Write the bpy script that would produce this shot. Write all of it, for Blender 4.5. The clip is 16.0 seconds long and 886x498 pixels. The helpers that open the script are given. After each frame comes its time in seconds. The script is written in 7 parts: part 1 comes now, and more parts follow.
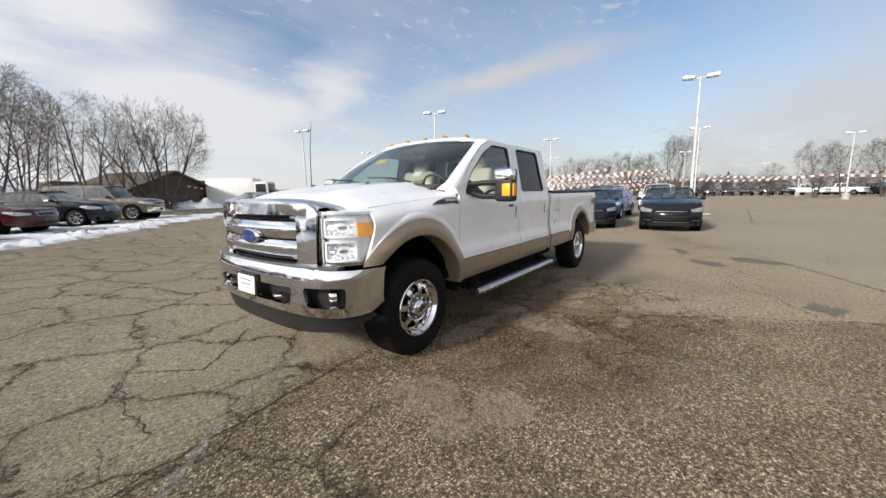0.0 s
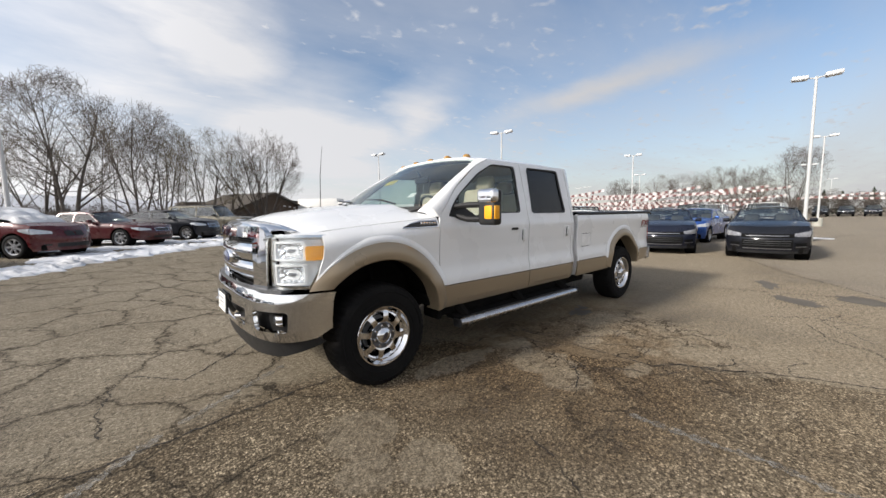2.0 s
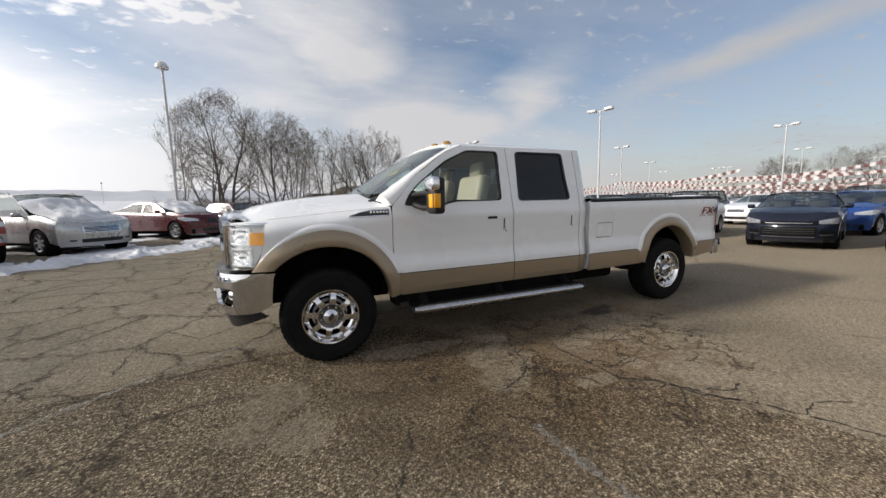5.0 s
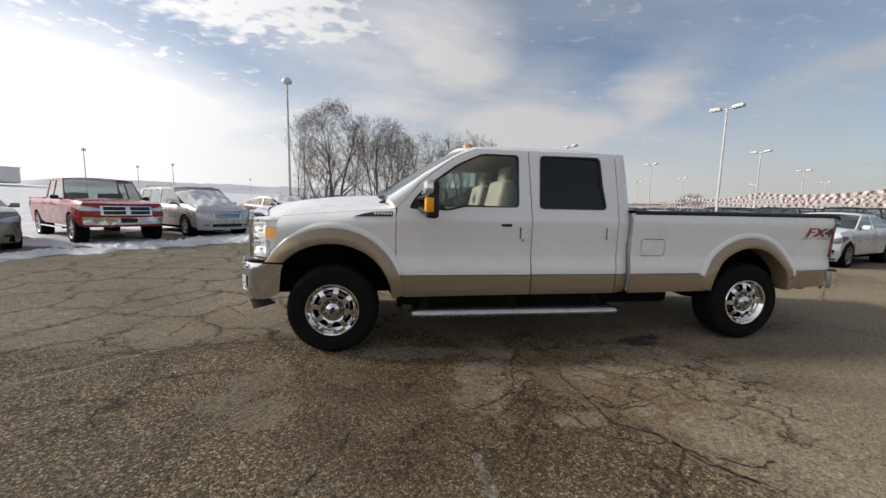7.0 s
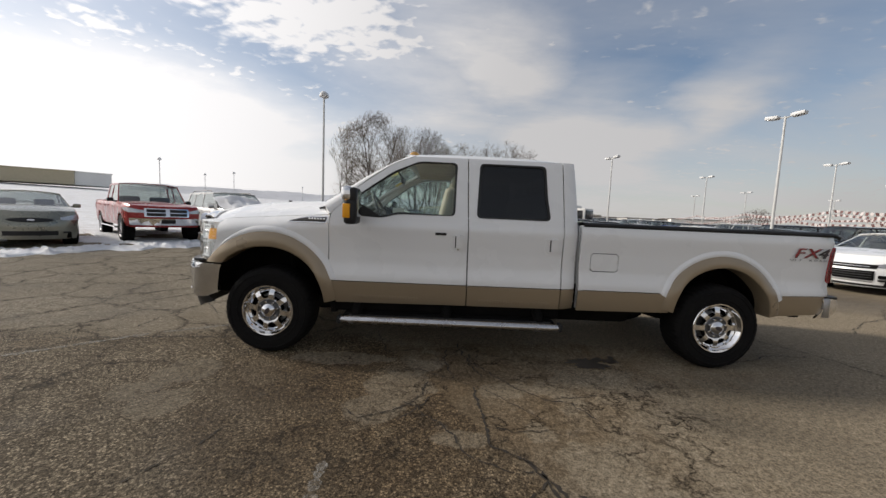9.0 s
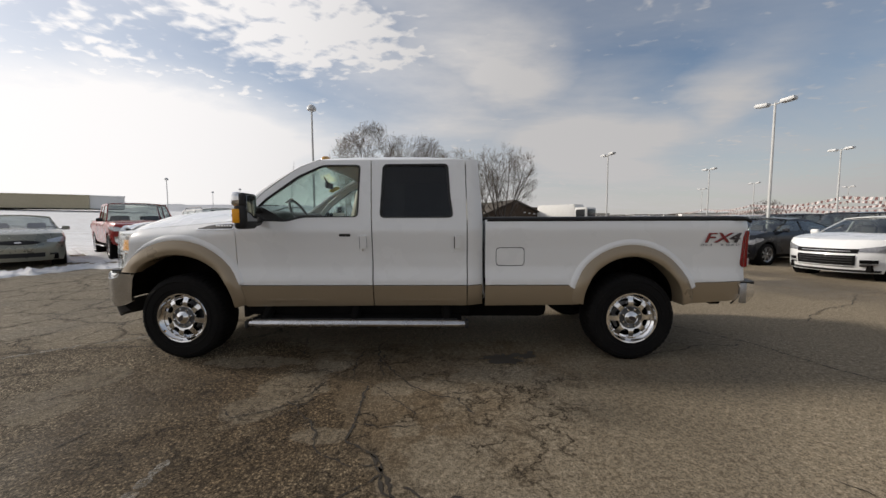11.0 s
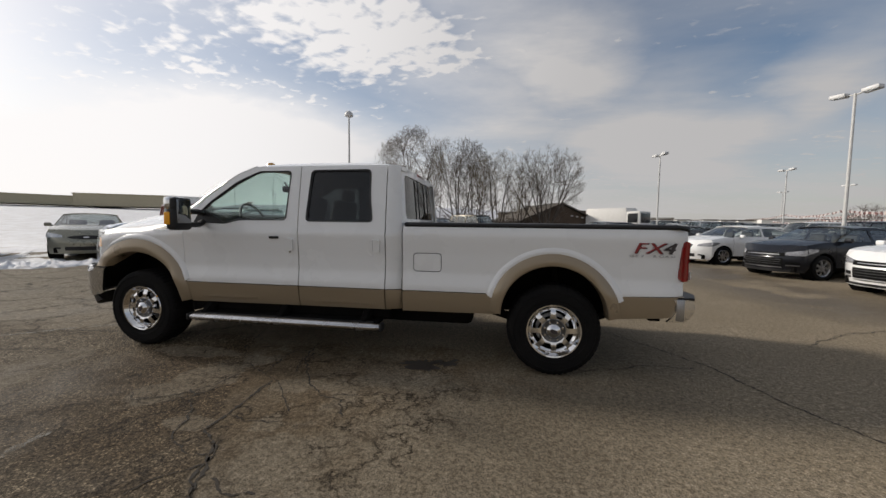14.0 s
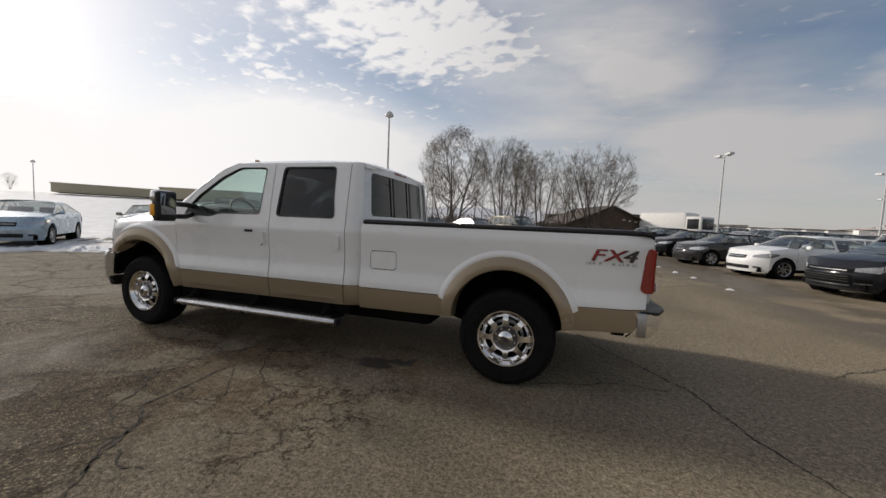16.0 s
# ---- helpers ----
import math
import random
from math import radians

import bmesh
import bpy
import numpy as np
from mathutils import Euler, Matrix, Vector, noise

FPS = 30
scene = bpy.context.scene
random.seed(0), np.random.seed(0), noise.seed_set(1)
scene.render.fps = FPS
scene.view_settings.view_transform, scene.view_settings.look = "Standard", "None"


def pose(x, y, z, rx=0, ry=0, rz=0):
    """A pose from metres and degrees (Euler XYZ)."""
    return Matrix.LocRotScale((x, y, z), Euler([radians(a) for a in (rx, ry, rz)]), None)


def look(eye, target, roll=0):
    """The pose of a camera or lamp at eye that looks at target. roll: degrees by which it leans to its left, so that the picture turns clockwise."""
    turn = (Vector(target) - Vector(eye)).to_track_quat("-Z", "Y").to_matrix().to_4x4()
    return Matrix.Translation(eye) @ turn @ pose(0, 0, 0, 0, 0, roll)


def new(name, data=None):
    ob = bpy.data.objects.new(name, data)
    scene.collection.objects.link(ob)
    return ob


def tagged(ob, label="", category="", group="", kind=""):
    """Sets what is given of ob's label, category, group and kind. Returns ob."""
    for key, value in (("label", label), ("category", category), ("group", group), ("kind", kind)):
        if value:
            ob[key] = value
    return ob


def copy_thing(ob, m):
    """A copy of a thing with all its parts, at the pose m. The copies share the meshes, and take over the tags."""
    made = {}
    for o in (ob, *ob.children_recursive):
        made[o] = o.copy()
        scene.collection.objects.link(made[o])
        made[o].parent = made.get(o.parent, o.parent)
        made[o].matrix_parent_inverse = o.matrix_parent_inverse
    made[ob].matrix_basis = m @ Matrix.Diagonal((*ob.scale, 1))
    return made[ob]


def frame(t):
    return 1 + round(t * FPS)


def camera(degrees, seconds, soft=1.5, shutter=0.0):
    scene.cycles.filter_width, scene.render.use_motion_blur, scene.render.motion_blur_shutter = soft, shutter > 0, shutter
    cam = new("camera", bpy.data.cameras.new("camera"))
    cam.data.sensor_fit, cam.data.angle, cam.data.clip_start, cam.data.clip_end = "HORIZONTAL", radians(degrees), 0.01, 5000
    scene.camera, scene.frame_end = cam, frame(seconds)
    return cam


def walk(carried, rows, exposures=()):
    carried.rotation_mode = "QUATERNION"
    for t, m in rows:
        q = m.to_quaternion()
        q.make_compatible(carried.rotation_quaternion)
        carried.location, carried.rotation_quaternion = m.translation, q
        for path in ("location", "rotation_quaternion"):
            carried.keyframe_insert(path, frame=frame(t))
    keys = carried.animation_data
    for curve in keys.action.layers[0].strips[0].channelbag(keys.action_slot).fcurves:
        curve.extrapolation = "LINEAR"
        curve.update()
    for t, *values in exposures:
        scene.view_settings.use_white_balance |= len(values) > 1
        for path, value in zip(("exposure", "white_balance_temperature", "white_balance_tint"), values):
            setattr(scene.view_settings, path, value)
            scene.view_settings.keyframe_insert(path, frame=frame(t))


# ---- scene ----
cam = camera(102, 16.0)
PATH = [
    (0, (-2.228, -1.968, 1.380), (-0.659, -0.766, 1.075), -1.08),
    (0.5, (-2.057, -2.207, 1.380), (-0.588, -0.869, 1.153), 0.72),
    (1, (-1.876, -2.393, 1.382), (-0.420, -1.037, 1.180), 0.49),
    (1.5, (-1.659, -2.397, 1.387), (-0.336, -0.906, 1.226), 0.74),
    (2, (-1.466, -2.472, 1.398), (-0.176, -0.955, 1.203), -0.89),
    (2.5, (-1.244, -2.671, 1.404), (-0.096, -1.043, 1.223), 1.69),
    (3, (-1.074, -2.753, 1.375), (-0.007, -1.075, 1.162), -0.12),
    (3.2, (-0.988, -2.761, 1.352), (0.038, -1.061, 1.109), -0.53),
    (5.3, (-0.174, -3.224, 1.389), (0.539, -1.369, 1.168), -0.11),
    (5.5, (-0.095, -3.220, 1.405), (0.549, -1.338, 1.201), 1.23),
    (6, (0.093, -3.240, 1.402), (0.636, -1.332, 1.145), -0.29),
    (6.5, (0.358, -3.348, 1.397), (0.729, -1.402, 1.126), 2.87),
    (7, (0.557, -3.351, 1.383), (0.832, -1.383, 1.155), 1.11),
    (7.5, (0.787, -3.271, 1.402), (1.045, -1.297, 1.213), 2.34),
    (8, (1.030, -3.280, 1.391), (1.265, -1.304, 1.198), -0.10),
    (8.2, (1.163, -3.326, 1.391), (1.370, -1.345, 1.209), 0.73),
    (10.3, (2.223, -3.447, 1.387), (2.080, -1.460, 1.208), 0.54),
    (10.5, (2.339, -3.463, 1.387), (2.233, -1.474, 1.204), -0.18),
    (11, (2.618, -3.422, 1.342), (2.587, -1.427, 1.196), -0.22),
    (11.5, (2.801, -3.380, 1.376), (2.670, -1.390, 1.217), -0.64),
    (12, (3.037, -3.415, 1.384), (2.750, -1.437, 1.293), 0.46),
    (12.5, (3.240, -3.430, 1.388), (2.914, -1.459, 1.285), 0.97),
    (13, (3.436, -3.372, 1.373), (3.233, -1.383, 1.337), 1.71),
    (13.5, (3.644, -3.312, 1.399), (3.505, -1.319, 1.303), 1.56),
    (14, (3.888, -3.318, 1.376), (3.570, -1.348, 1.240), 0.68),
    (14.5, (4.055, -3.325, 1.369), (3.525, -1.404, 1.196), 0.26),
    (15, (4.250, -3.196, 1.362), (3.770, -1.264, 1.162), 2.22),
    (15.5, (4.452, -3.091, 1.389), (4.011, -1.148, 1.217), 1.74),
    (16, (4.720, -3.065, 1.391), (4.139, -1.157, 1.247), 2.38),
]
walk(cam, [(t, look(eye, target, roll)) for t, eye, target, roll in PATH], [(0, 0.03, 6320, 10), (3, -0.07, 6370, 10), (5.5, -0.32, 6400, 10), (8, -0.42, 6500, 10), (11, -0.58, 6590, 10), (16, -0.67, 6590, 10)])

# ---- sky and sun ----
SUN_TO = Vector((-0.86, 0.18, 0.45)).normalized()      # towards the sun
world = bpy.data.worlds.new("sky")
scene.world = world
world.use_nodes = True
wn, wl = world.node_tree.nodes, world.node_tree.links
wn.clear()


def wnode(kind, **kw):
    n = wn.new(kind)
    for k, v in kw.items():
        n.inputs[k].default_value = v
    return n


def wmath(op, a, b=None, clamp=False):
    n = wn.new("ShaderNodeMath")
    n.operation, n.use_clamp = op, clamp
    for i, v in enumerate((a, b)):
        if v is None:
            continue
        if isinstance(v, (int, float)):
            n.inputs[i].default_value = v
        else:
            wl.new(v, n.inputs[i])
    return n.outputs[0]


sky = wn.new("ShaderNodeTexSky")
sky.sky_type = "NISHITA"
sky.sun_disc = False
sky.sun_elevation = math.asin(SUN_TO.z)
sky.sun_rotation = math.atan2(SUN_TO.x, SUN_TO.y)
sky.air_density, sky.dust_density, sky.ozone_density = 1.0, 1.0, 1.3
coord = wn.new("ShaderNodeTexCoord")
sep = wn.new("ShaderNodeSeparateXYZ")
wl.new(coord.outputs["Generated"], sep.inputs[0])
up = wmath("ADD", wmath("MAXIMUM", sep.outputs["Z"], 0.0), 0.12)
flat = wn.new("ShaderNodeCombineXYZ")
wl.new(wmath("DIVIDE", sep.outputs["X"], up), flat.inputs[0])
wl.new(wmath("DIVIDE", sep.outputs["Y"], up), flat.inputs[1])


def cloud_noise(scale, detail, rough, stretch, turn, off, warp=0.0):
    mp = wn.new("ShaderNodeMapping")
    mp.inputs["Rotation"].default_value = (0, 0, radians(turn))
    mp.inputs["Scale"].default_value = (stretch, 1, 1)
    mp.inputs["Location"].default_value = (off, off * 0.6, 0)
    wl.new(flat.outputs[0], mp.inputs[0])
    nz = wnode("ShaderNodeTexNoise", Scale=scale, Detail=detail, Roughness=rough, Distortion=warp)
    wl.new(mp.outputs[0], nz.inputs["Vector"])
    return nz.outputs["Fac"]


def ramp(value, lo, hi):
    n = wn.new("ShaderNodeMapRange")
    n.interpolation_type = "SMOOTHSTEP"
    n.inputs["From Min"].default_value, n.inputs["From Max"].default_value = lo, hi
    wl.new(value, n.inputs["Value"])
    return n.outputs[0]


# cloud forms, laid out on the flat sheet overhead
warp = wnode("ShaderNodeTexNoise", Scale=1.5, Detail=6, Roughness=0.58)
wl.new(flat.outputs[0], warp.inputs["Vector"])
drift = wn.new("ShaderNodeVectorMath")
drift.operation = "MULTIPLY_ADD"
wl.new(warp.outputs["Color"], drift.inputs[0])
drift.inputs[1].default_value = (0.62, 0.62, 0)
wl.new(flat.outputs[0], drift.inputs[2])


def cloud_form(u, v, ru, rv, turn, soft=0.15):
    """1 in the heart of a long soft cloud, 0 beyond its rim."""
    mp = wn.new("ShaderNodeMapping")
    mp.vector_type = "TEXTURE"
    mp.inputs["Location"].default_value = (u + 0.31, v + 0.31, 0)
    mp.inputs["Rotation"].default_value = (0, 0, radians(turn))
    mp.inputs["Scale"].default_value = (ru, rv, 50)
    wl.new(drift.outputs[0], mp.inputs[0])
    ln = wn.new("ShaderNodeVectorMath")
    ln.operation = "LENGTH"
    wl.new(mp.outputs[0], ln.inputs[0])
    return ramp(ln.outputs["Value"], 1.0, soft)


def wmax(*some):
    out = some[0]
    for k in some[1:]:
        out = wmath("MAXIMUM", out, k)
    return out


wisps = cloud_noise(1.5, 7, 0.60, 0.35, -52, 3.1, 0.4)
cells = cloud_noise(15.0, 3, 0.5, 0.8, 20, 7.7, 0.3)
lumps = cloud_noise(3.2, 4, 0.55, 0.9, 10, 2.2, 0.2)
band = wmax(cloud_form(0.32, 1.95, 1.35, 0.50, 54, 0.0), wmath("MULTIPLY", cloud_form(1.1, 2.9, 1.8, 0.85, 55, 0.1), 0.95), wmath("MULTIPLY", cloud_form(1.50, 2.10, 0.85, 0.34, 70, 0.0), 0.85),
            wmath("MULTIPLY", cloud_form(2.08, 1.05, 1.05, 0.30, 92, 0.0), 0.70), wmath("MULTIPLY", cloud_form(0.0, 2.2, 1.1, 0.7, 60, 0.0), 0.65))
band = wmath("MULTIPLY", band, wmath("ADD", wmath("MULTIPLY", ramp(wisps, 0.30, 0.62), 0.50), 0.52))
flock = cloud_form(-0.56, 1.52, 0.85, 0.58, 35, 0.0)
flock = ramp(wmath("ADD", flock, wmath("ADD", wmath("MULTIPLY", wmath("SUBTRACT", cells, 0.5), 1.9), wmath("MULTIPLY", wmath("SUBTRACT", lumps, 0.5), 1.1))), 0.12, 0.92)
strays = wmax(cloud_form(-1.55, 1.45, 0.75, 0.62, 20, 0.1), cloud_form(-1.2, 1.95, 0.7, 0.35, 30, 0.1))
strays = ramp(wmath("ADD", wmath("MULTIPLY", strays, 0.45), wmath("ADD", wmath("MULTIPLY", wmath("SUBTRACT", cells, 0.5), 1.9), wmath("MULTIPLY", wmath("SUBTRACT", lumps, 0.5), 1.5))), 0.28, 0.80)
mass = wmath("MULTIPLY", cloud_form(-2.3, 2.6, 1.75, 1.2, -20, 0.3), wmath("ADD", wmath("MULTIPLY", ramp(lumps, 0.35, 0.6), 0.3), 0.7))
overhead = wmath("MULTIPLY", ramp(cloud_noise(0.55, 7, 0.55, 0.55, 35, 3.1, 0.5), 0.43, 0.66), ramp(sep.outputs["Z"], 0.50, 0.62))
low = ramp(sep.outputs["Z"], 0.36, 0.0)
dot = wn.new("ShaderNodeVectorMath")
dot.operation = "DOT_PRODUCT"
wl.new(coord.outputs["Generated"], dot.inputs[0])
dot.inputs[1].default_value = Vector((SUN_TO.x, SUN_TO.y, 0.30)).normalized()
near_sun = ramp(dot.outputs["Value"], 0.05, 1.0)
away = ramp(sep.outputs["X"], 0.0, 0.9)
afar = ramp(sep.outputs["X"], 0.55, 0.95)
behind = ramp(sep.outputs["Y"], 0.15, -0.35)
cover = wmax(wmath("MULTIPLY", band, 0.98), wmath("MULTIPLY", flock, 0.92), wmath("MULTIPLY", strays, 0.75), mass, wmath("MULTIPLY", overhead, 0.72), wmath("MULTIPLY", behind, 0.35))
cover = wmath("ADD", cover, wmath("MULTIPLY", ramp(cloud_noise(0.9, 6, 0.6, 0.5, -40, 9.2, 0.4), 0.30, 0.75), 0.34))
cover = wmath("ADD", cover, wmath("MULTIPLY", near_sun, 0.26))
cover = wmath("ADD", cover, wmath("MULTIPLY", low, wmath("SUBTRACT", 0.92, wmath("MULTIPLY", away, 0.30))))
cover = wmath("MINIMUM", cover, 0.97)
glow = wmath("SUBTRACT", wmath("ADD", wmath("MULTIPLY", near_sun, 0.74), 0.82), wmath("ADD", wmath("MULTIPLY", away, 0.06), wmath("MULTIPLY", afar, 0.16)))
blue = wnode("ShaderNodeBackground", Strength=0.150)
wl.new(sky.outputs[0], blue.inputs["Color"])
white = wnode("ShaderNodeBackground", Color=(1.0, 0.982, 0.985, 1))
wl.new(glow, white.inputs["Strength"])
mixed = wn.new("ShaderNodeMixShader")
wl.new(cover, mixed.inputs[0])
wl.new(blue.outputs[0], mixed.inputs[1])
wl.new(white.outputs[0], mixed.inputs[2])
wout = wn.new("ShaderNodeOutputWorld")
wl.new(mixed.outputs[0], wout.inputs["Surface"])

sun = new("sun", bpy.data.lights.new("sun", "SUN"))
sun.data.energy, sun.data.angle, sun.data.color = 4.8, radians(7.0), (1.0, 0.93, 0.84)
sun.matrix_world = look((0, 0, 30), Vector((0, 0, 30)) - SUN_TO)

# ---- materials ----
def material(name):
    m = bpy.data.materials.new(name)
    m.use_nodes = True
    nt = m.node_tree
    return m, nt.nodes, nt.links, nt.nodes["Principled BSDF"]


def rgb(c):
    return (c[0], c[1], c[2], 1)


def noise_fac(nodes, links, scale, detail=4, rough=0.55, lo=0.35, hi=0.65, space="Object"):
    tc = nodes.new("ShaderNodeTexCoord")
    nz = nodes.new("ShaderNodeTexNoise")
    nz.inputs["Scale"].default_value, nz.inputs["Detail"].default_value, nz.inputs["Roughness"].default_value = scale, detail, rough
    links.new(tc.outputs[space], nz.inputs["Vector"])
    mr = nodes.new("ShaderNodeMapRange")
    mr.inputs["From Min"].default_value, mr.inputs["From Max"].default_value = lo, hi
    links.new(nz.outputs["Fac"], mr.inputs["Value"])
    return mr.outputs[0]


def mix_col(nodes, links, fac, a, b, mode="MIX"):
    n = nodes.new("ShaderNodeMix")
    n.data_type, n.blend_type = "RGBA", mode
    for socket, v in ((n.inputs[0], fac), (n.inputs[6], a), (n.inputs[7], b)):
        if isinstance(v, (int, float)):
            socket.default_value = v
        elif isinstance(v, tuple):
            socket.default_value = v if len(v) == 4 else rgb(v)
        else:
            links.new(v, socket)
    return n.outputs[2]


def math_node(nodes, links, op, a, b, clamp=False):
    n = nodes.new("ShaderNodeMath")
    n.operation, n.use_clamp = op, clamp
    for i, v in enumerate((a, b)):
        if isinstance(v, (int, float)):
            n.inputs[i].default_value = v
        else:
            links.new(v, n.inputs[i])
    return n.outputs[0]


def bump(nodes, links, bsdf, height, strength, distance=0.01):
    b = nodes.new("ShaderNodeBump")
    b.inputs["Strength"].default_value, b.inputs["Distance"].default_value = strength, distance
    links.new(height, b.inputs["Height"])
    links.new(b.outputs[0], bsdf.inputs["Normal"])


def worn(name, a, b, rough=0.5, metal=0.0, scale=3.0, fine=60.0, coat=0.0, bumpy=0.0, spec=0.5, rough_var=0.1):
    """A surface of two close colours, mottled at two scales."""
    m, n, l, p = material(name)
    big, small = noise_fac(n, l, scale), noise_fac(n, l, fine)
    f = math_node(n, l, "ADD", math_node(n, l, "MULTIPLY", big, 0.6), math_node(n, l, "MULTIPLY", small, 0.4), True)
    l.new(mix_col(n, l, f, a, b), p.inputs["Base Color"])
    r = math_node(n, l, "ADD", math_node(n, l, "MULTIPLY", big, rough_var), rough - rough_var / 2)
    l.new(r, p.inputs["Roughness"])
    p.inputs["Metallic"].default_value = metal
    p.inputs["Coat Weight"].default_value = coat
    p.inputs["Coat Roughness"].default_value = 0.05
    p.inputs["Specular IOR Level"].default_value = spec
    if bumpy:
        bump(n, l, p, small, bumpy)
    return m


def paint(name, c, metal=0.0, rough=0.22, dust=0.30, coat=0.5, coat_rough=0.05, spec=0.3):
    """Car paint under clear coat, with road dust that thickens towards the sills."""
    m, n, l, p = material(name)
    tc = n.new("ShaderNodeTexCoord")
    sp = n.new("ShaderNodeSeparateXYZ")
    l.new(tc.outputs["Object"], sp.inputs[0])
    hgt = n.new("ShaderNodeMapRange")
    hgt.inputs["From Min"].default_value, hgt.inputs["From Max"].default_value = 0.75, 0.15
    l.new(sp.outputs["Z"], hgt.inputs["Value"])
    spots = noise_fac(n, l, 9.0, 6, 0.6, 0.38, 0.75)
    dirt = math_node(n, l, "MULTIPLY", hgt.outputs[0], math_node(n, l, "MULTIPLY", spots, dust), True)
    l.new(mix_col(n, l, dirt, c, (0.20, 0.17, 0.13)), p.inputs["Base Color"])
    film = noise_fac(n, l, 2.2, 4, 0.5, 0.3, 0.7)
    l.new(math_node(n, l, "ADD", math_node(n, l, "MULTIPLY", film, 0.12), math_node(n, l, "ADD", math_node(n, l, "MULTIPLY", dirt, 0.5), rough)), p.inputs["Roughness"])
    p.inputs["Metallic"].default_value = metal
    p.inputs["Coat Weight"].default_value = coat
    p.inputs["Coat Roughness"].default_value = coat_rough
    p.inputs["Specular IOR Level"].default_value = spec
    return m


def pane(name, tint, gloss=0.02, least=0.045):
    """Window glass: see-through tint under a gloss that grows at grazing angles."""
    m = bpy.data.materials.new(name)
    m.use_nodes = True
    n, l = m.node_tree.nodes, m.node_tree.links
    n.clear()
    t, g, f, x, o = (n.new("ShaderNode" + k) for k in ("BsdfTransparent", "BsdfGlossy", "LayerWeight", "MixShader", "OutputMaterial"))
    t.inputs[0].default_value = rgb(tint)
    g.inputs["Roughness"].default_value = gloss
    f.inputs["Blend"].default_value = 0.5
    k = math_node(n, l, "POWER", f.outputs["Facing"], 4.0)
    k = math_node(n, l, "ADD", math_node(n, l, "MULTIPLY", k, 0.80), least, True)
    l.new(k, x.inputs[0])
    l.new(t.outputs[0], x.inputs[1])
    l.new(g.outputs[0], x.inputs[2])
    l.new(x.outputs[0], o.inputs["Surface"])
    return m


WHITE = paint("white_paint", (0.80, 0.80, 0.79), coat=0.9)
TAN = paint("tan_paint", (0.31, 0.245, 0.165), 0.35, 0.27)
CHROME = worn("chrome", (0.80, 0.80, 0.81), (0.70, 0.70, 0.70), 0.045, 1.0, 6, 90, rough_var=0.04)
ALLOY = worn("alloy", (0.55, 0.55, 0.56), (0.42, 0.42, 0.43), 0.25, 1.0, 8, 90)
BRUSHED = worn("dull_metal", (0.45, 0.45, 0.46), (0.32, 0.32, 0.33), 0.38, 1.0, 8, 120)
BLACK = worn("black_plastic", (0.012, 0.012, 0.013), (0.028, 0.027, 0.026), 0.5, 0, 7, 200, bumpy=0.05, spec=0.3)
DARK = worn("underbody", (0.004, 0.004, 0.004), (0.011, 0.010, 0.009), 0.9, 0, 5, 60, spec=0.05)
GREY = worn("grey_plastic", (0.055, 0.057, 0.06), (0.085, 0.085, 0.085), 0.55, 0, 6, 160, bumpy=0.05)
RUBBER = worn("tyre_rubber", (0.004, 0.004, 0.0045), (0.012, 0.011, 0.010), 0.8, 0, 6, 80, bumpy=0.15, spec=0.15)
GLASS = pane("clear_glass", (0.84, 0.90, 0.88))
SHIELD = pane("windscreen_glass", (0.84, 0.91, 0.89))
PRIVACY = pane("privacy_glass", (0.17, 0.18, 0.185))
CAR_GLASS = pane("car_glass", (0.66, 0.71, 0.69), 0.03, 0.15)
LENS = pane("clear_lens", (0.97, 0.98, 0.98))
AMBER = worn("amber_plastic", (0.94, 0.44, 0.02), (0.84, 0.34, 0.012), 0.35, 0, 9, 150, spec=0.3)
MIRROR = worn("mirror_glass", (0.30, 0.31, 0.32), (0.24, 0.25, 0.26), 0.05, 1.0, 6, 90, rough_var=0.02)
REDLENS = worn("red_lens", (0.30, 0.007, 0.006), (0.20, 0.004, 0.004), 0.15, 0, 9, 150, coat=0.8)
LEATHER = worn("tan_leather", (0.50, 0.43, 0.33), (0.40, 0.34, 0.26), 0.55, 0, 6, 90, bumpy=0.1)
TRIM = worn("dark_trim", (0.05, 0.048, 0.045), (0.085, 0.08, 0.075), 0.6, 0, 5, 90)
LINER = worn("bed_liner", (0.012, 0.012, 0.012), (0.03, 0.03, 0.03), 0.8, 0, 8, 150, bumpy=0.3)
PAPER = worn("paper", (0.78, 0.77, 0.73), (0.70, 0.69, 0.66), 0.7, 0, 6, 90)
YELLOW = worn("yellow_sticker", (0.75, 0.58, 0.05), (0.66, 0.50, 0.04), 0.5, 0, 6, 90)
BLUE_BADGE = worn("blue_enamel", (0.012, 0.03, 0.12), (0.02, 0.04, 0.15), 0.15, 0, 9, 90, coat=0.8)
RED_DECAL = worn("red_decal", (0.30, 0.02, 0.02), (0.22, 0.015, 0.015), 0.4, 0, 9, 90)
DARK_DECAL = worn("dark_decal", (0.03, 0.02, 0.022), (0.05, 0.04, 0.04), 0.4, 0, 9, 90)
GREY_DECAL = worn("grey_decal", (0.20, 0.20, 0.21), (0.28, 0.28, 0.29), 0.4, 0, 9, 90)

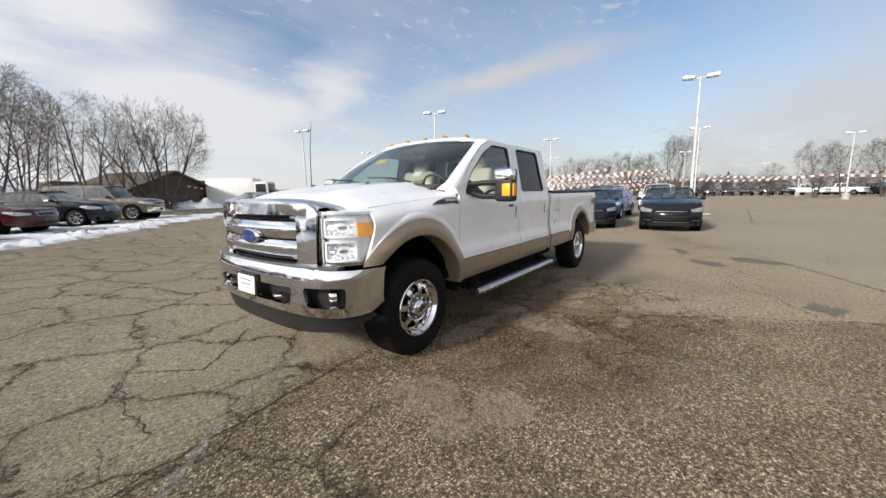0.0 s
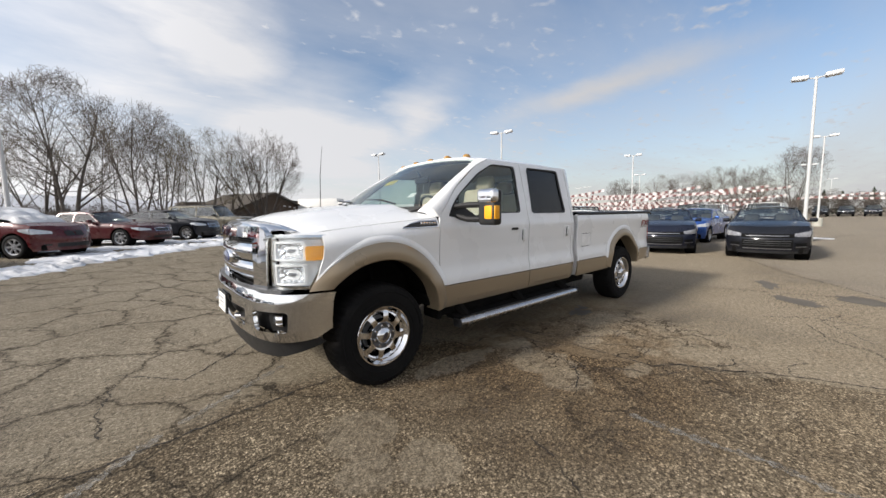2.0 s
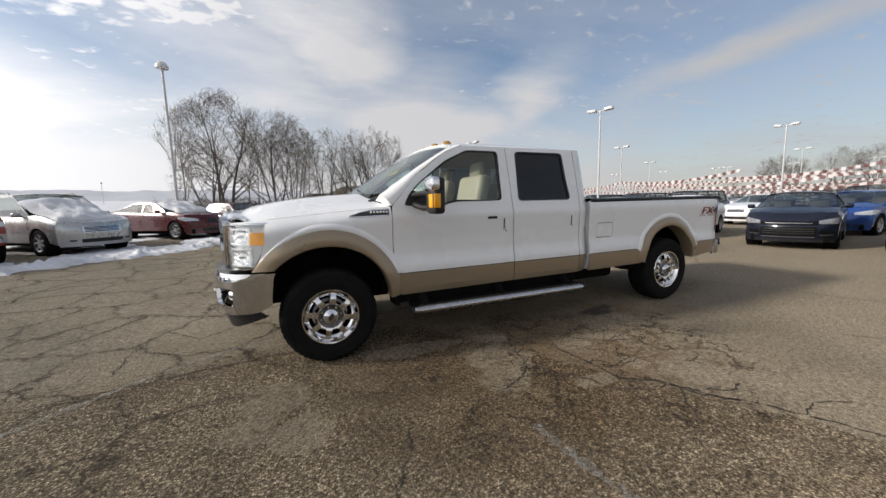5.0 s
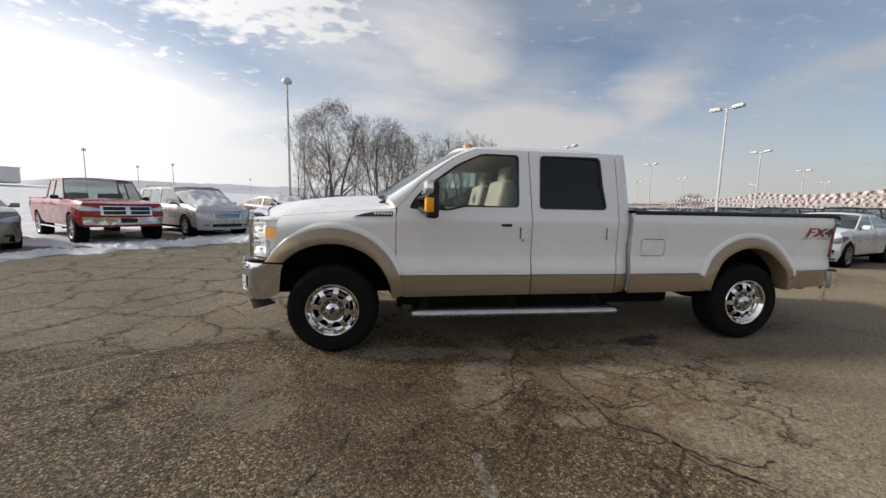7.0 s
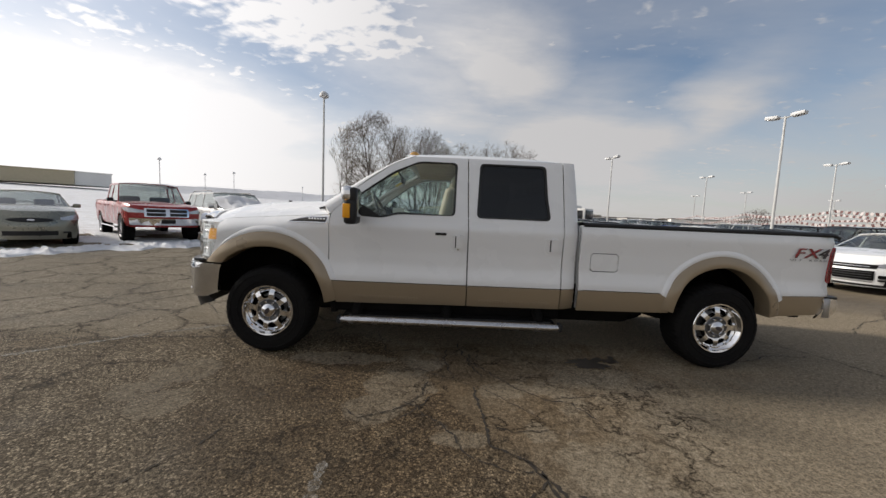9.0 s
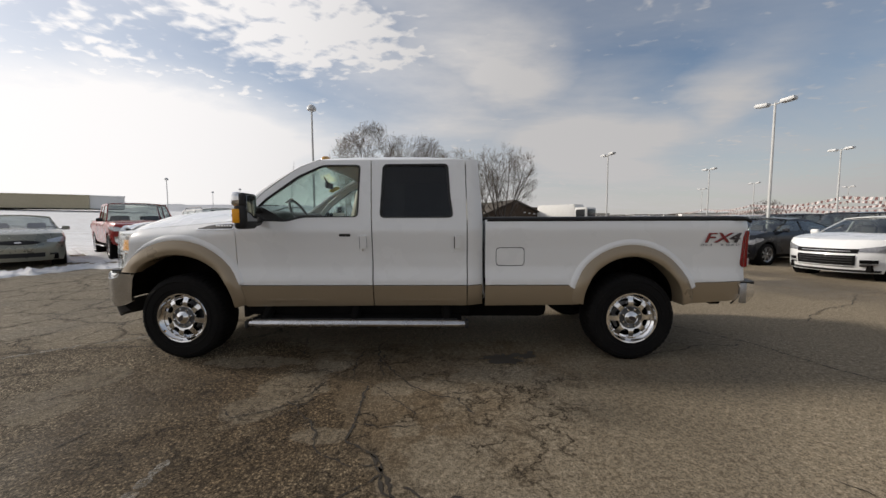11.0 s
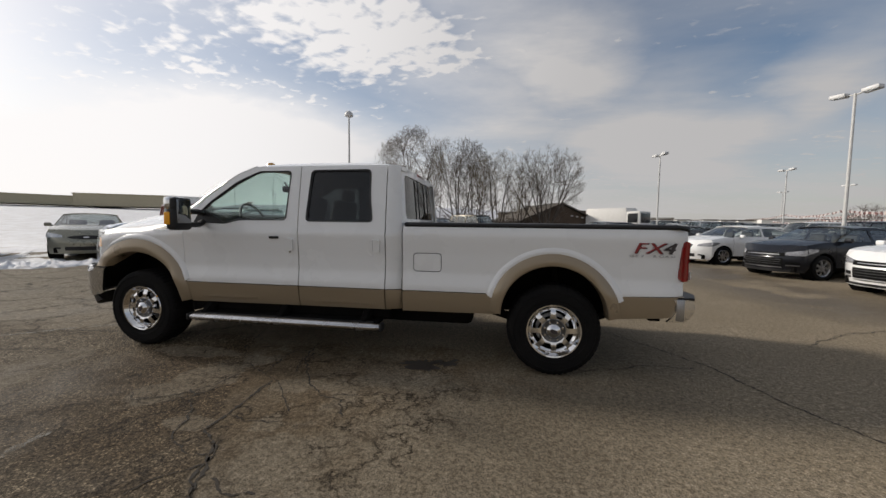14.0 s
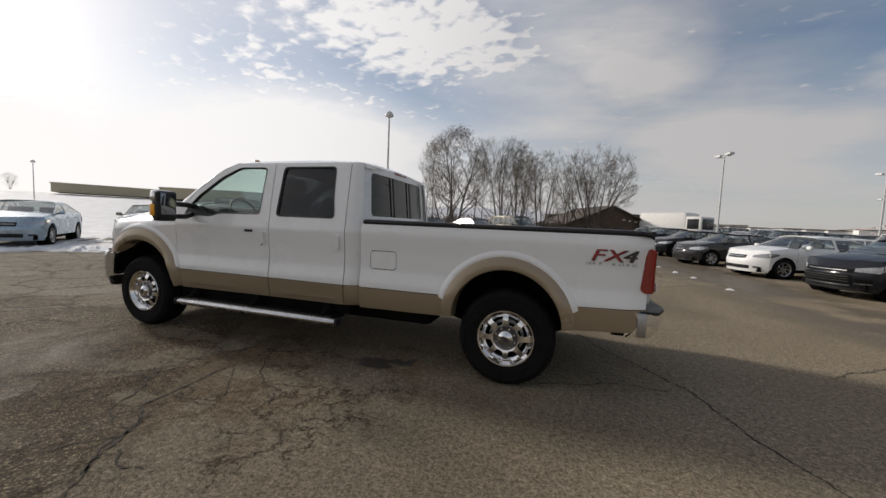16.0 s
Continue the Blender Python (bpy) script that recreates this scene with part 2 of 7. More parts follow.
# ---- mesh tools ----
def link_mesh(name, bm, mat, parent=None, label="", angle=32, smooth=True):
    me = bpy.data.meshes.new(name)
    bm.normal_update()
    bm.to_mesh(me)
    bm.free()
    me.materials.append(mat)
    if smooth:
        me.polygons.foreach_set("use_smooth", [True] * len(me.polygons))
        me.set_sharp_from_angle(angle=radians(angle))
    ob = new(name, me)
    if parent is not None:
        ob.parent = parent
    if label:
        tagged(ob, label)
    return ob


def part(name, bm, mat, parent, label="", angle=32, smooth=True):
    return link_mesh(name, bm, mat, parent, label, angle, smooth)


def thing(name, label, category, at=Matrix(), group="", kind=""):
    ob = new(name)
    ob.empty_display_size = 0.2
    ob.matrix_basis = at
    return tagged(ob, label, category, group, kind)


def bm_box(bm, c, s, bevel=0.0, rot=None, seg=2):
    m = Matrix.Translation(c) @ (rot.to_4x4() if rot else Matrix()) @ Matrix.Diagonal((*s, 1))
    made = bmesh.ops.create_cube(bm, size=1, matrix=m)
    if bevel:
        edges = list({e for v in made["verts"] for e in v.link_edges})
        bmesh.ops.bevel(bm, geom=edges, offset=bevel, segments=seg, affect="EDGES", profile=0.5)
    return bm


def box_bm(c, s, bevel=0.0, rot=None, seg=2):
    return bm_box(bmesh.new(), c, s, bevel, rot, seg)


def bm_tube(bm, pts, radii, n=8, cap=True, flat=1.0):
    """A tube through points; radii one number or one for each."""
    pts = [Vector(p) for p in pts]
    if isinstance(radii, (int, float)):
        radii = [radii] * len(pts)
    rings, ref = [], None
    for i, p in enumerate(pts):
        d = (pts[min(i + 1, len(pts) - 1)] - pts[max(i - 1, 0)]).normalized()
        if ref is None:
            ref = Vector((0, 0, 1)) if abs(d.z) < 0.9 else Vector((1, 0, 0))
        a = d.cross(ref).normalized()
        b = a.cross(d).normalized()
        ref = b
        rings.append([bm.verts.new(p + radii[i] * (math.cos(k * 2 * math.pi / n) * a + flat * math.sin(k * 2 * math.pi / n) * b)) for k in range(n)])
    for r0, r1 in zip(rings, rings[1:]):
        for k in range(n):
            bm.faces.new((r0[k], r0[(k + 1) % n], r1[(k + 1) % n], r1[k]))
    if cap:
        bm.faces.new(rings[0][::-1])
        bm.faces.new(rings[-1])
    return bm


def bm_revolve(bm, prof, n, m=Matrix(), close=False, bend=None):
    """Turns (radius, height) pairs round the local z axis."""
    rings = []
    for k in range(n):
        a = 2 * math.pi * k / n
        rings.append([bm.verts.new(m @ Vector((r * math.cos(a), r * math.sin(a), h))) for r, h in (bend(prof, k) if bend else prof)])
    cnt = len(prof)
    for k in range(n):
        p, q = rings[k], rings[(k + 1) % n]
        for i in range(cnt if close else cnt - 1):
            j = (i + 1) % cnt
            bm.faces.new((p[i], q[i], q[j], p[j]))
    return bm


def grid_bm(f, us, vs, thick=0.0, flip=False):
    """A sheet f(u, v) over two lists of numbers, given thickness to its back."""
    return shell([[f(u, v) for v in vs] for u in us], thick, flip)


def shell(rows, thick, flip=False):
    bm = bmesh.new()
    top = [[bm.verts.new(p) for p in r] for r in rows]
    nu, nv = len(rows), len(rows[0])
    for i in range(nu - 1):
        for j in range(nv - 1):
            q = (top[i][j], top[i + 1][j], top[i + 1][j + 1], top[i][j + 1])
            bm.faces.new(q[::-1] if flip else q)
    bm.normal_update()
    if thick:
        solid(bm, thick)
    return bm


def solid(bm, thick):
    """Gives an open sheet a back face and rims."""
    bm.normal_update()
    bm.verts.ensure_lookup_table()
    faces, edge = list(bm.faces), [e for e in bm.edges if len(e.link_faces) == 1]
    back = {v: bm.verts.new(v.co - v.normal * thick) for v in list(bm.verts)}
    for f in faces:
        bm.faces.new([back[v] for v in reversed(f.verts)])
    for e in edge:
        f = e.link_faces[0]
        a, b = e.verts
        vs = list(f.verts)
        if vs[(vs.index(a) + 1) % len(vs)] != b:
            a, b = b, a
        bm.faces.new((b, a, back[a], back[b]))
    return bm


def skin(outer, holes, place, du, dv, thick, flip=False):
    """A panel drawn flat as an outline with holes, cut into a net and bent by place(a, b)."""
    bm = bmesh.new()
    edges = []
    for loop in [outer] + list(holes):
        vs = [bm.verts.new((a, b, 0)) for a, b in loop]
        edges += [bm.edges.new((vs[i], vs[(i + 1) % len(vs)])) for i in range(len(vs))]
    bmesh.ops.triangle_fill(bm, use_beauty=True, use_dissolve=False, edges=edges)
    lo = [min(p[k] for p in outer) for k in (0, 1)]
    hi = [max(p[k] for p in outer) for k in (0, 1)]
    for k, step in ((0, du), (1, dv)):
        if not step:
            continue
        for i in range(1, int((hi[k] - lo[k]) / step) + 1):
            co, no = [0, 0, 0], [0, 0, 0]
            co[k], no[k] = lo[k] + i * step, 1
            bmesh.ops.bisect_plane(bm, geom=bm.verts[:] + bm.edges[:] + bm.faces[:], plane_co=co, plane_no=no, dist=1e-5)
    bm.normal_update()
    for f in bm.faces:
        if (f.normal.z < 0) != flip:
            f.normal_flip()
    for v in bm.verts:
        v.co = place(v.co.x, v.co.y)
    bmesh.ops.remove_doubles(bm, verts=bm.verts[:], dist=1e-5)
    if thick:
        solid(bm, thick)
    return bm


def mirrored(bm):
    """The same mesh on the other side (y turned round)."""
    twin = bm.copy()
    for v in twin.verts:
        v.co.y = -v.co.y
    bmesh.ops.reverse_faces(twin, faces=twin.faces[:])
    return twin


def both(name, bm, mat, parent, label="", angle=32):
    twin = mirrored(bm)
    return part(name, bm, mat, parent, label, angle), part(name, twin, mat, parent, label, angle)


def rounded(pts, r, n=4):
    """An outline with its corners rounded by r."""
    out = []
    for i, p in enumerate(pts):
        p, a, b = Vector(p), Vector(pts[i - 1]), Vector(pts[(i + 1) % len(pts)])
        da, db = (a - p), (b - p)
        k = min(r, da.length * 0.45, db.length * 0.45)
        s, e = p + da.normalized() * k, p + db.normalized() * k
        for j in range(n + 1):
            t = j / n
            out.append(tuple((1 - t) ** 2 * s + 2 * t * (1 - t) * p + t * t * e))
    return out


def rect(x0, x1, z0, z1, r=0.02, n=4):
    return rounded([(x0, z0), (x1, z0), (x1, z1), (x0, z1)], r, n)


def lerp(x, xs, ys):
    return float(np.interp(x, xs, ys))


def smooth_lerp(x, xs, ys):
    """Piecewise Hermite through the knots."""
    if x <= xs[0]:
        return ys[0]
    if x >= xs[-1]:
        return ys[-1]
    i = max(k for k in range(len(xs)) if xs[k] <= x)
    i = min(i, len(xs) - 2)
    h = xs[i + 1] - xs[i]
    t = (x - xs[i]) / h

    def slope(k):
        if k == 0 or k == len(xs) - 1:
            return 0.0 if len(xs) < 3 else (ys[min(k + 1, len(xs) - 1)] - ys[max(k - 1, 0)]) / (xs[min(k + 1, len(xs) - 1)] - xs[max(k - 1, 0)])
        return (ys[k + 1] - ys[k - 1]) / (xs[k + 1] - xs[k - 1])
    a, b = slope(i) * h, slope(i + 1) * h
    return ys[i] * (2 * t**3 - 3 * t**2 + 1) + a * (t**3 - 2 * t**2 + t) + ys[i + 1] * (-2 * t**3 + 3 * t**2) + b * (t**3 - t**2)


def text_bm(words, size, depth, at):
    """Letters in the built-in font as a mesh, laid by the matrix at."""
    cu = bpy.data.curves.new("letters", "FONT")
    cu.body, cu.size, cu.extrude = words, size, depth
    tmp = bpy.data.objects.new("letters", cu)
    scene.collection.objects.link(tmp)
    me = bpy.data.meshes.new_from_object(tmp.evaluated_get(bpy.context.evaluated_depsgraph_get()))
    bm = bmesh.new()
    bm.from_mesh(me)
    bpy.data.objects.remove(tmp)
    bpy.data.curves.remove(cu)
    bpy.data.meshes.remove(me)
    bm.transform(at)
    return bm


SIDE = Matrix(((1, 0, 0, 0), (0, 0, -1, 0), (0, 1, 0, 0), (0, 0, 0, 1)))     # flat drawing -> upright, facing -y

# ---- the white crew-cab pickup ----
# Local frame: x from the front axle to the rear, y to the passenger side, z up.
PZ = [0.50, 0.56, 0.62, 0.70, 0.745, 0.80, 0.86, 0.92, 1.05, 1.20, 1.255, 1.285, 1.31, 1.38, 1.45, 1.60, 1.75, 1.90, 1.96, 2.0]
PW = [0.975, 0.998, 1.012, 1.022, 1.026, 1.027, 1.014, 1.006, 1.006, 1.017, 1.022, 1.021, 1.012, 1.000, 0.988, 0.958, 0.926, 0.892, 0.872, 0.85]


def hw(x, z):
    """Half the cab's width."""
    w = lerp(z, PZ, PW)
    if x > 2.80:
        w -= 0.075 * ((x - 2.80) / 0.16) ** 2
    return w


def hood_edge(x):
    return smooth_lerp(x, [-0.75, -0.45, 0.0, 0.40, 0.62], [1.235, 1.285, 1.325, 1.355, 1.375])


def fw(x, z):
    """Half the width at the front wing."""
    w = lerp(z, PZ, PW)
    t = (hood_edge(x) - z) / 0.13
    if t < 1:
        w = min(w, 1.02) - lerp(x, [0.0, 0.58], [0.105, 0.030]) * (1 - max(t, 0)) ** 2
    if x < -0.30:
        w -= 0.42 * (-0.30 - x) ** 2
    return w


def bw(x, z):
    """Half the width at the bed."""
    w = lerp(z, [0.50, 0.58, 0.66, 0.745, 0.80, 0.86, 0.92, 1.1, 1.24, 1.29, 1.32, 1.350, 1.368], [0.98, 1.0, 1.012, 1.018, 1.019, 1.006, 0.998, 1.0, 1.012, 1.012, 1.005, 0.995, 0.97])
    if x > 5.25:
        w -= 0.25 * ((x - 5.25) / 0.25) ** 2 * 0.35
    return w


def left(f):
    return lambda x, z: Vector((x, -f(x, z), z))


def ring(cx, cz, table, a0, a1, n, dx=0.0, grow=0.0):
    """Points on an arch, radius by angle in degrees from the rear side upwards."""
    out = []
    for i in range(n + 1):
        a = a0 + (a1 - a0) * i / n
        r = smooth_lerp(a, [t[0] for t in table], [t[1] for t in table]) + grow
        out.append((cx + r * math.cos(radians(a)) + dx, cz + r * math.sin(radians(a))))
    return out


F_IN = [(10, 0.525), (50, 0.585), (90, 0.62), (140, 0.635), (170, 0.60)]
F_OUT = [(10, 0.635), (50, 0.72), (90, 0.775), (140, 0.765), (170, 0.73)]
R_IN = [(10, 0.480), (50, 0.555), (90, 0.595), (130, 0.560), (170, 0.465)]
R_OUT = [(10, 0.595), (50, 0.675), (90, 0.718), (130, 0.685), (170, 0.578)]

truck = thing("pickup_truck", "white crew-cab pickup with tan lower panels, parked on cracked asphalt", "pickup truck", pose(0, 0.99, 0))


def side_panel(name, outline, holes, f, mat, label="", parent=None, du=0.12, dv=0.03, thick=0.02):
    return both(name, skin(outline, holes, left(f), du, dv, thick), mat, parent or truck, label)


# front wing with its wheel cut-out
arch = ring(0.03, 0.42, F_IN, 13, 137, 26, grow=0.03)
wing = [(0.578, 0.56), (0.578, 1.0), (0.578, hood_edge(0.578) - 0.004)]
wing += [(x, hood_edge(x) - 0.004) for x in np.linspace(0.5, -0.46, 12)]
wing += [(-0.475, 1.10), (-0.512, 0.985), (-0.548, 0.905), (-0.535, 0.875)]
wing_skin = wing + arch[::-1]
side_panel("front_wing", wing_skin, [], fw, WHITE, "white front wing", du=0.07, dv=0.03)


def flare(cx, cz, tin, tout, a0, a1, f, n=40):
    prof = [(0.02, -0.14), (0.0, 0.0), (0.0, 0.026), (0.05, 0.035), (0.25, 0.040), (0.55, 0.034), (0.8, 0.020), (0.95, 0.009), (1.0, -0.01)]
    rows = []
    for i in range(n + 1):
        a = a0 + (a1 - a0) * i / n
        ri = smooth_lerp(a, [t[0] for t in tin], [t[1] for t in tin])
        ro = smooth_lerp(a, [t[0] for t in tout], [t[1] for t in tout])
        row = []
        for q, o in prof:
            r = ri + (ro - ri) * q
            x, z = cx + r * math.cos(radians(a)), cz + r * math.sin(radians(a))
            rr = max(r, ri + 0.04)
            xb, zb = cx + rr * math.cos(radians(a)), cz + rr * math.sin(radians(a))
            o *= 1 - 0.92 * min(1.0, max(0.0, (a - 126) / 16)) if cx < 1 else 1
            row.append(Vector((x, -(f(xb, zb) + o), z)))
        rows.append(row)
    return shell(rows, 0.0)


def lip(cx, cz, tout, a0, a1, f, n=40):
    rows = []
    for i in range(n + 1):
        a = a0 + (a1 - a0) * i / n
        ro = smooth_lerp(a, [t[0] for t in tout], [t[1] for t in tout])
        row = []
        for q, o in ((-0.012, 0.012), (0.002, 0.015), (0.018, 0.012), (0.036, 0.004), (0.052, -0.005)):
            o *= 1 - 0.9 * min(1.0, max(0.0, (a - 122) / 14)) if cx < 1 else 1
            r = ro + (q * (1 - 0.92 * min(1.0, max(0.0, (a - 100) / 30))) if cx < 1 and q > 0 else q)
            x, z = cx + r * math.cos(radians(a)), cz + r * math.sin(radians(a))
            row.append(Vector((x, -(f(x, z) + o), z)))
        rows.append(row)
    return shell(rows, 0.0)


def front_flare():
    bm = flare(0.03, 0.42, F_IN, F_OUT, 12, 155, fw, 48)
    fs = [f for f in bm.faces if f.calc_center_median().x < -0.2]
    geom = list({v for f in fs for v in f.verts}) + list({e for f in fs for e in f.edges}) + fs
    bmesh.ops.bisect_plane(bm, geom=geom, plane_co=(0, 0, 0.870), plane_no=(0, 0, 1), clear_inner=True)
    return bm


both("wheel_arch_flare", front_flare(), TAN, truck, "tan painted wheel-arch flare")
both("wing_lip", lip(0.03, 0.42, F_OUT, 30, 136, fw), WHITE, truck)
both("wheel_arch_flare", flare(4.36, 0.42, R_IN, R_OUT, 16, 163, bw), TAN, truck, "tan painted wheel-arch flare")
both("bed_lip", lip(4.36, 0.42, R_OUT, 28, 152, bw), WHITE, truck)

# doors: white skin above, tan below
win_f = rounded([(0.70, 1.372), (1.08, 1.36), (1.22, 1.40), (1.755, 1.40), (1.765, 1.905), (1.40, 1.905), (1.16, 1.795), (0.87, 1.585), (0.76, 1.475)], 0.045, 4)
door_f = [(0.592, 0.75), (1.89, 0.75), (1.885, 1.25), (1.872, 1.60), (1.862, 1.955), (1.36, 1.955), (1.14, 1.862), (0.83, 1.635), (0.70, 1.485), (0.60, 1.385), (0.585, 1.30), (0.585, 1.0)]
door_f_l, door_f_r = side_panel("front_door", door_f, [win_f], hw, WHITE, "white front door with a body-coloured handle")
low_f = [(0.655, 0.535), (1.895, 0.545), (1.892, 0.742), (0.592, 0.742), (0.60, 0.70)]
win_r = rounded([(1.965, 1.392), (2.665, 1.392), (2.63, 1.62), (2.615, 1.91), (1.985, 1.91)], 0.05, 4)
door_r = [(1.902, 0.75), (2.79, 0.75), (2.79, 1.3), (2.775, 1.955), (1.872, 1.955), (1.882, 1.60), (1.895, 1.25)]
door_r_l, door_r_r = side_panel("rear_door", door_r, [win_r], hw, WHITE, "white rear door with dark privacy glass")
low_r = [(1.905, 0.545), (2.79, 0.548), (2.79, 0.742), (1.902, 0.742)]
corner = [(2.80, 0.75), (2.945, 0.75), (2.945, 1.36), (2.93, 1.60), (2.90, 1.955), (2.785, 1.955), (2.80, 1.30)]
side_panel("cab_corner", corner, [], hw, WHITE, du=0.03)
low_c = [(2.80, 0.548), (2.945, 0.55), (2.945, 0.742), (2.80, 0.742)]
for l, r, o in ((door_f_l, door_f_r, low_f), (door_r_l, door_r_r, low_r), (truck, truck, low_c)):
    bm = skin(o, [], left(lambda x, z: hw(x, z) + 0.004), 0.2, 0.03, 0.02)
    twin = mirrored(bm)
    part("lower_panel", bm, TAN, l, "tan painted lower door panel")
    part("lower_panel", twin, TAN, r, "tan painted lower door panel")


def inset_glass(win, f, depth, mat, lp, rp, name="window_pane"):
    bm = skin(win, [], left(lambda x, z: f(x, z) - depth), 0, 0.1, 0.004)
    twin = mirrored(bm)
    for b, p in ((bm, lp), (twin, rp)):
        ob = part(name, b, mat, p)
        ob.visible_shadow = False


def seal(win, f, lp, rp, w=0.017):
    """A black rubber frame round a window."""
    c = Vector((sum(p[0] for p in win) / len(win), sum(p[1] for p in win) / len(win)))
    rows = []
    for p in win + win[:1]:
        d = (Vector(p) - c).normalized()
        o, i = Vector(p) + d * 0.004, Vector(p) - d * w
        rows.append([Vector((o.x, -(f(o.x, o.y) + 0.003), o.y)), Vector((i.x, -(f(i.x, i.y) - 0.004), i.y)), Vector((i.x, -(f(i.x, i.y) - 0.03), i.y))])
    bm = shell(rows, 0.0)
    bmesh.ops.recalc_face_normals(bm, faces=bm.faces[:])
    twin = mirrored(bm)
    part("window_seal", bm, BLACK, lp, "black rubber window seal")
    part("window_seal", twin, BLACK, rp, "black rubber window seal")


inset_glass(win_f, hw, 0.015, GLASS, door_f_l, door_f_r)
inset_glass(win_r, hw, 0.015, PRIVACY, door_r_l, door_r_r)
seal(win_f, hw, door_f_l, door_f_r)
seal(win_r, hw, door_r_l, door_r_r, 0.02)

# door handles, key pad, louvred sill marks
for x, lp, rp in ((1.79, door_f_l, door_f_r), (2.69, door_r_l, door_r_r)):
    cup = skin(rect(x - 0.075, x + 0.055, 1.07, 1.225, 0.02), [], left(lambda a, b: hw(a, b) + 0.002 - 0.018 * max(0.0, 1 - ((a - x + 0.02) / 0.05) ** 2 - ((b - 1.14) / 0.07) ** 2)), 0.012, 0.015, 0.004)
    bar = skin(rect(x - 0.012, x + 0.05, 1.10, 1.218, 0.012), [], left(lambda a, b: hw(a, b) + 0.024), 0.03, 0.04, 0.02)
    # thin black strip laid on the door for the shade beside the handle
    slot = skin(rect(x - 0.021, x - 0.012, 1.10, 1.212, 0.003), [], left(lambda a, b: hw(a, b) + 0.0045), 0.02, 0.04, 0.004)
    twin = mirrored(slot)
    part("handle_gap", slot, BLACK, lp)
    part("handle_gap", twin, BLACK, rp)
    for nm, b in (("handle_cup", cup), ("door_handle", bar)):
        twin = mirrored(b)
        part(nm, b, WHITE, lp)
        part(nm, twin, WHITE, rp)
lock = bmesh.new()
bm_revolve(lock, [(0.0, 0.004), (0.009, 0.004), (0.011, 0.0)], 12, Matrix.Translation((1.80, -1.012, 1.085)) @ Matrix.Rotation(radians(90), 4, "X"))
part("door_lock", lock, CHROME, door_f_l)
part("key_pad", skin(rect(1.58, 1.685, 1.215, 1.24, 0.008), [], left(lambda a, b: hw(a, b) + 0.008), 0.05, 0.02, 0.008), BLACK, door_f_l, "black keyless entry pad")
for x0, x1, lp in ((0.80, 1.45, door_f_l), (2.02, 2.72, door_r_l)):
    bm = bmesh.new()
    k = 0
    while x0 + k * 0.026 < x1:
        xx = x0 + k * 0.026
        bm_box(bm, (xx, -hw(xx, 0.60) - 0.006, 0.60), (0.009, 0.006, 0.035), 0.002)
        k += 1
    part("vent_ribs", bm, TAN, lp)

# windscreen pillars, windscreen, roof, back wall
def shield_edge(s):
    return Vector((lerp(s, [0, 0.5, 1], [0.50, 0.895, 1.29]), -lerp(s, [0, 0.5, 1], [0.905, 0.852, 0.765]), lerp(s, [0, 0.5, 1], [1.475, 1.742, 1.968])))


def door_line(s):
    x = smooth_lerp(s, [0, 0.2, 0.45, 0.8, 1], [0.585, 0.70, 0.83, 1.14, 1.36])
    z = smooth_lerp(s, [0, 0.2, 0.45, 0.8, 1], [1.375, 1.492, 1.642, 1.870, 1.962])
    return Vector((x, -hw(x, z), z))


def pillar(s, q):
    a, b = shield_edge(s), door_line(s)
    p = a.lerp(b, q)
    return p + Vector((-0.25, -0.6, 0.5)).normalized() * 0.035 * (1 - 0.75 * s) * (4 * q * (1 - q))


both("windscreen_pillar", grid_bm(pillar, np.linspace(0, 1, 14), np.linspace(0, 1, 7), 0.03, True), WHITE, truck)


def shield(s, v):
    e = shield_edge(s)
    bow = lerp(s, [0, 1], [0.20, 0.10])
    return Vector((e.x - bow * (1 - v * v), e.y * -v, e.z + 0.035 * (1 - v * v) * (0.3 + 0.7 * s)))


glass = part("windscreen", grid_bm(shield, np.linspace(0.03, 0.99, 10), np.linspace(-0.985, 0.985, 15), 0.006), SHIELD, truck, "clear windscreen with a dark shade band")
glass.visible_shadow = False


def roof(s, v):
    e = shield_edge(1.0)
    x0 = e.x - 0.10 * (1 - v * v)
    x = x0 + (2.905 - x0) * s
    zc = smooth_lerp(x, [1.15, 1.35, 1.7, 2.3, 2.7, 2.84, 2.905], [2.010, 2.028, 2.040, 2.040, 2.022, 1.995, 1.945])
    w = lerp(x, [1.2, 1.36, 2.8, 2.905], [0.768, 0.868, 0.868, 0.82])
    a = abs(v)
    z = zc - 0.070 * a**4 - 0.018 * a**14
    return Vector((x, w * v, max(z, 1.94 if s > 0.2 else 1.0)))


part("roof", grid_bm(roof, [0, 0.01, 0.04, 0.08, 0.12, 0.2, 0.3, 0.45, 0.6, 0.75, 0.86, 0.91, 0.95, 0.975, 0.99, 1.0], [math.sin(t) for t in np.linspace(-math.pi / 2, math.pi / 2, 25)], 0.03), WHITE, truck, "white roof", 50)


def back(y, z):
    return Vector((2.905 + (1.955 - z) * 0.085 - 0.05 * (y / 0.9) ** 4, y, z))


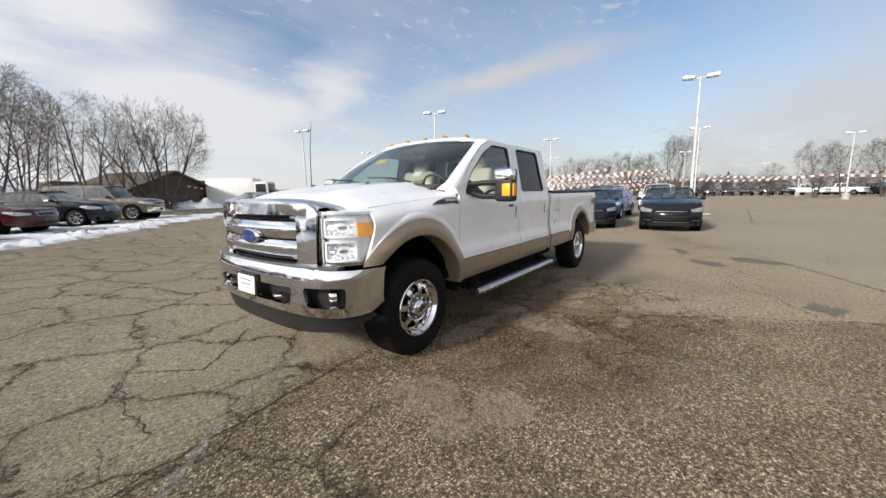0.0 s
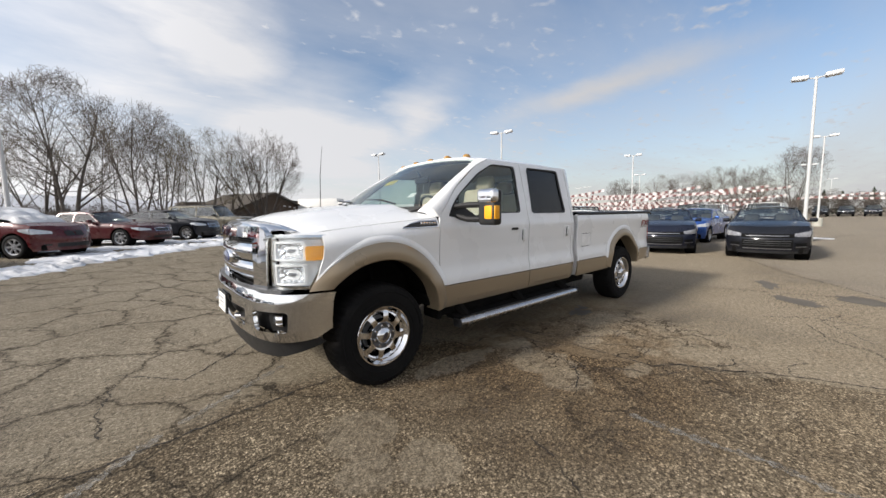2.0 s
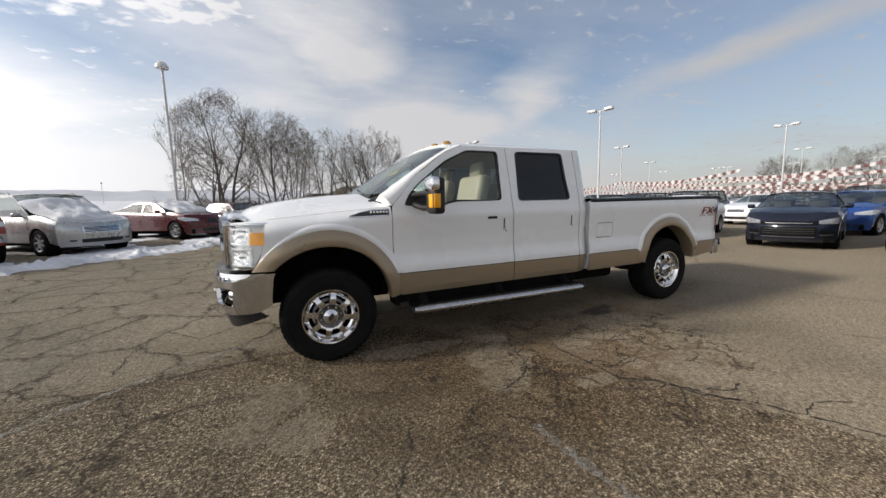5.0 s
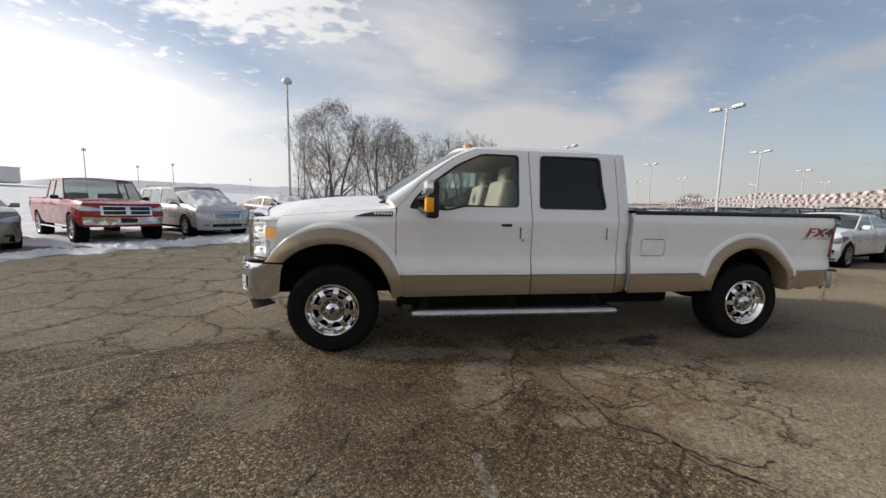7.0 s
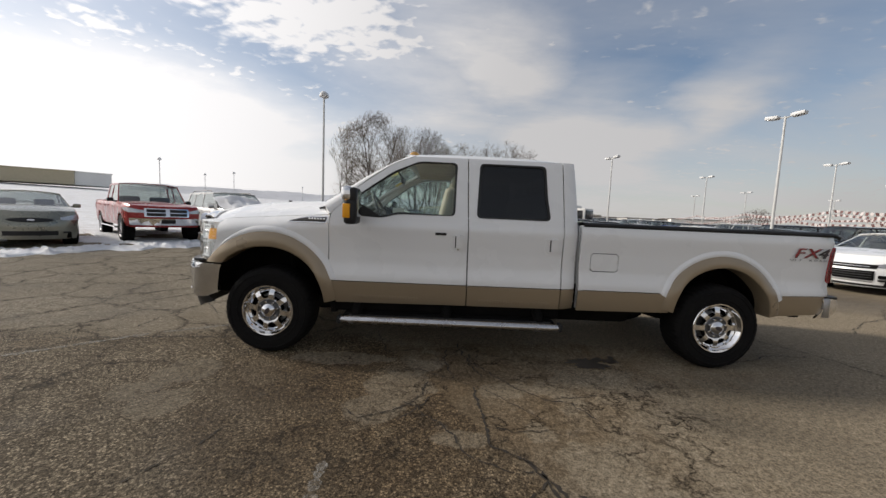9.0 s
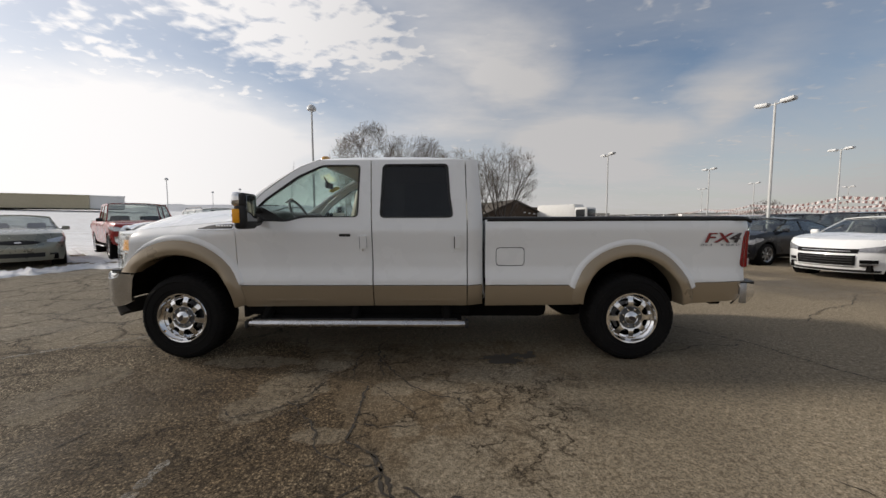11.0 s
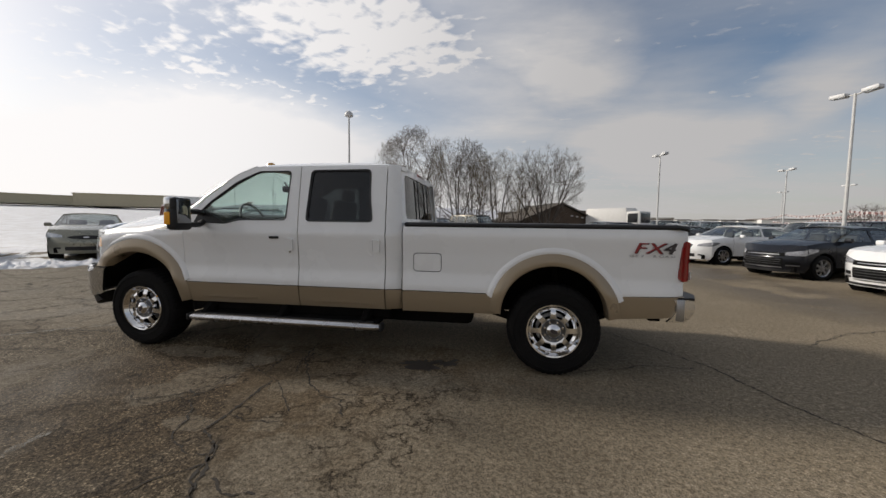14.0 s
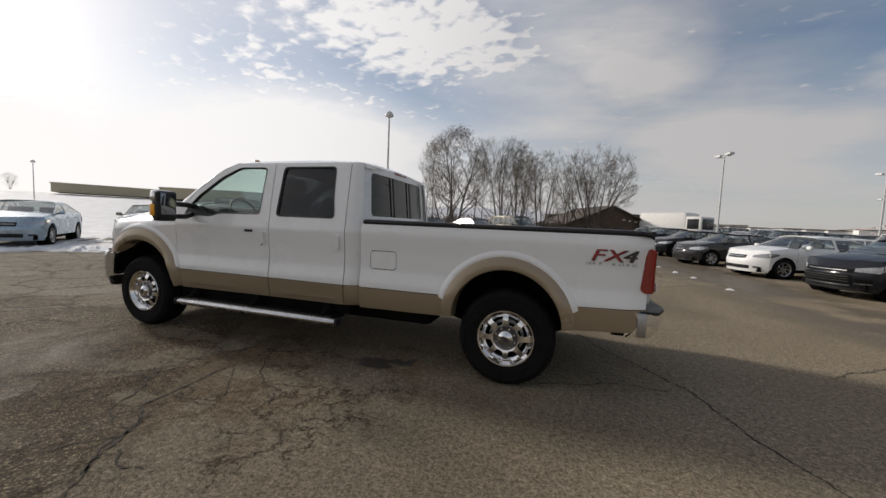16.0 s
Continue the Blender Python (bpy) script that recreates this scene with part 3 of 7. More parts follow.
back_win = rounded([(-0.74, 1.43), (0.74, 1.43), (0.70, 1.88), (-0.70, 1.88)], 0.06)
part("cab_back", skin([(-0.90, 0.60), (0.90, 0.60), (0.90, 1.38), (0.80, 1.955), (-0.80, 1.955), (-0.90, 1.38)], [back_win], back, 0.15, 0.15, 0.02), WHITE, truck)
bp = part("rear_window", skin(back_win, [], lambda y, z: back(y, z) + Vector((-0.012, 0, 0)), 0.2, 0.2, 0.004), PRIVACY, truck, "dark sliding rear window")
bp.visible_shadow = False
for y in (-0.24, 0.24):
    part("window_bar", box_bm((2.938, y, 1.655), (0.012, 0.022, 0.45), 0.004, Matrix.Rotation(radians(-4.8), 3, "Y")), BLACK, bp)
part("brake_light", box_bm((2.90, 0, 1.945), (0.03, 0.34, 0.028), 0.008), REDLENS, truck, "red high brake light")

# bonnet
def bonnet(s, v):
    x0 = -0.735 + 0.13 * abs(v) ** 3
    x1 = 0.572 - 0.27 * (1 - v * v)
    x = x0 + (x1 - x0) * s
    e = hood_edge(x)
    c = smooth_lerp(x, [-0.74, -0.60, -0.23, 0.1, 0.35], [1.335, 1.405, 1.468, 1.500, 1.512])
    a = abs(v)
    dome = 1 - a**2.6
    z = e + (c - e) * dome + 0.018 * math.exp(-((a - 0.55) / 0.09) ** 2) * min(1, s * 3)
    return Vector((x, v * lerp(x, [-0.75, -0.4, 0.0, 0.6], [0.80, 0.895, 0.907, 0.978]), z))


part("bonnet", grid_bm(bonnet, np.linspace(0, 1, 26), [math.copysign(abs(t) ** 0.8, t) for t in np.linspace(-1, 1, 33)], 0.025), WHITE, truck, "white domed bonnet", 60)
part("cowl", grid_bm(lambda s, v: Vector((lerp(s, [0, 1], [0.28 + 0.24 * v * v, 0.36 + 0.20 * v * v]), v * 0.90, 1.478 - 0.07 * v**2 + 0.012 * s)), np.linspace(0, 1, 3), np.linspace(-1, 1, 17), 0.03), BLACK, truck, "black plastic cowl")
for y in (-0.50, 0.18):
    bm = bm_tube(bmesh.new(), [(0.42, y - 0.05, 1.50), (0.42, y + 0.2, 1.545), (0.47, y + 0.62, 1.57)], 0.009, 6)
    part("wiper", bm, BLACK, truck, "black wiper")
part("aerial", bm_tube(bmesh.new(), [(0.28, 0.93, 1.34), (0.30, 0.93, 1.9), (0.34, 0.93, 2.25)], [0.006, 0.004, 0.002], 6), BLACK, truck, "thin black whip aerial")
for y in (-0.42, 0.42):
    part("washer_jet", box_bm((-0.02, y, 1.488), (0.03, 0.025, 0.012), 0.004), BLACK, truck)

DULL_AMBER = worn("aged_amber", (0.50, 0.27, 0.06), (0.40, 0.21, 0.04), 0.25, 0, 9, 150, coat=0.6)
# marker lamps on the roof
for y in (-0.60, -0.30, 0.0, 0.30, 0.60):
    lamp = part("marker_lamp", bm_revolve(bmesh.new(), [(0.0, 0.045), (0.018, 0.042), (0.032, 0.028), (0.038, 0.0)], 14, Matrix.Translation((1.36 - 0.05 * (1 - y * y), y, 2.018 - 0.06 * abs(y / 0.8) ** 4)) @ Matrix.Diagonal((1.5, 0.9, 1, 1))), DULL_AMBER, truck, "amber roof marker lamp")
    part("lamp_base", box_bm((1.37 - 0.05 * (1 - y * y), y, 2.014 - 0.06 * abs(y / 0.8) ** 4), (0.14, 0.09, 0.02), 0.008), WHITE, lamp)

# tow mirrors
mir = bmesh.new()
bm_box(mir, (0.875, -1.345, 1.40), (0.105, 0.20, 0.21), 0.03, seg=3)
arm = [bm_tube(bmesh.new(), [(0.80, -0.97, z0), (0.85, -1.10, z1), (0.87, -1.27, z1)], 0.034, 8, flat=0.8) for z0, z1 in ((1.46, 1.475), (1.385, 1.345))]
cap = bmesh.new()
bm_box(cap, (0.846, -1.348, 1.545), (0.088, 0.205, 0.125), 0.035, seg=4)
bm_box(mir, (0.895, -1.345, 1.540), (0.066, 0.198, 0.118), 0.025, seg=3)
sail = skin(rounded([(0.70, 1.375), (1.07, 1.365), (0.94, 1.44), (0.80, 1.515)], 0.02), [], left(lambda x, z: hw(x, z) + 0.006), 0.1, 0.1, 0.02)
amb = box_bm((0.822, -1.375, 1.405), (0.016, 0.085, 0.115), 0.008)
amb_side = box_bm((0.85, -1.446, 1.405), (0.06, 0.012, 0.115), 0.005)
glass_m = box_bm((0.931, -1.345, 1.47), (0.006, 0.150, 0.22), 0.002)
for s in (1, -1):
    pick = (lambda b: b) if s == 1 else mirrored
    keep = [b.copy() for b in (mir, cap, sail, amb, amb_side, glass_m)] + [a.copy() for a in arm]
    keep = [pick(b) for b in keep]
    body = part("door_mirror", keep[0], BLACK, truck, "black tow mirror with a chrome cap and amber marker")
    part("mirror_cap", keep[1], CHROME, body, "chrome cap")
    part("mirror_sail", keep[2], BLACK, body)
    part("mirror_marker", keep[3], AMBER, body, "amber marker")
    part("mirror_marker", keep[4], AMBER, body, "amber marker")
    part("mirror_glass", keep[5], MIRROR, body)
    for a in keep[6:]:
        part("mirror_arm", a, BLACK, body)

# wing badge: dark blade in a chrome edge, with plain bars for its letters
badge = rounded([(0.185, 1.283), (0.560, 1.286), (0.566, 1.352), (0.40, 1.346), (0.30, 1.325)], 0.012)
for s in (1, -1):
    b1 = skin(badge, [], left(lambda x, z: fw(x, z) + 0.006), 0.05, 0.03, 0.008)
    b2 = skin([(p[0] * 0.93 + 0.030, (p[1] - 1.317) * 0.66 + 1.317) for p in badge], [], left(lambda x, z: fw(x, z) + 0.010), 0.05, 0.03, 0.004)
    bars = bmesh.new()
    for k in range(6):
        x = 0.395 + k * 0.028
        bm_box(bars, (x, -fw(x, 1.316) - 0.012, 1.316), (0.019, 0.004, 0.030), 0.002)
    if s == -1:
        b1, b2, bars = mirrored(b1), mirrored(b2), mirrored(bars)
    bd = part("wing_badge", b1, CHROME, truck, "chrome-edged dark wing badge")
    part("badge_inlay", b2, BLACK, bd)
    part("badge_bars", bars, CHROME, bd)

# bed: outer sides, inner box, rails, tailgate
arch_r = ring(4.36, 0.42, R_IN, 17, 162, 26, grow=0.03)
bed_up = [(2.968, 0.75), (3.82, 0.75)] + [p for p in arch_r[::-1] if p[1] > 0.76] + [(4.94, 0.77), (5.44, 0.785), (5.45, 1.0), (5.47, 1.30), (5.465, 1.368), (2.968, 1.368)]
gas = rect(3.075, 3.335, 0.935, 1.10, 0.035)
gap = rect(3.068, 3.342, 0.928, 1.107, 0.04)
bed_l = side_panel("bed_side", bed_up, [gap], bw, WHITE, "white bed side", du=0.1)[0]
fd = part("fuel_door", skin(gas, [], left(lambda x, z: bw(x, z) - 0.001), 0.1, 0.03, 0.02), WHITE, bed_l, "white fuel filler door")
part("fuel_door_well", skin(rect(3.05, 3.36, 0.91, 1.12, 0.03), [], left(lambda x, z: bw(x, z) - 0.03), 0.1, 0.1, 0.004), DARK, bed_l)
part("fuel_door_catch", box_bm((3.327, -bw(3.327, 1.02) - 0.002, 1.03), (0.010, 0.006, 0.022), 0.002), PAPER, fd)
for o in ([(2.968, 0.545), (3.87, 0.555), (3.84, 0.60), (3.84, 0.742), (2.968, 0.742)], [(4.86, 0.562), (5.40, 0.60), (5.455, 0.777), (4.86, 0.765)]):
    side_panel("bed_lower_panel", o, [], lambda x, z: bw(x, z) + 0.004, TAN, "tan painted lower bed panel", du=0.2)
rail = [(-0.992, 1.352), (-1.006, 1.372), (-0.996, 1.390), (-0.94, 1.397), (-0.885, 1.390), (-0.88, 1.35)]
both("rail_cap", shell([[Vector((x, y, z - dz)) for y, z in rail] for x, dz in ((2.985, 0), (3.2, 0), (4.2, 0), (5.2, 0), (5.38, 0.001), (5.43, 0.010), (5.455, 0.028))], 0.0), BLACK, truck, "black plastic bed rail cap")
for x0, x1, z0 in ((3.0, 3.74, 0.78), (3.74, 4.98, 1.07), (4.98, 5.42, 0.78)):
    both("bed_inner_wall", grid_bm(lambda x, z: Vector((x, -0.885, z)), (x0, (x0 + x1) / 2, x1), (z0, (z0 + 1.36) / 2, 1.36), 0.03, True), LINER, truck)
both("wheel_house", grid_bm(lambda x, v: Vector((x, -0.885 + 0.36 * min(v, 1), 1.085 - 0.32 * max(0.0, v - 1))), (3.72, 4.36, 5.0), (0, 0.5, 1, 1.5, 2), 0.02), LINER, truck)
part("bed_floor", skin([(2.99, -0.885), (3.74, -0.885), (3.74, -0.53), (4.98, -0.53), (4.98, -0.885), (5.43, -0.885), (5.43, 0.885), (4.98, 0.885), (4.98, 0.53), (3.74, 0.53), (3.74, 0.885), (2.99, 0.885)], [], lambda x, y: Vector((x, y, 0.79)), 0, 0, 0.04), LINER, truck)
part("bed_front_wall", box_bm((3.0, 0, 1.075), (0.04, 1.80, 0.58), 0.01), WHITE, truck)
both("bed_front_flange", grid_bm(lambda q, z: Vector((2.992, -(0.88 + (bw(3.0, z) - 0.886) * q), z)), np.linspace(0, 1, 3), np.linspace(0.55, 1.35, 12), 0.01), WHITE, truck, "white front edge of the bed")
part("bed_front_cap", box_bm((3.0, 0, 1.378), (0.06, 1.80, 0.035), 0.01), BLACK, truck)
gate = skin(rect(-0.84, 0.84, 0.80, 1.366, 0.03), [], lambda y, z: Vector((5.49 + 0.02 * math.sin((z - 0.8) * 5.4), y, z)), 0.3, 0.05, 0.05)
tg = part("tailgate", gate, WHITE, truck, "white tailgate")
part("tailgate_handle", box_bm((5.515, 0, 1.22), (0.02, 0.24, 0.09), 0.02), CHROME, tg)
part("tailgate_cap", box_bm((5.47, 0, 1.378), (0.07, 1.70, 0.024), 0.008), BLACK, tg)
def corner_path(s, z):
    """From the bed's side (0) round the corner to its back (1)."""
    a = min(1.0, max(0.0, (s - 0.40) / 0.35)) * math.pi / 2
    x = 5.385 + 0.17 * min(s, 0.40) + 0.05 * math.sin(a)
    w = bw(min(x, 5.455), z)
    y = w + 0.010 - 0.05 * (1 - math.cos(a)) - max(0.0, s - 0.75) * 0.40
    return Vector((x, -y, z))


lamp_o = rounded([(0.05, 0.935), (0.28, 0.905), (0.75, 0.915), (0.98, 0.95), (0.98, 1.19), (0.75, 1.232), (0.34, 1.26), (0.22, 1.22), (0.14, 1.08)], 0.06, 4)
lamp = skin(lamp_o, [], corner_path, 0.06, 0.06, 0.03)
lamps = both("tail_lamp", lamp, REDLENS, truck, "tall red tail lamp")
part("reversing_lens", box_bm((5.512, -0.88, 0.955), (0.01, 0.08, 0.07), 0.006), PAPER, lamps[0])
part("reversing_lens", box_bm((5.512, 0.88, 0.955), (0.01, 0.08, 0.07), 0.006), PAPER, lamps[1])

# decals
SLANT = Matrix(((1, 0.28, 0, 0), (0, 1, 0, 0), (0, 0, 1, 0), (0, 0, 0, 1)))
for word, x, mat in (("F", 5.005, RED_DECAL), ("X", 5.105, RED_DECAL), ("4", 5.232, DARK_DECAL)):
    m = Matrix.Translation((x, -1.016, 1.150)) @ SIDE @ Matrix.Diagonal((1.5, 1.0, 1, 1)) @ SLANT
    part("decal_shadow", text_bm(word, 0.135, 0.0016, Matrix.Translation((0.006, 0.0, -0.005)) @ m), DARK_DECAL, bed_l, "dark outlined decal")
    part("decal", text_bm(word, 0.13, 0.002, Matrix.Translation((0, -0.002, 0)) @ m), mat, bed_l, "red and dark off-road decal")
for k, letter in enumerate("OFF ROAD"):
    if letter != " ":
        part("letter", text_bm(letter, 0.034, 0.0016, Matrix.Translation((4.985 + 0.047 * k, -1.009, 1.116)) @ SIDE @ Matrix.Diagonal((1.35, 0.8, 1, 1))), GREY_DECAL, bed_l)

# front: grille
def face(y, z):
    """The grille's front surface."""
    return Vector((-0.845 + 0.10 * abs(y / 0.72) ** 2.4 + 0.06 * max(0.0, z - 1.18) + 0.03 * max(0.0, 0.95 - z), y, z))


frame_o = rounded([(-0.715, 0.845), (0.715, 0.845), (0.735, 1.28), (0.66, 1.325), (-0.66, 1.325), (-0.735, 1.28)], 0.05)
open_f = rounded([(-0.555, 0.895), (0.555, 0.895), (0.565, 1.245), (-0.565, 1.245)], 0.04)
grille = part("grille", skin(frame_o, [open_f], face, 0.06, 0.04, 0.05), CHROME, truck, "bold chrome grille with an oval badge", 40)
def cap_top(s, v):
    """From the grille's upper edge back to the bonnet's leading edge."""
    a = face(v * 0.715, 1.318 - 0.045 * abs(v) ** 5) + Vector((-0.004, 0, 0))
    b = bonnet(0.025, v * 0.97) + Vector((0, 0, 0.006))
    bulge = math.sin(math.pi * min(1, s * 1.15) ** 0.7) if s < 0.87 else 0.0
    return a.lerp(b, s) + Vector((-0.012, 0, 0.022)) * bulge


part("grille_cap", grid_bm(cap_top, np.linspace(0, 1, 9), np.linspace(-1, 1, 25), 0.012, True), CHROME, grille, "chrome cap above the grille", 60)
part("grille_backing", skin(frame_o, [], lambda y, z: face(y, z) + Vector((0.09, 0, 0)), 0.1, 0.1, 0.01), DARK, grille)
for z0, z1 in ((0.960, 1.038), (1.090, 1.178)):
    part("grille_bar", grid_bm(lambda v, q: face(v * 0.58, z0 + (z1 - z0) * q) + Vector((0.004 - 0.022 * math.sin(q * math.pi), 0, 0)), np.linspace(-1, 1, 17), np.linspace(0, 1, 7), 0.03), CHROME, grille, "wide chrome bar", 60)
for z in (0.908, 0.926, 0.944, 1.048, 1.066, 1.082, 1.190, 1.208, 1.226):
    part("grille_slat", grid_bm(lambda v, q: face(v * 0.56, z + 0.008 * q) + Vector((0.045, 0, 0)), np.linspace(-1, 1, 9), (0, 1), 0.02), BLACK, grille)
for y in (-0.545, 0.545):
    for z in (0.935, 1.225):
        part("grille_clip", box_bm(face(y * 0.9, z) + Vector((0.01, 0, 0)), (0.03, 0.10, 0.03), 0.008), CHROME, grille)
for y in (-0.665, 0.665):
    part("grille_slot", box_bm(face(y, 1.085) + Vector((-0.002, 0, 0)), (0.016, 0.062, 0.29), 0.007, Matrix.Rotation(radians(math.copysign(16.6, -y)), 3, "Z")), BLACK, grille)
oval = part("oval_badge", bm_revolve(bmesh.new(), [(0.0, 0.022), (0.085, 0.020), (0.095, 0.010), (0.10, 0.0)], 32, Matrix.Translation((-0.888, 0, 1.075)) @ Matrix.Rotation(radians(-90), 4, "Y") @ Matrix.Diagonal((0.62, 1.32, 1, 1))), CHROME, grille, "blue oval badge in a chrome rim", 60)
part("badge_field", bm_revolve(bmesh.new(), [(0.0, 0.028), (0.078, 0.026), (0.084, 0.018)], 32, Matrix.Translation((-0.888, 0, 1.075)) @ Matrix.Rotation(radians(-90), 4, "Y") @ Matrix.Diagonal((0.60, 1.33, 1, 1))), BLUE_BADGE, oval)

# headlamps: reflector, bowls, amber corner, clear lens
def head(s, z):
    """s from the grille (0) round the corner (1)."""
    a = s * math.pi / 2
    return Vector((-0.765 + 0.33 * (1 - math.cos(a)) ** 0.9 + 0.05 * max(0, z - 1.1), -(0.735 + (0.208 + 0.036 * min(1.0, max(0.0, (1.28 - z) / 0.2))) * math.sin(a) ** 0.9), z))


lens_o = rounded([(0.02, 0.89), (0.72, 0.885), (0.86, 1.0), (0.955, 1.12), (0.99, 1.262), (0.5, 1.268), (0.02, 1.272)], 0.02)
FACET, n_, l_, p_ = material("faceted_reflector")
v_ = n_.new("ShaderNodeTexVoronoi")
v_.inputs["Scale"].default_value = 42
t_ = n_.new("ShaderNodeTexCoord")
l_.new(t_.outputs["Object"], v_.inputs["Vector"])
l_.new(mix_col(n_, l_, v_.outputs["Distance"], (0.92, 0.93, 0.94), (0.70, 0.72, 0.74)), p_.inputs["Base Color"])
p_.inputs["Metallic"].default_value, p_.inputs["Roughness"].default_value = 0.75, 0.16
bump(n_, l_, p_, v_.outputs["Distance"], 0.8, 0.02)
SHINY = worn("reflector", (0.90, 0.91, 0.91), (0.78, 0.79, 0.80), 0.15, 0.10, 14, 60, coat=0.8, bumpy=0.25)
for s in (1, -1):
    pick = (lambda b: b) if s == 1 else mirrored
    shellb = pick(skin(lens_o, [], lambda a, z: head(a, z) + Vector((0.060, 0.03 * a, 0)), 0.08, 0.05, 0.01))
    hl = part("headlamp", shellb, SHINY, truck, "clear headlamp with an amber corner")
    edge = pick(skin(lens_o, [[(0.02 + (p[0] - 0.5) * 0.93 + 0.48, (p[1] - 1.08) * 0.90 + 1.08) for p in lens_o]], lambda a, z: head(a, z) + Vector((0.004, 0.002, 0)), 0.08, 0.05, 0.03))
    part("headlamp_rim", edge, CHROME, hl)
    for z0, z1 in ((1.085, 1.222), (0.912, 1.060)):
        zm, hz = (z0 + z1) / 2, (z1 - z0) / 2
        out = rounded([(0.06, z0), (0.64, z0), (0.64, z1), (0.06, z1)], 0.03)
        inn = rounded([(0.10, z0 + 0.014), (0.60, z0 + 0.014), (0.60, z1 - 0.014), (0.10, z1 - 0.014)], 0.03)
        ring_b = skin(out, [inn], lambda a, z: head(a, z) + Vector((0.022, 0.012 * a, 0)), 0.08, 0.04, 0.05)
        fr = part("reflector_frame", pick(ring_b), SHINY, hl)
        bowl = skin(inn, [], lambda a, z: head(a, z) + Vector((0.030 + 0.042 * max(0.0, 1 - ((a - 0.35) / 0.26) ** 2) * max(0.0, 1 - ((z - zm) / hz) ** 2) ** 0.6, 0.02 * a, 0)), 0.035, 0.012, 0.004)
        part("headlamp_bowl", pick(bowl), FACET, fr, "faceted reflector", 20)
        bulb = bm_revolve(bmesh.new(), [(0.0, 0.030), (0.010, 0.028), (0.013, 0.015), (0.013, -0.03)], 12, Matrix.Translation(head(0.33, zm) + Vector((0.062, 0.01, 0))) @ Matrix.Rotation(radians(-22), 4, "Z") @ Matrix.Rotation(radians(-90), 4, "Y"))
        part("bulb", pick(bulb), BRUSHED, fr)
    part("turn_signal", pick(skin(rounded([(0.66, 1.085), (0.915, 1.085), (0.955, 1.185), (0.66, 1.185)], 0.02), [], lambda a, z: head(a, z) + Vector((0.006, 0.004, 0)), 0.06, 0.05, 0.02)), AMBER, hl, "amber turn signal")
    ob = part("headlamp_lens", pick(skin(lens_o, [], lambda a, z: head(a, z), 0.08, 0.06, 0.004)), LENS, hl, "clear lens")
    ob.visible_shadow = False

# white strip between the lamps and the bonnet's edge
def brow(s, q):
    a = head(s, 1.258) + Vector((0.004, 0.003, 0))
    xb = lerp(s, [0, 1], [-0.612, -0.44])
    b = Vector((xb, -lerp(xb, [-0.75, -0.4, 0.6], [0.80, 0.895, 0.905]) + 0.01, hood_edge(xb) - 0.004))
    return a.lerp(b, q) + Vector((0, 0, 0.012 * math.sin(math.pi * q)))


both("lamp_brow", grid_bm(brow, np.linspace(0, 0.97, 13), np.linspace(0, 1, 5), 0.012), WHITE, truck)
# white corner between the bonnet, the wing and the windscreen pillar
both("cowl_corner", grid_bm(lambda q, s: bonnet(0.99, -(0.84 + 0.16 * q)).lerp(pillar(0.01, q), s) + Vector((0, 0, 0.004)), np.linspace(0, 1, 7), np.linspace(0, 1, 5), 0.012), WHITE, truck)

# front bumper: a chrome skin bent round the nose, with openings
BX = [0.0, 0.35, 0.62, 0.82, 0.98, 1.12, 1.30, 1.45]
BPX = [-0.945, -0.935, -0.905, -0.85, -0.765, -0.66, -0.50, -0.39]
BPY = [0.0, 0.35, 0.615, 0.80, 0.93, 1.005, 1.03, 1.03]


def nose(s, z, off=0.0):
    """s is the way round the nose from its middle, to either side."""
    a = abs(s)
    x, y = smooth_lerp(a, BX, BPX), smooth_lerp(a, BX, BPY)
    lean = 0.035 * max(0.0, 0.62 - z) / 0.1 + 0.05 * max(0.0, z - 0.82) / 0.06 * 0.5
    return Vector((x + lean + off, math.copysign(y, s) - math.copysign(min(1, a) * off * 0.4, s) if s else 0.0, z))


bump_o = [(-1.36, 0.60), (-1.2, 0.545), (-0.9, 0.52), (-0.45, 0.535), (0.45, 0.535), (0.9, 0.52), (1.2, 0.545), (1.36, 0.60), (1.40, 0.855), (1.1, 0.865), (0.78, 0.868), (0.70, 0.88), (-0.70, 0.88), (-0.78, 0.868), (-1.1, 0.865), (-1.40, 0.855)]
fog_l = rounded([(-1.02, 0.60), (-0.72, 0.60), (-0.69, 0.745), (-1.03, 0.745)], 0.035)
fog_r = [(-a, b) for a, b in fog_l][::-1]
mid = rounded([(-0.55, 0.60), (0.55, 0.60), (0.58, 0.735), (-0.58, 0.735)], 0.025)
fb = part("front_bumper", skin(bump_o, [fog_l, fog_r, mid], lambda s, z: nose(s, z), 0.06, 0.04, 0.03, True), CHROME, truck, "chrome front bumper with fog lamps", 40)
part("bumper_pad", grid_bm(lambda s, q: nose(s, 0.876, 0.012 + 0.09 * q) + Vector((0, 0, 0.012 - 0.004 * q)), np.linspace(-0.95, 0.95, 31), (0, 0.5, 1), 0.02, True), GREY, fb, "grey plastic step pad")
part("bumper_backing", skin([(-1.1, 0.575), (1.1, 0.575), (1.1, 0.77), (-1.1, 0.77)], [], lambda s, z: nose(s, z, 0.085), 0.08, 0, 0.01, True), BLACK, fb)
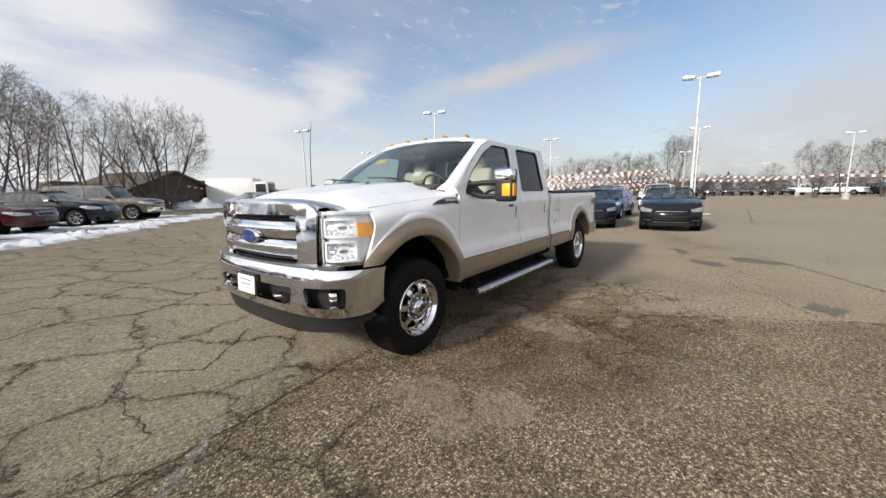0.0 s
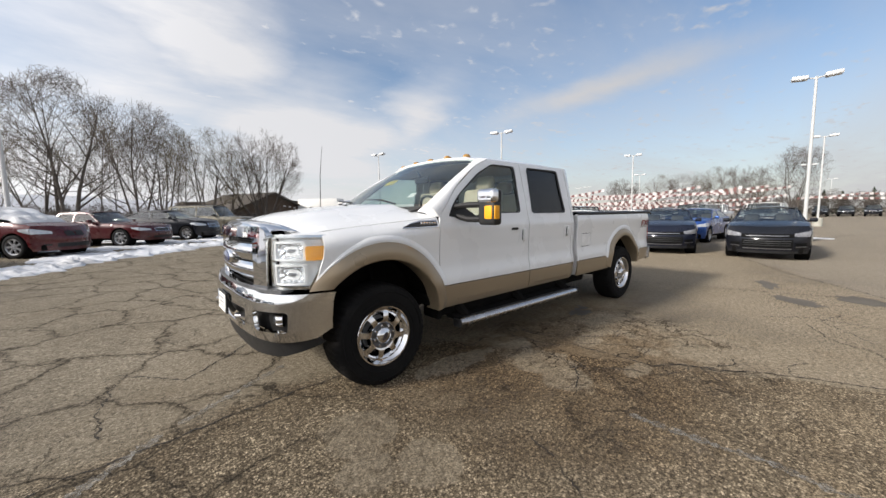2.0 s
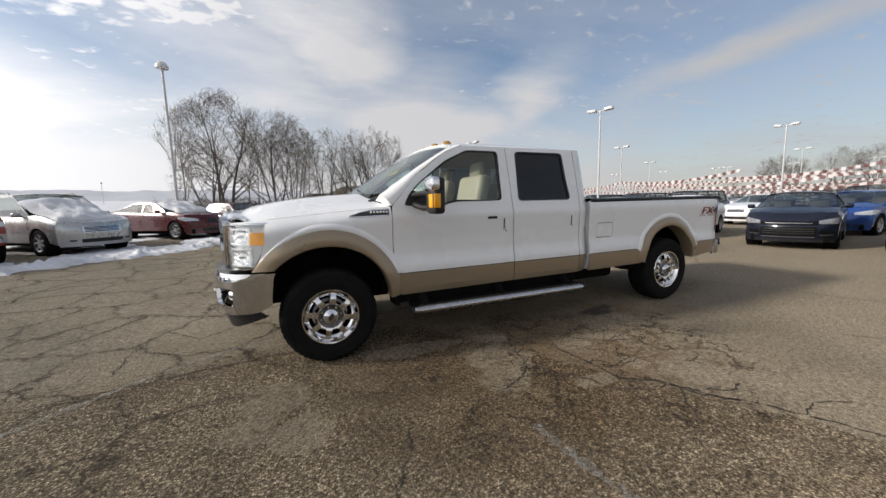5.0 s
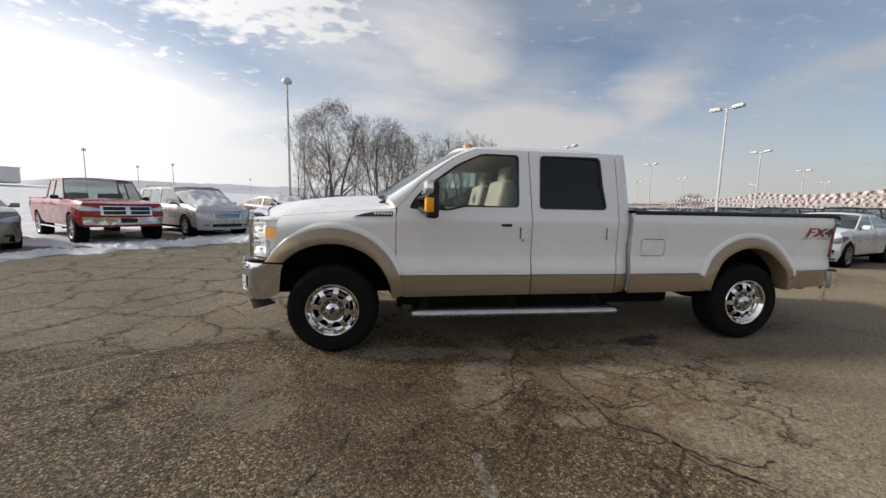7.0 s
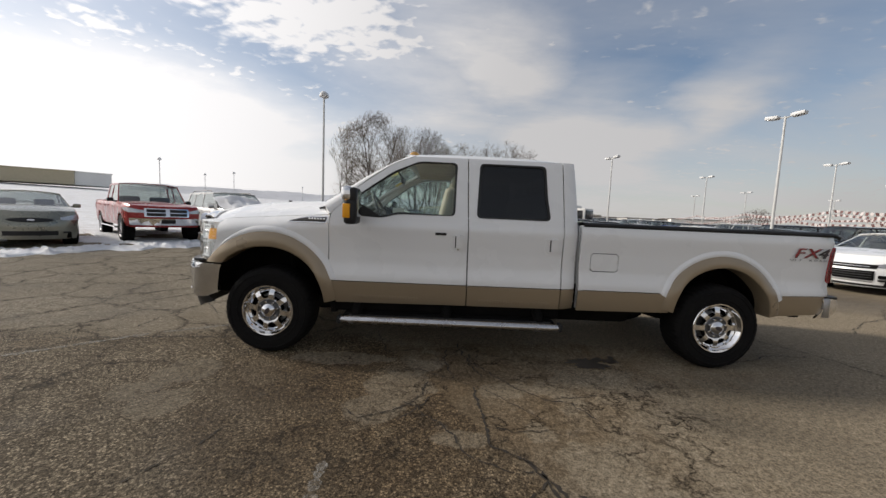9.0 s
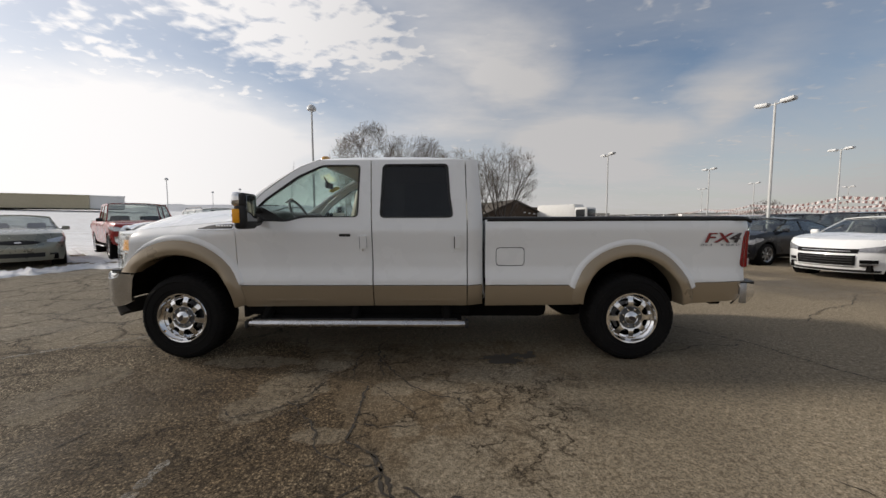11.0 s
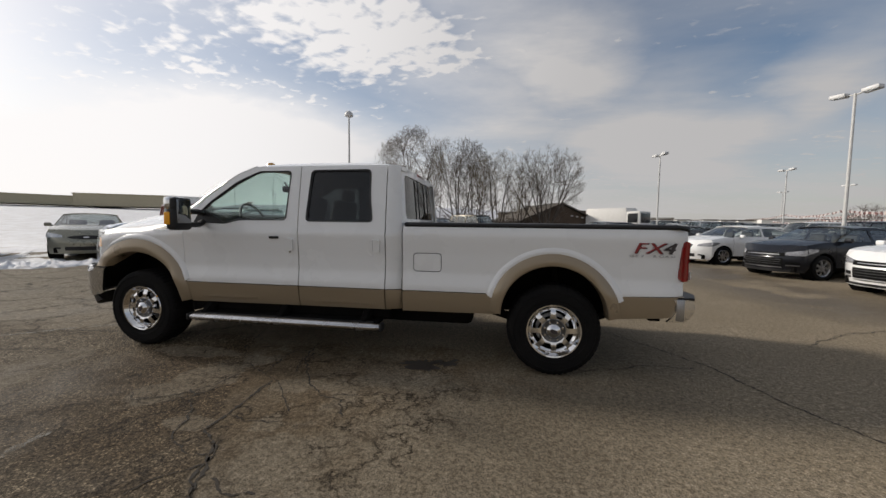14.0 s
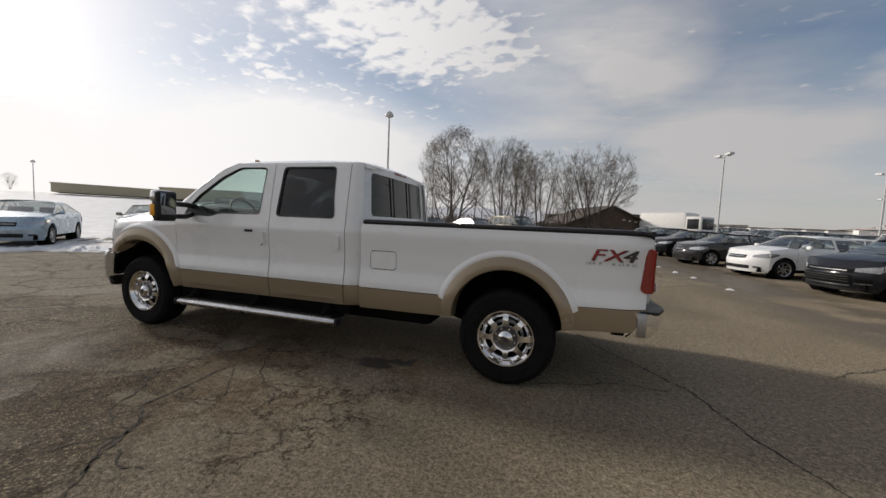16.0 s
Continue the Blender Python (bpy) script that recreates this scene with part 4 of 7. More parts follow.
for s in (-1, 1):
    c = nose(s * 0.86, 0.672, 0.075)
    rot = Matrix.Rotation(radians(-26 * -s), 4, "Z") @ Matrix.Rotation(radians(-90), 4, "Y")
    fl = part("fog_lamp", bm_revolve(bmesh.new(), [(0.0, 0.012), (0.03, 0.012), (0.044, 0.006), (0.052, -0.01), (0.055, -0.04)], 20, Matrix.Translation(c) @ rot), CHROME, fb, "round fog lamp", 50)
    ob = part("fog_lens", bm_revolve(bmesh.new(), [(0.0, 0.028), (0.03, 0.024), (0.05, 0.008)], 20, Matrix.Translation(c) @ rot), LENS, fl)
    ob.visible_shadow = False
    hook = [nose(s * 0.44, 0.655, 0.09), nose(s * 0.44, 0.655, 0.01), nose(s * 0.41, 0.655, -0.012), nose(s * 0.37, 0.655, 0.0), nose(s * 0.37, 0.655, 0.07)]
    part("tow_hook", bm_tube(bmesh.new(), hook, 0.013, 8), BRUSHED, fb, "steel tow hook")
pl = part("front_plate", box_bm((-0.965, 0, 0.70), (0.008, 0.28, 0.145), 0.004, Matrix.Rotation(radians(4), 3, "Y")), PAPER, fb, "white dealer plate with faint red lines")
for k, (w, z) in enumerate(((0.20, 0.735), (0.16, 0.70), (0.22, 0.665))):
    part("plate_line", box_bm((-0.9705, 0, z), (0.002, w, 0.012), 0), GREY_DECAL, pl)
part("plate_frame", skin(rect(-0.155, 0.155, 0.615, 0.785, 0.01), [rect(-0.138, 0.138, 0.63, 0.77, 0.008)], lambda y, z: Vector((-0.964 + (z - 0.7) * -0.0, y, z)), 0, 0, 0.014, True), BLACK, fb)
part("air_dam", skin([(-1.25, 0.50), (-0.9, 0.405), (-0.5, 0.37), (0.5, 0.37), (0.9, 0.405), (1.25, 0.50), (1.2, 0.545), (0.9, 0.525), (-0.9, 0.525), (-1.2, 0.545)], [], lambda s, z: nose(s, 0.6, 0.04 + 0.25 * (0.53 - z)) * 1 + Vector((0, 0, z - 0.6)), 0.06, 0.04, 0.012, True), BLACK, truck, "dark grey plastic air dam")

# step bars, rear bumper
bar = bm_tube(bmesh.new(), [(0.72, -1.09, 0.400), (0.80, -1.10, 0.400), (2.70, -1.10, 0.396), (2.79, -1.09, 0.396)], [0.036, 0.050, 0.050, 0.036], 16, True, 0.78)
sb = both("step_bar", bar, ALLOY, truck, "polished aluminium running board", 50)
for ob, s in zip(sb, (1, -1)):
    part("step_tread", box_bm((1.75, -1.080 * s, 0.435), (1.90, 0.06, 0.010), 0.003), BLACK, ob)
    for x in (0.86, 1.72, 2.60):
        part("step_bracket", bm_tube(bmesh.new(), [(x, -1.07 * s, 0.415), (x, -0.95 * s, 0.50), (x, -0.80 * s, 0.56)], [0.045, 0.055, 0.06], 6), DARK, ob)
    part("step_backing", box_bm((1.74, -0.985 * s, 0.425), (2.00, 0.17, 0.035), 0.008), DARK, ob, "black plastic backing plate")
    for x in (0.715, 2.785):
        part("step_end", box_bm((x, -1.09 * s, 0.398), (0.035, 0.095, 0.075), 0.015), BLACK, ob)
rb = grid_bm(lambda s, q: Vector((lerp(abs(s), [0, 0.75, 0.95, 1.0], [5.64, 5.62, 5.56, 5.41]) - 0.05 * (q - 0.5) ** 2 * 4 - 0.05 * (1 - q), math.copysign(lerp(abs(s), [0, 0.75, 0.95, 1.0], [0, 0.80, 0.985, 1.0]), s), 0.56 + 0.195 * q)), [math.copysign(1 - (1 - abs(t)) ** 1.6, t) for t in np.linspace(-1, 1, 25)], np.linspace(0, 1, 7), 0.02)
rbo = part("rear_bumper", rb, CHROME, truck, "chrome rear bumper with a black step pad", 50)
part("bumper_pad", skin([(5.40, -0.99), (5.53, -0.98), (5.61, -0.80), (5.61, 0.80), (5.53, 0.98), (5.40, 0.99)], [], lambda x, y: Vector((x, y, 0.772)), 0, 0, 0.022), BLACK, rbo, "black step pad")
for y in (-0.978, 0.978):
    part("bumper_end", box_bm((5.415, y, 0.665), (0.07, 0.05, 0.19), 0.012), BRUSHED, rbo, "dull metal bumper end")
part("number_plate_recess", box_bm((5.62, 0, 0.66), (0.03, 0.36, 0.16), 0.01), BLACK, rbo)
part("tow_hitch", box_bm((5.50, 0, 0.50), (0.35, 0.10, 0.09), 0.01), DARK, truck)

# underbody
for y in (-0.90, 0.90):
    part("rocker_panel", box_bm((1.72, y, 0.50), (2.20, 0.09, 0.12), 0.02), DARK, truck)
for y in (-0.45, 0.45):
    part("chassis_rail", box_bm((2.35, y, 0.565), (6.2, 0.09, 0.17), 0.01), DARK, truck)
part("under_tray", box_bm((1.75, 0, 0.60), (2.45, 1.80, 0.10), 0.02), DARK, truck)
part("engine_block", box_bm((0.0, 0, 0.85), (1.05, 0.80, 0.55), 0.05), DARK, truck)
for x in (0.03, 4.36):
    part("axle", bm_tube(bmesh.new(), [(x, -0.80, 0.42), (x, -0.2, 0.42), (x, 0.2, 0.42), (x, 0.80, 0.42)], [0.05, 0.055, 0.13, 0.05], 10), DARK, truck)
    for s in (-1, 1):
        well = ring(x, 0.42, F_IN if x < 1 else R_IN, 17, 163, 20, grow=0.03)
        part("wheel_well", shell([[Vector((p[0], s * y, p[1])) for y in (0.56, 0.94)] for p in well], 0.0), DARK, truck)
        part("wheel_well_back", skin(well + [(well[-1][0], 0.50), (well[0][0], 0.50)], [], lambda a, b: Vector((a, s * 0.56, b)), 0, 0, 0.01), DARK, truck)
        part("shock_absorber", bm_tube(bmesh.new(), [(x + 0.12, s * 0.66, 0.40), (x + 0.05, s * 0.62, 0.98)], 0.03, 8), DARK, truck)
part("fuel_tank", box_bm((2.95, -0.52, 0.50), (1.35, 0.50, 0.26), 0.06), DARK, truck)
part("transmission", box_bm((1.15, 0, 0.50), (1.30, 0.46, 0.30), 0.07), DARK, truck)
part("transfer_case", box_bm((2.0, 0.12, 0.47), (0.50, 0.60, 0.28), 0.07), DARK, truck)
part("drive_shaft", bm_tube(bmesh.new(), [(2.2, 0, 0.46), (4.3, 0, 0.44)], 0.05, 10), DARK, truck)
part("muffler", box_bm((3.05, 0.42, 0.47), (0.85, 0.34, 0.20), 0.07), DARK, truck)
for y in (-0.58, 0.58):
    part("leaf_spring", bm_tube(bmesh.new(), [(3.55, y, 0.56), (4.0, y, 0.44), (4.36, y, 0.40), (4.75, y, 0.45), (5.15, y, 0.58)], [0.03, 0.045, 0.055, 0.045, 0.03], 8), DARK, truck)
    part("mud_flap_bracket", box_bm((0.62, y * 1.45, 0.50), (0.05, 0.22, 0.16), 0.01), DARK, truck)
part("exhaust_pipe", bm_tube(bmesh.new(), [(1.5, 0.30, 0.47), (3.6, 0.30, 0.47), (4.4, 0.62, 0.62), (5.0, 0.78, 0.50), (5.15, 0.95, 0.47)], 0.045, 10), BRUSHED, truck)
part("skid_hook", box_bm((5.28, -0.80, 0.545), (0.10, 0.06, 0.05), 0.01), DARK, truck)

# wheels
TYRE = [(0.235, -0.135), (0.26, -0.142), (0.32, -0.150), (0.375, -0.146), (0.400, -0.134), (0.413, -0.115), (0.419, -0.09), (0.421, 0.0), (0.419, 0.09), (0.413, 0.115), (0.400, 0.134), (0.375, 0.146), (0.32, 0.150), (0.26, 0.142), (0.235, 0.135)]


HUBMETAL = worn("hub_metal", (0.16, 0.16, 0.165), (0.10, 0.10, 0.10), 0.35, 1.0, 12, 90)


def wheel_parts(parent):
    """One wheel with its face towards -z, at the origin of its parent."""
    def tread(prof, k):
        out = []
        for i, (r, h) in enumerate(prof):
            block = (k + (2 if h > 0 else 0)) % 4 < 3
            if 3 <= i <= 11 and 0.385 < r:
                r -= 0.0 if block else 0.008
            out.append((r, h))
        return out
    tyre = part("tyre", bm_revolve(bmesh.new(), TYRE, 200, bend=tread), RUBBER, parent, "black all-terrain tyre", 50)
    for r, h in ((0.36, -0.1495), (0.29, -0.1485)):
        part("tyre_rib", bm_revolve(bmesh.new(), [(r - 0.006, h + 0.003), (r - 0.002, h - 0.003), (r + 0.002, h - 0.003), (r + 0.006, h + 0.003)], 64), RUBBER, tyre)
    rim = part("rim", bm_revolve(bmesh.new(), [(0.212, 0.12), (0.206, 0.02), (0.210, -0.085), (0.225, -0.118), (0.240, -0.134), (0.247, -0.143), (0.243, -0.149), (0.232, -0.147), (0.222, -0.128), (0.198, -0.100), (0.185, -0.092), (0.182, -0.07)], 64), CHROME, parent, "eight-spoke chrome rim", 50)
    part("rim_back", bm_revolve(bmesh.new(), [(0.0, -0.03), (0.16, -0.03), (0.209, -0.02)], 40), DARK, rim)
    part("brake_disc", bm_revolve(bmesh.new(), [(0.08, -0.05), (0.15, -0.05), (0.155, -0.035)], 40), BRUSHED, rim)
    def dish(x, y):
        q = math.hypot(x, y)
        return Vector((x, y, smooth_lerp(q, [0.08, 0.11, 0.15, 0.19, 0.21, 0.226], [-0.112, -0.124, -0.130, -0.120, -0.112, -0.122])))
    holes = []
    for k in range(8):
        a = 2 * math.pi * k / 8
        loop = rounded([(0.120, -0.024), (0.196, -0.056), (0.206, 0.0), (0.196, 0.056), (0.120, 0.024)], 0.015, 3)
        holes.append([(p[0] * math.cos(a) - p[1] * math.sin(a), p[0] * math.sin(a) + p[1] * math.cos(a)) for p in loop])
    circle = [(0.226 * math.cos(2 * math.pi * k / 64), 0.226 * math.sin(2 * math.pi * k / 64)) for k in range(64)]
    part("spoke_face", skin(circle, holes, dish, 0.022, 0.022, 0.045, True), CHROME, rim, "chrome wheel face with eight windows", 50)
    part("hub_disc", bm_revolve(bmesh.new(), [(0.0, -0.118), (0.094, -0.124), (0.103, -0.127), (0.110, -0.122), (0.112, -0.10)], 40), HUBMETAL, rim)
    part("hub_cap", bm_revolve(bmesh.new(), [(0.0, -0.160), (0.040, -0.158), (0.046, -0.152), (0.058, -0.148), (0.066, -0.140), (0.069, -0.10)], 32), CHROME, rim, "chrome hub cap", 50)
    part("cap_badge", bm_revolve(bmesh.new(), [(0.0, -0.163), (0.026, -0.1625), (0.029, -0.158)], 24, Matrix.Diagonal((1.25, 0.7, 1, 1))), DARK_DECAL, rim)
    for k in range(8):
        a = 2 * math.pi * k / 8
        part("lug_nut", bm_revolve(bmesh.new(), [(0.0, -0.146), (0.009, -0.145), (0.012, -0.136), (0.012, -0.11)], 6, Matrix.Translation((0.085 * math.cos(a), 0.085 * math.sin(a), 0))), CHROME, rim)


def set_wheel(x, s, src=None):
    m = Matrix.Translation((x, s * 0.845, 0.42)) @ (Matrix.Rotation(radians(-90), 4, "X") if s < 0 else Matrix.Rotation(radians(90), 4, "X"))
    return m


# the wheels are meshes of the truck: thing > part > sub-part
def build_wheel(x, s):
    hub = part("wheel", bm_revolve(bmesh.new(), [(0.0, 0.09), (0.12, 0.09), (0.14, 0.03), (0.12, -0.02), (0.0, -0.025)], 24), DARK, truck, "chrome wheel with an all-terrain tyre")
    hub.matrix_basis = set_wheel(x, s)
    return hub


first = build_wheel(0.0, -1)
wheel_root = new("wheel_root")
wheel_parts(wheel_root)
protos = [o for o in wheel_root.children_recursive]
for x, s in ((0.0, -1), (4.379, -1), (0.0, 1), (4.379, 1)):
    hub = first if (x, s) == (0.0, -1) else build_wheel(x, s)
    for o in protos:
        c = o.copy()
        scene.collection.objects.link(c)
        c.parent = hub
        c.matrix_basis = Matrix.Rotation(0.31 * x + s, 4, "Z")
for o in protos:
    bpy.data.objects.remove(o)
bpy.data.objects.remove(wheel_root)

# cabin
part("dashboard", grid_bm(lambda s, v: Vector((0.42 + 0.50 * s, v * 0.80, 1.43 + 0.05 * math.sin(s * 2.6) - 0.22 * max(0, s - 0.72) / 0.28)), np.linspace(0, 1, 9), np.linspace(-1, 1, 9), 0.06), TRIM, truck, "dark dashboard")
part("cabin_floor", box_bm((1.85, 0, 0.68), (2.1, 1.70, 0.06), 0.01), TRIM, truck)
part("headlining", grid_bm(lambda x, v: Vector((x, v * 0.80, 1.965 - 0.05 * v**4)), (1.32, 2.0, 2.82), np.linspace(-1, 1, 9), 0.01), LEATHER, truck)
both("door_lining", grid_bm(lambda x, z: Vector((x, -0.90, z)), (0.68, 1.8, 2.8), (0.70, 1.1, 1.37), 0.03, True), TRIM, truck)


def seat(x, y, w, back_h=0.66):
    base = part("seat", box_bm((x, y, 1.02), (0.52, w, 0.18), 0.05, seg=3), LEATHER, truck, "tan leather seat")
    part("seat_back", box_bm((x + 0.30, y, 1.36), (0.17, w, back_h), 0.06, Matrix.Rotation(radians(12), 3, "Y"), 3), LEATHER, base)
    part("seat_base", box_bm((x, y, 0.82), (0.48, w * 0.9, 0.26), 0.02), TRIM, base)
    for d in ([0] if w < 0.8 else [-0.45, 0.0, 0.45]):
        part("headrest", box_bm((x + 0.395, y + d, 1.755), (0.11, 0.26, 0.17), 0.05, Matrix.Rotation(radians(10), 3, "Y"), 3), LEATHER, base)
        for q in (-0.06, 0.06):
            part("headrest_post", bm_tube(bmesh.new(), [(x + 0.37, y + d + q, 1.62), (x + 0.39, y + d + q, 1.70)], 0.007, 6), BRUSHED, base)


seat(1.38, -0.46, 0.54)
seat(1.38, 0.46, 0.54)
seat(2.28, 0.0, 1.52, 0.60)
part("centre_console", box_bm((1.30, 0, 0.98), (0.75, 0.30, 0.36), 0.04), TRIM, truck)
sw = bmesh.new()
bm_revolve(sw, [(0.19 + 0.014 * math.cos(t), 0.014 * math.sin(t)) for t in np.linspace(0, 2 * math.pi, 9)[:-1]], 36, Matrix.Translation((0.98, -0.44, 1.42)) @ Matrix.Rotation(radians(62), 4, "Y"), close=True)
st = part("steering_wheel", sw, TRIM, truck, "dark steering wheel", 60)
part("steering_hub", box_bm((0.97, -0.44, 1.41), (0.05, 0.36, 0.07), 0.02, Matrix.Rotation(radians(-28), 3, "Y")), TRIM, st)
part("steering_column", bm_tube(bmesh.new(), [(0.97, -0.44, 1.41), (0.75, -0.44, 1.32)], 0.04, 8), TRIM, st)
part("rear_view_mirror", box_bm((1.16, 0.0, 1.80), (0.03, 0.25, 0.075), 0.012), BLACK, truck, "black rear-view mirror")
part("mirror_stalk", bm_tube(bmesh.new(), [(1.15, 0, 1.83), (1.10, 0, 1.90)], 0.01, 6), BLACK, truck)
part("window_sticker", box_bm((1.06, 0.52, 1.80), (0.004, 0.20, 0.12), 0, Matrix.Rotation(radians(58), 3, "Y")), YELLOW, truck, "yellow sticker on the windscreen")
part("paper_slip", box_bm((0.80, -0.30, 1.60), (0.004, 0.10, 0.08), 0, Matrix.Rotation(radians(54), 3, "Y")), PAPER, truck, "white slip behind the windscreen")
part("paper_slip", box_bm((1.02, 0.80, 1.44), (0.16, 0.01, 0.10), 0), PAPER, truck, "white label by the far window")

# ---- ground ----
def asphalt():
    m, n, l, p = material("worn_asphalt")
    tc = n.new("ShaderNodeTexCoord")
    pos = tc.outputs["Object"]
    sp = n.new("ShaderNodeSeparateXYZ")
    l.new(pos, sp.inputs[0])

    def mth(op, a, b, clamp=False):
        return math_node(n, l, op, a, b, clamp)

    def nz(scale, detail=4, rough=0.55, lo=0.0, hi=1.0):
        t = n.new("ShaderNodeTexNoise")
        t.inputs["Scale"].default_value, t.inputs["Detail"].default_value, t.inputs["Roughness"].default_value = scale, detail, rough
        l.new(pos, t.inputs["Vector"])
        if (lo, hi) == (0.0, 1.0):
            return t.outputs["Fac"]
        r = n.new("ShaderNodeMapRange")
        r.inputs["From Min"].default_value, r.inputs["From Max"].default_value = lo, hi
        l.new(t.outputs["Fac"], r.inputs["Value"])
        return r.outputs[0]

    def step(v, lo, hi):
        r = n.new("ShaderNodeMapRange")
        r.interpolation_type = "SMOOTHSTEP"
        r.inputs["From Min"].default_value, r.inputs["From Max"].default_value = lo, hi
        l.new(v, r.inputs["Value"])
        return r.outputs[0]

    def side(x0, y0, x1, y1, wob, soft):
        """1 on the right-hand side of the line from 0 to 1, with a ragged edge."""
        dx, dy = x1 - x0, y1 - y0
        k = math.hypot(dx, dy)
        v = mth("ADD", mth("MULTIPLY", sp.outputs[0], dy / k), mth("MULTIPLY", sp.outputs[1], -dx / k))
        v = mth("ADD", v, (-x0 * dy + y0 * dx) / k)
        v = mth("ADD", v, mth("MULTIPLY", mth("SUBTRACT", rag, 0.5), wob))
        return step(v, -soft, soft)

    rag = nz(1.6, 6, 0.65)
    grain = mth("ADD", mth("MULTIPLY", nz(120, 3, 0.6), 0.55), mth("MULTIPLY", nz(45, 3, 0.65), 0.45))
    mid = nz(9, 5, 0.6, 0.3, 0.7)
    big = nz(0.7, 5, 0.6, 0.32, 0.68)
    wide = nz(0.16, 4, 0.55, 0.35, 0.65)
    # stones of the open-textured strip
    vo = n.new("ShaderNodeTexVoronoi")
    vo.inputs["Scale"].default_value = 74
    l.new(pos, vo.inputs["Vector"])
    stone = n.new("ShaderNodeSeparateColor")
    l.new(vo.outputs["Color"], stone.inputs[0])
    pick = mth("MULTIPLY", stone.outputs[0], stone.outputs[0])
    gaps = step(vo.outputs["Distance"], 0.30, 0.62)
    smooth_c = mix_col(n, l, mid, (0.232, 0.210, 0.172), (0.276, 0.252, 0.212))
    smooth_c = mix_col(n, l, mth("MULTIPLY", big, 0.6), smooth_c, (0.190, 0.168, 0.132))
    craz_c = mix_col(n, l, mid, (0.282, 0.258, 0.214), (0.350, 0.324, 0.272))
    craz_c = mix_col(n, l, mth("MULTIPLY", big, 0.5), craz_c, (0.215, 0.188, 0.146))
    coarse_c = mix_col(n, l, pick, (0.136, 0.114, 0.084), (0.540, 0.475, 0.368))
    bare = nz(1.05, 7, 0.60, 0.575, 0.60)

    def spot(x, y, rx, ry, wob=1.6, soft=0.25):
        """A ragged round patch."""
        a = mth("DIVIDE", mth("SUBTRACT", sp.outputs[0], x), rx)
        b = mth("DIVIDE", mth("SUBTRACT", sp.outputs[1], y), ry)
        v = mth("SUBTRACT", 1.0, mth("ADD", mth("MULTIPLY", a, a), mth("MULTIPLY", b, b)))
        return step(mth("ADD", v, mth("MULTIPLY", mth("SUBTRACT", shred, 0.5), wob * 2)), 0.0, soft)
    shred = nz(4.5, 7, 0.62)
    patch = spot(2.2, -0.6, 0.25, 0.14)
    for x, y, rx, ry in ((1.34, -0.60, 0.30, 0.30), (1.18, -0.92, 0.26, 0.20), (-0.46, -0.42, 0.26, 0.26), (-0.62, -0.80, 0.20, 0.16), (-0.30, -0.95, 0.20, 0.22), (2.62, -1.45, 0.30, 0.22), (1.80, -1.25, 0.22, 0.10), (0.75, -0.05, 0.5, 0.16)):
        patch = mth("MAXIMUM", patch, spot(x, y, rx, ry, 1.1))
    coarse_c = mix_col(n, l, mth("MULTIPLY", bare, 0.80), coarse_c, (0.300, 0.255, 0.190))
    coarse_c = mix_col(n, l, mth("MULTIPLY", nz(0.8, 6, 0.65, 0.44, 0.70), 0.40), coarse_c, (0.105, 0.076, 0.046))
    coarse_c = mix_col(n, l, mth("MULTIPLY", gaps, 0.60), coarse_c, (0.014, 0.009, 0.005))
    smooth_c = mix_col(n, l, mth("MULTIPLY", gaps, 0.22), smooth_c, (0.07, 0.055, 0.036))
    smooth_c = mix_col(n, l, mth("MULTIPLY", pick, 0.25), smooth_c, (0.42, 0.36, 0.27))
    craz_c = mix_col(n, l, mth("MULTIPLY", gaps, 0.22), craz_c, (0.08, 0.065, 0.047))
    road_c = mix_col(n, l, mid, (0.205, 0.190, 0.165), (0.250, 0.232, 0.205))
    # zones: crazed sheet, coarse strip, smooth sheet, dark lane
    coarse = mth("MULTIPLY", side(1.60, -0.55, 3.20, -3.4, 0.42, 0.03), side(-12, -0.55, 0.6, 0.62, 0.9, 0.25))
    craz = side(1.0, 1.2, -1.2, -0.8, 1.2, 0.5)
    lane = side(5.8, -3.42, 11.7, -0.25, 0.7, 0.12)
    col = mix_col(n, l, craz, smooth_c, craz_c)
    col = mix_col(n, l, coarse, col, coarse_c)
    col = mix_col(n, l, lane, col, road_c)
    # cracks: two nets of cells, wobbling
    wob = n.new("ShaderNodeTexNoise")
    wob.inputs["Scale"].default_value, wob.inputs["Detail"].default_value, wob.inputs["Roughness"].default_value = 1.9, 8, 0.62
    l.new(pos, wob.inputs["Vector"])
    ad = n.new("ShaderNodeVectorMath")
    ad.operation = "MULTIPLY_ADD"
    l.new(wob.outputs["Color"], ad.inputs[0])
    ad.inputs[1].default_value = (0.75, 0.75, 0)
    l.new(pos, ad.inputs[2])

    def net(scale, width):
        v = n.new("ShaderNodeTexVoronoi")
        v.feature = "DISTANCE_TO_EDGE"
        v.voronoi_dimensions = "2D"
        v.inputs["Scale"].default_value = scale
        v.inputs["Randomness"].default_value = 1.0
        l.new(ad.outputs[0], v.inputs["Vector"])
        return v.outputs["Distance"]
    e1, e2 = net(1.05, 0), net(3.1, 0)
    thin = mth("MULTIPLY", mth("SUBTRACT", nz(3.1, 4), 0.38), 0.035)
    c1 = mth("SUBTRACT", 1.0, step(mth("SUBTRACT", e1, thin), 0.0, 0.010))
    h1 = mth("SUBTRACT", 1.0, step(mth("SUBTRACT", e1, thin), 0.0, 0.075))
    c2 = mth("SUBTRACT", 1.0, step(mth("SUBTRACT", e2, mth("MULTIPLY", thin, 1.2)), 0.0, 0.03))
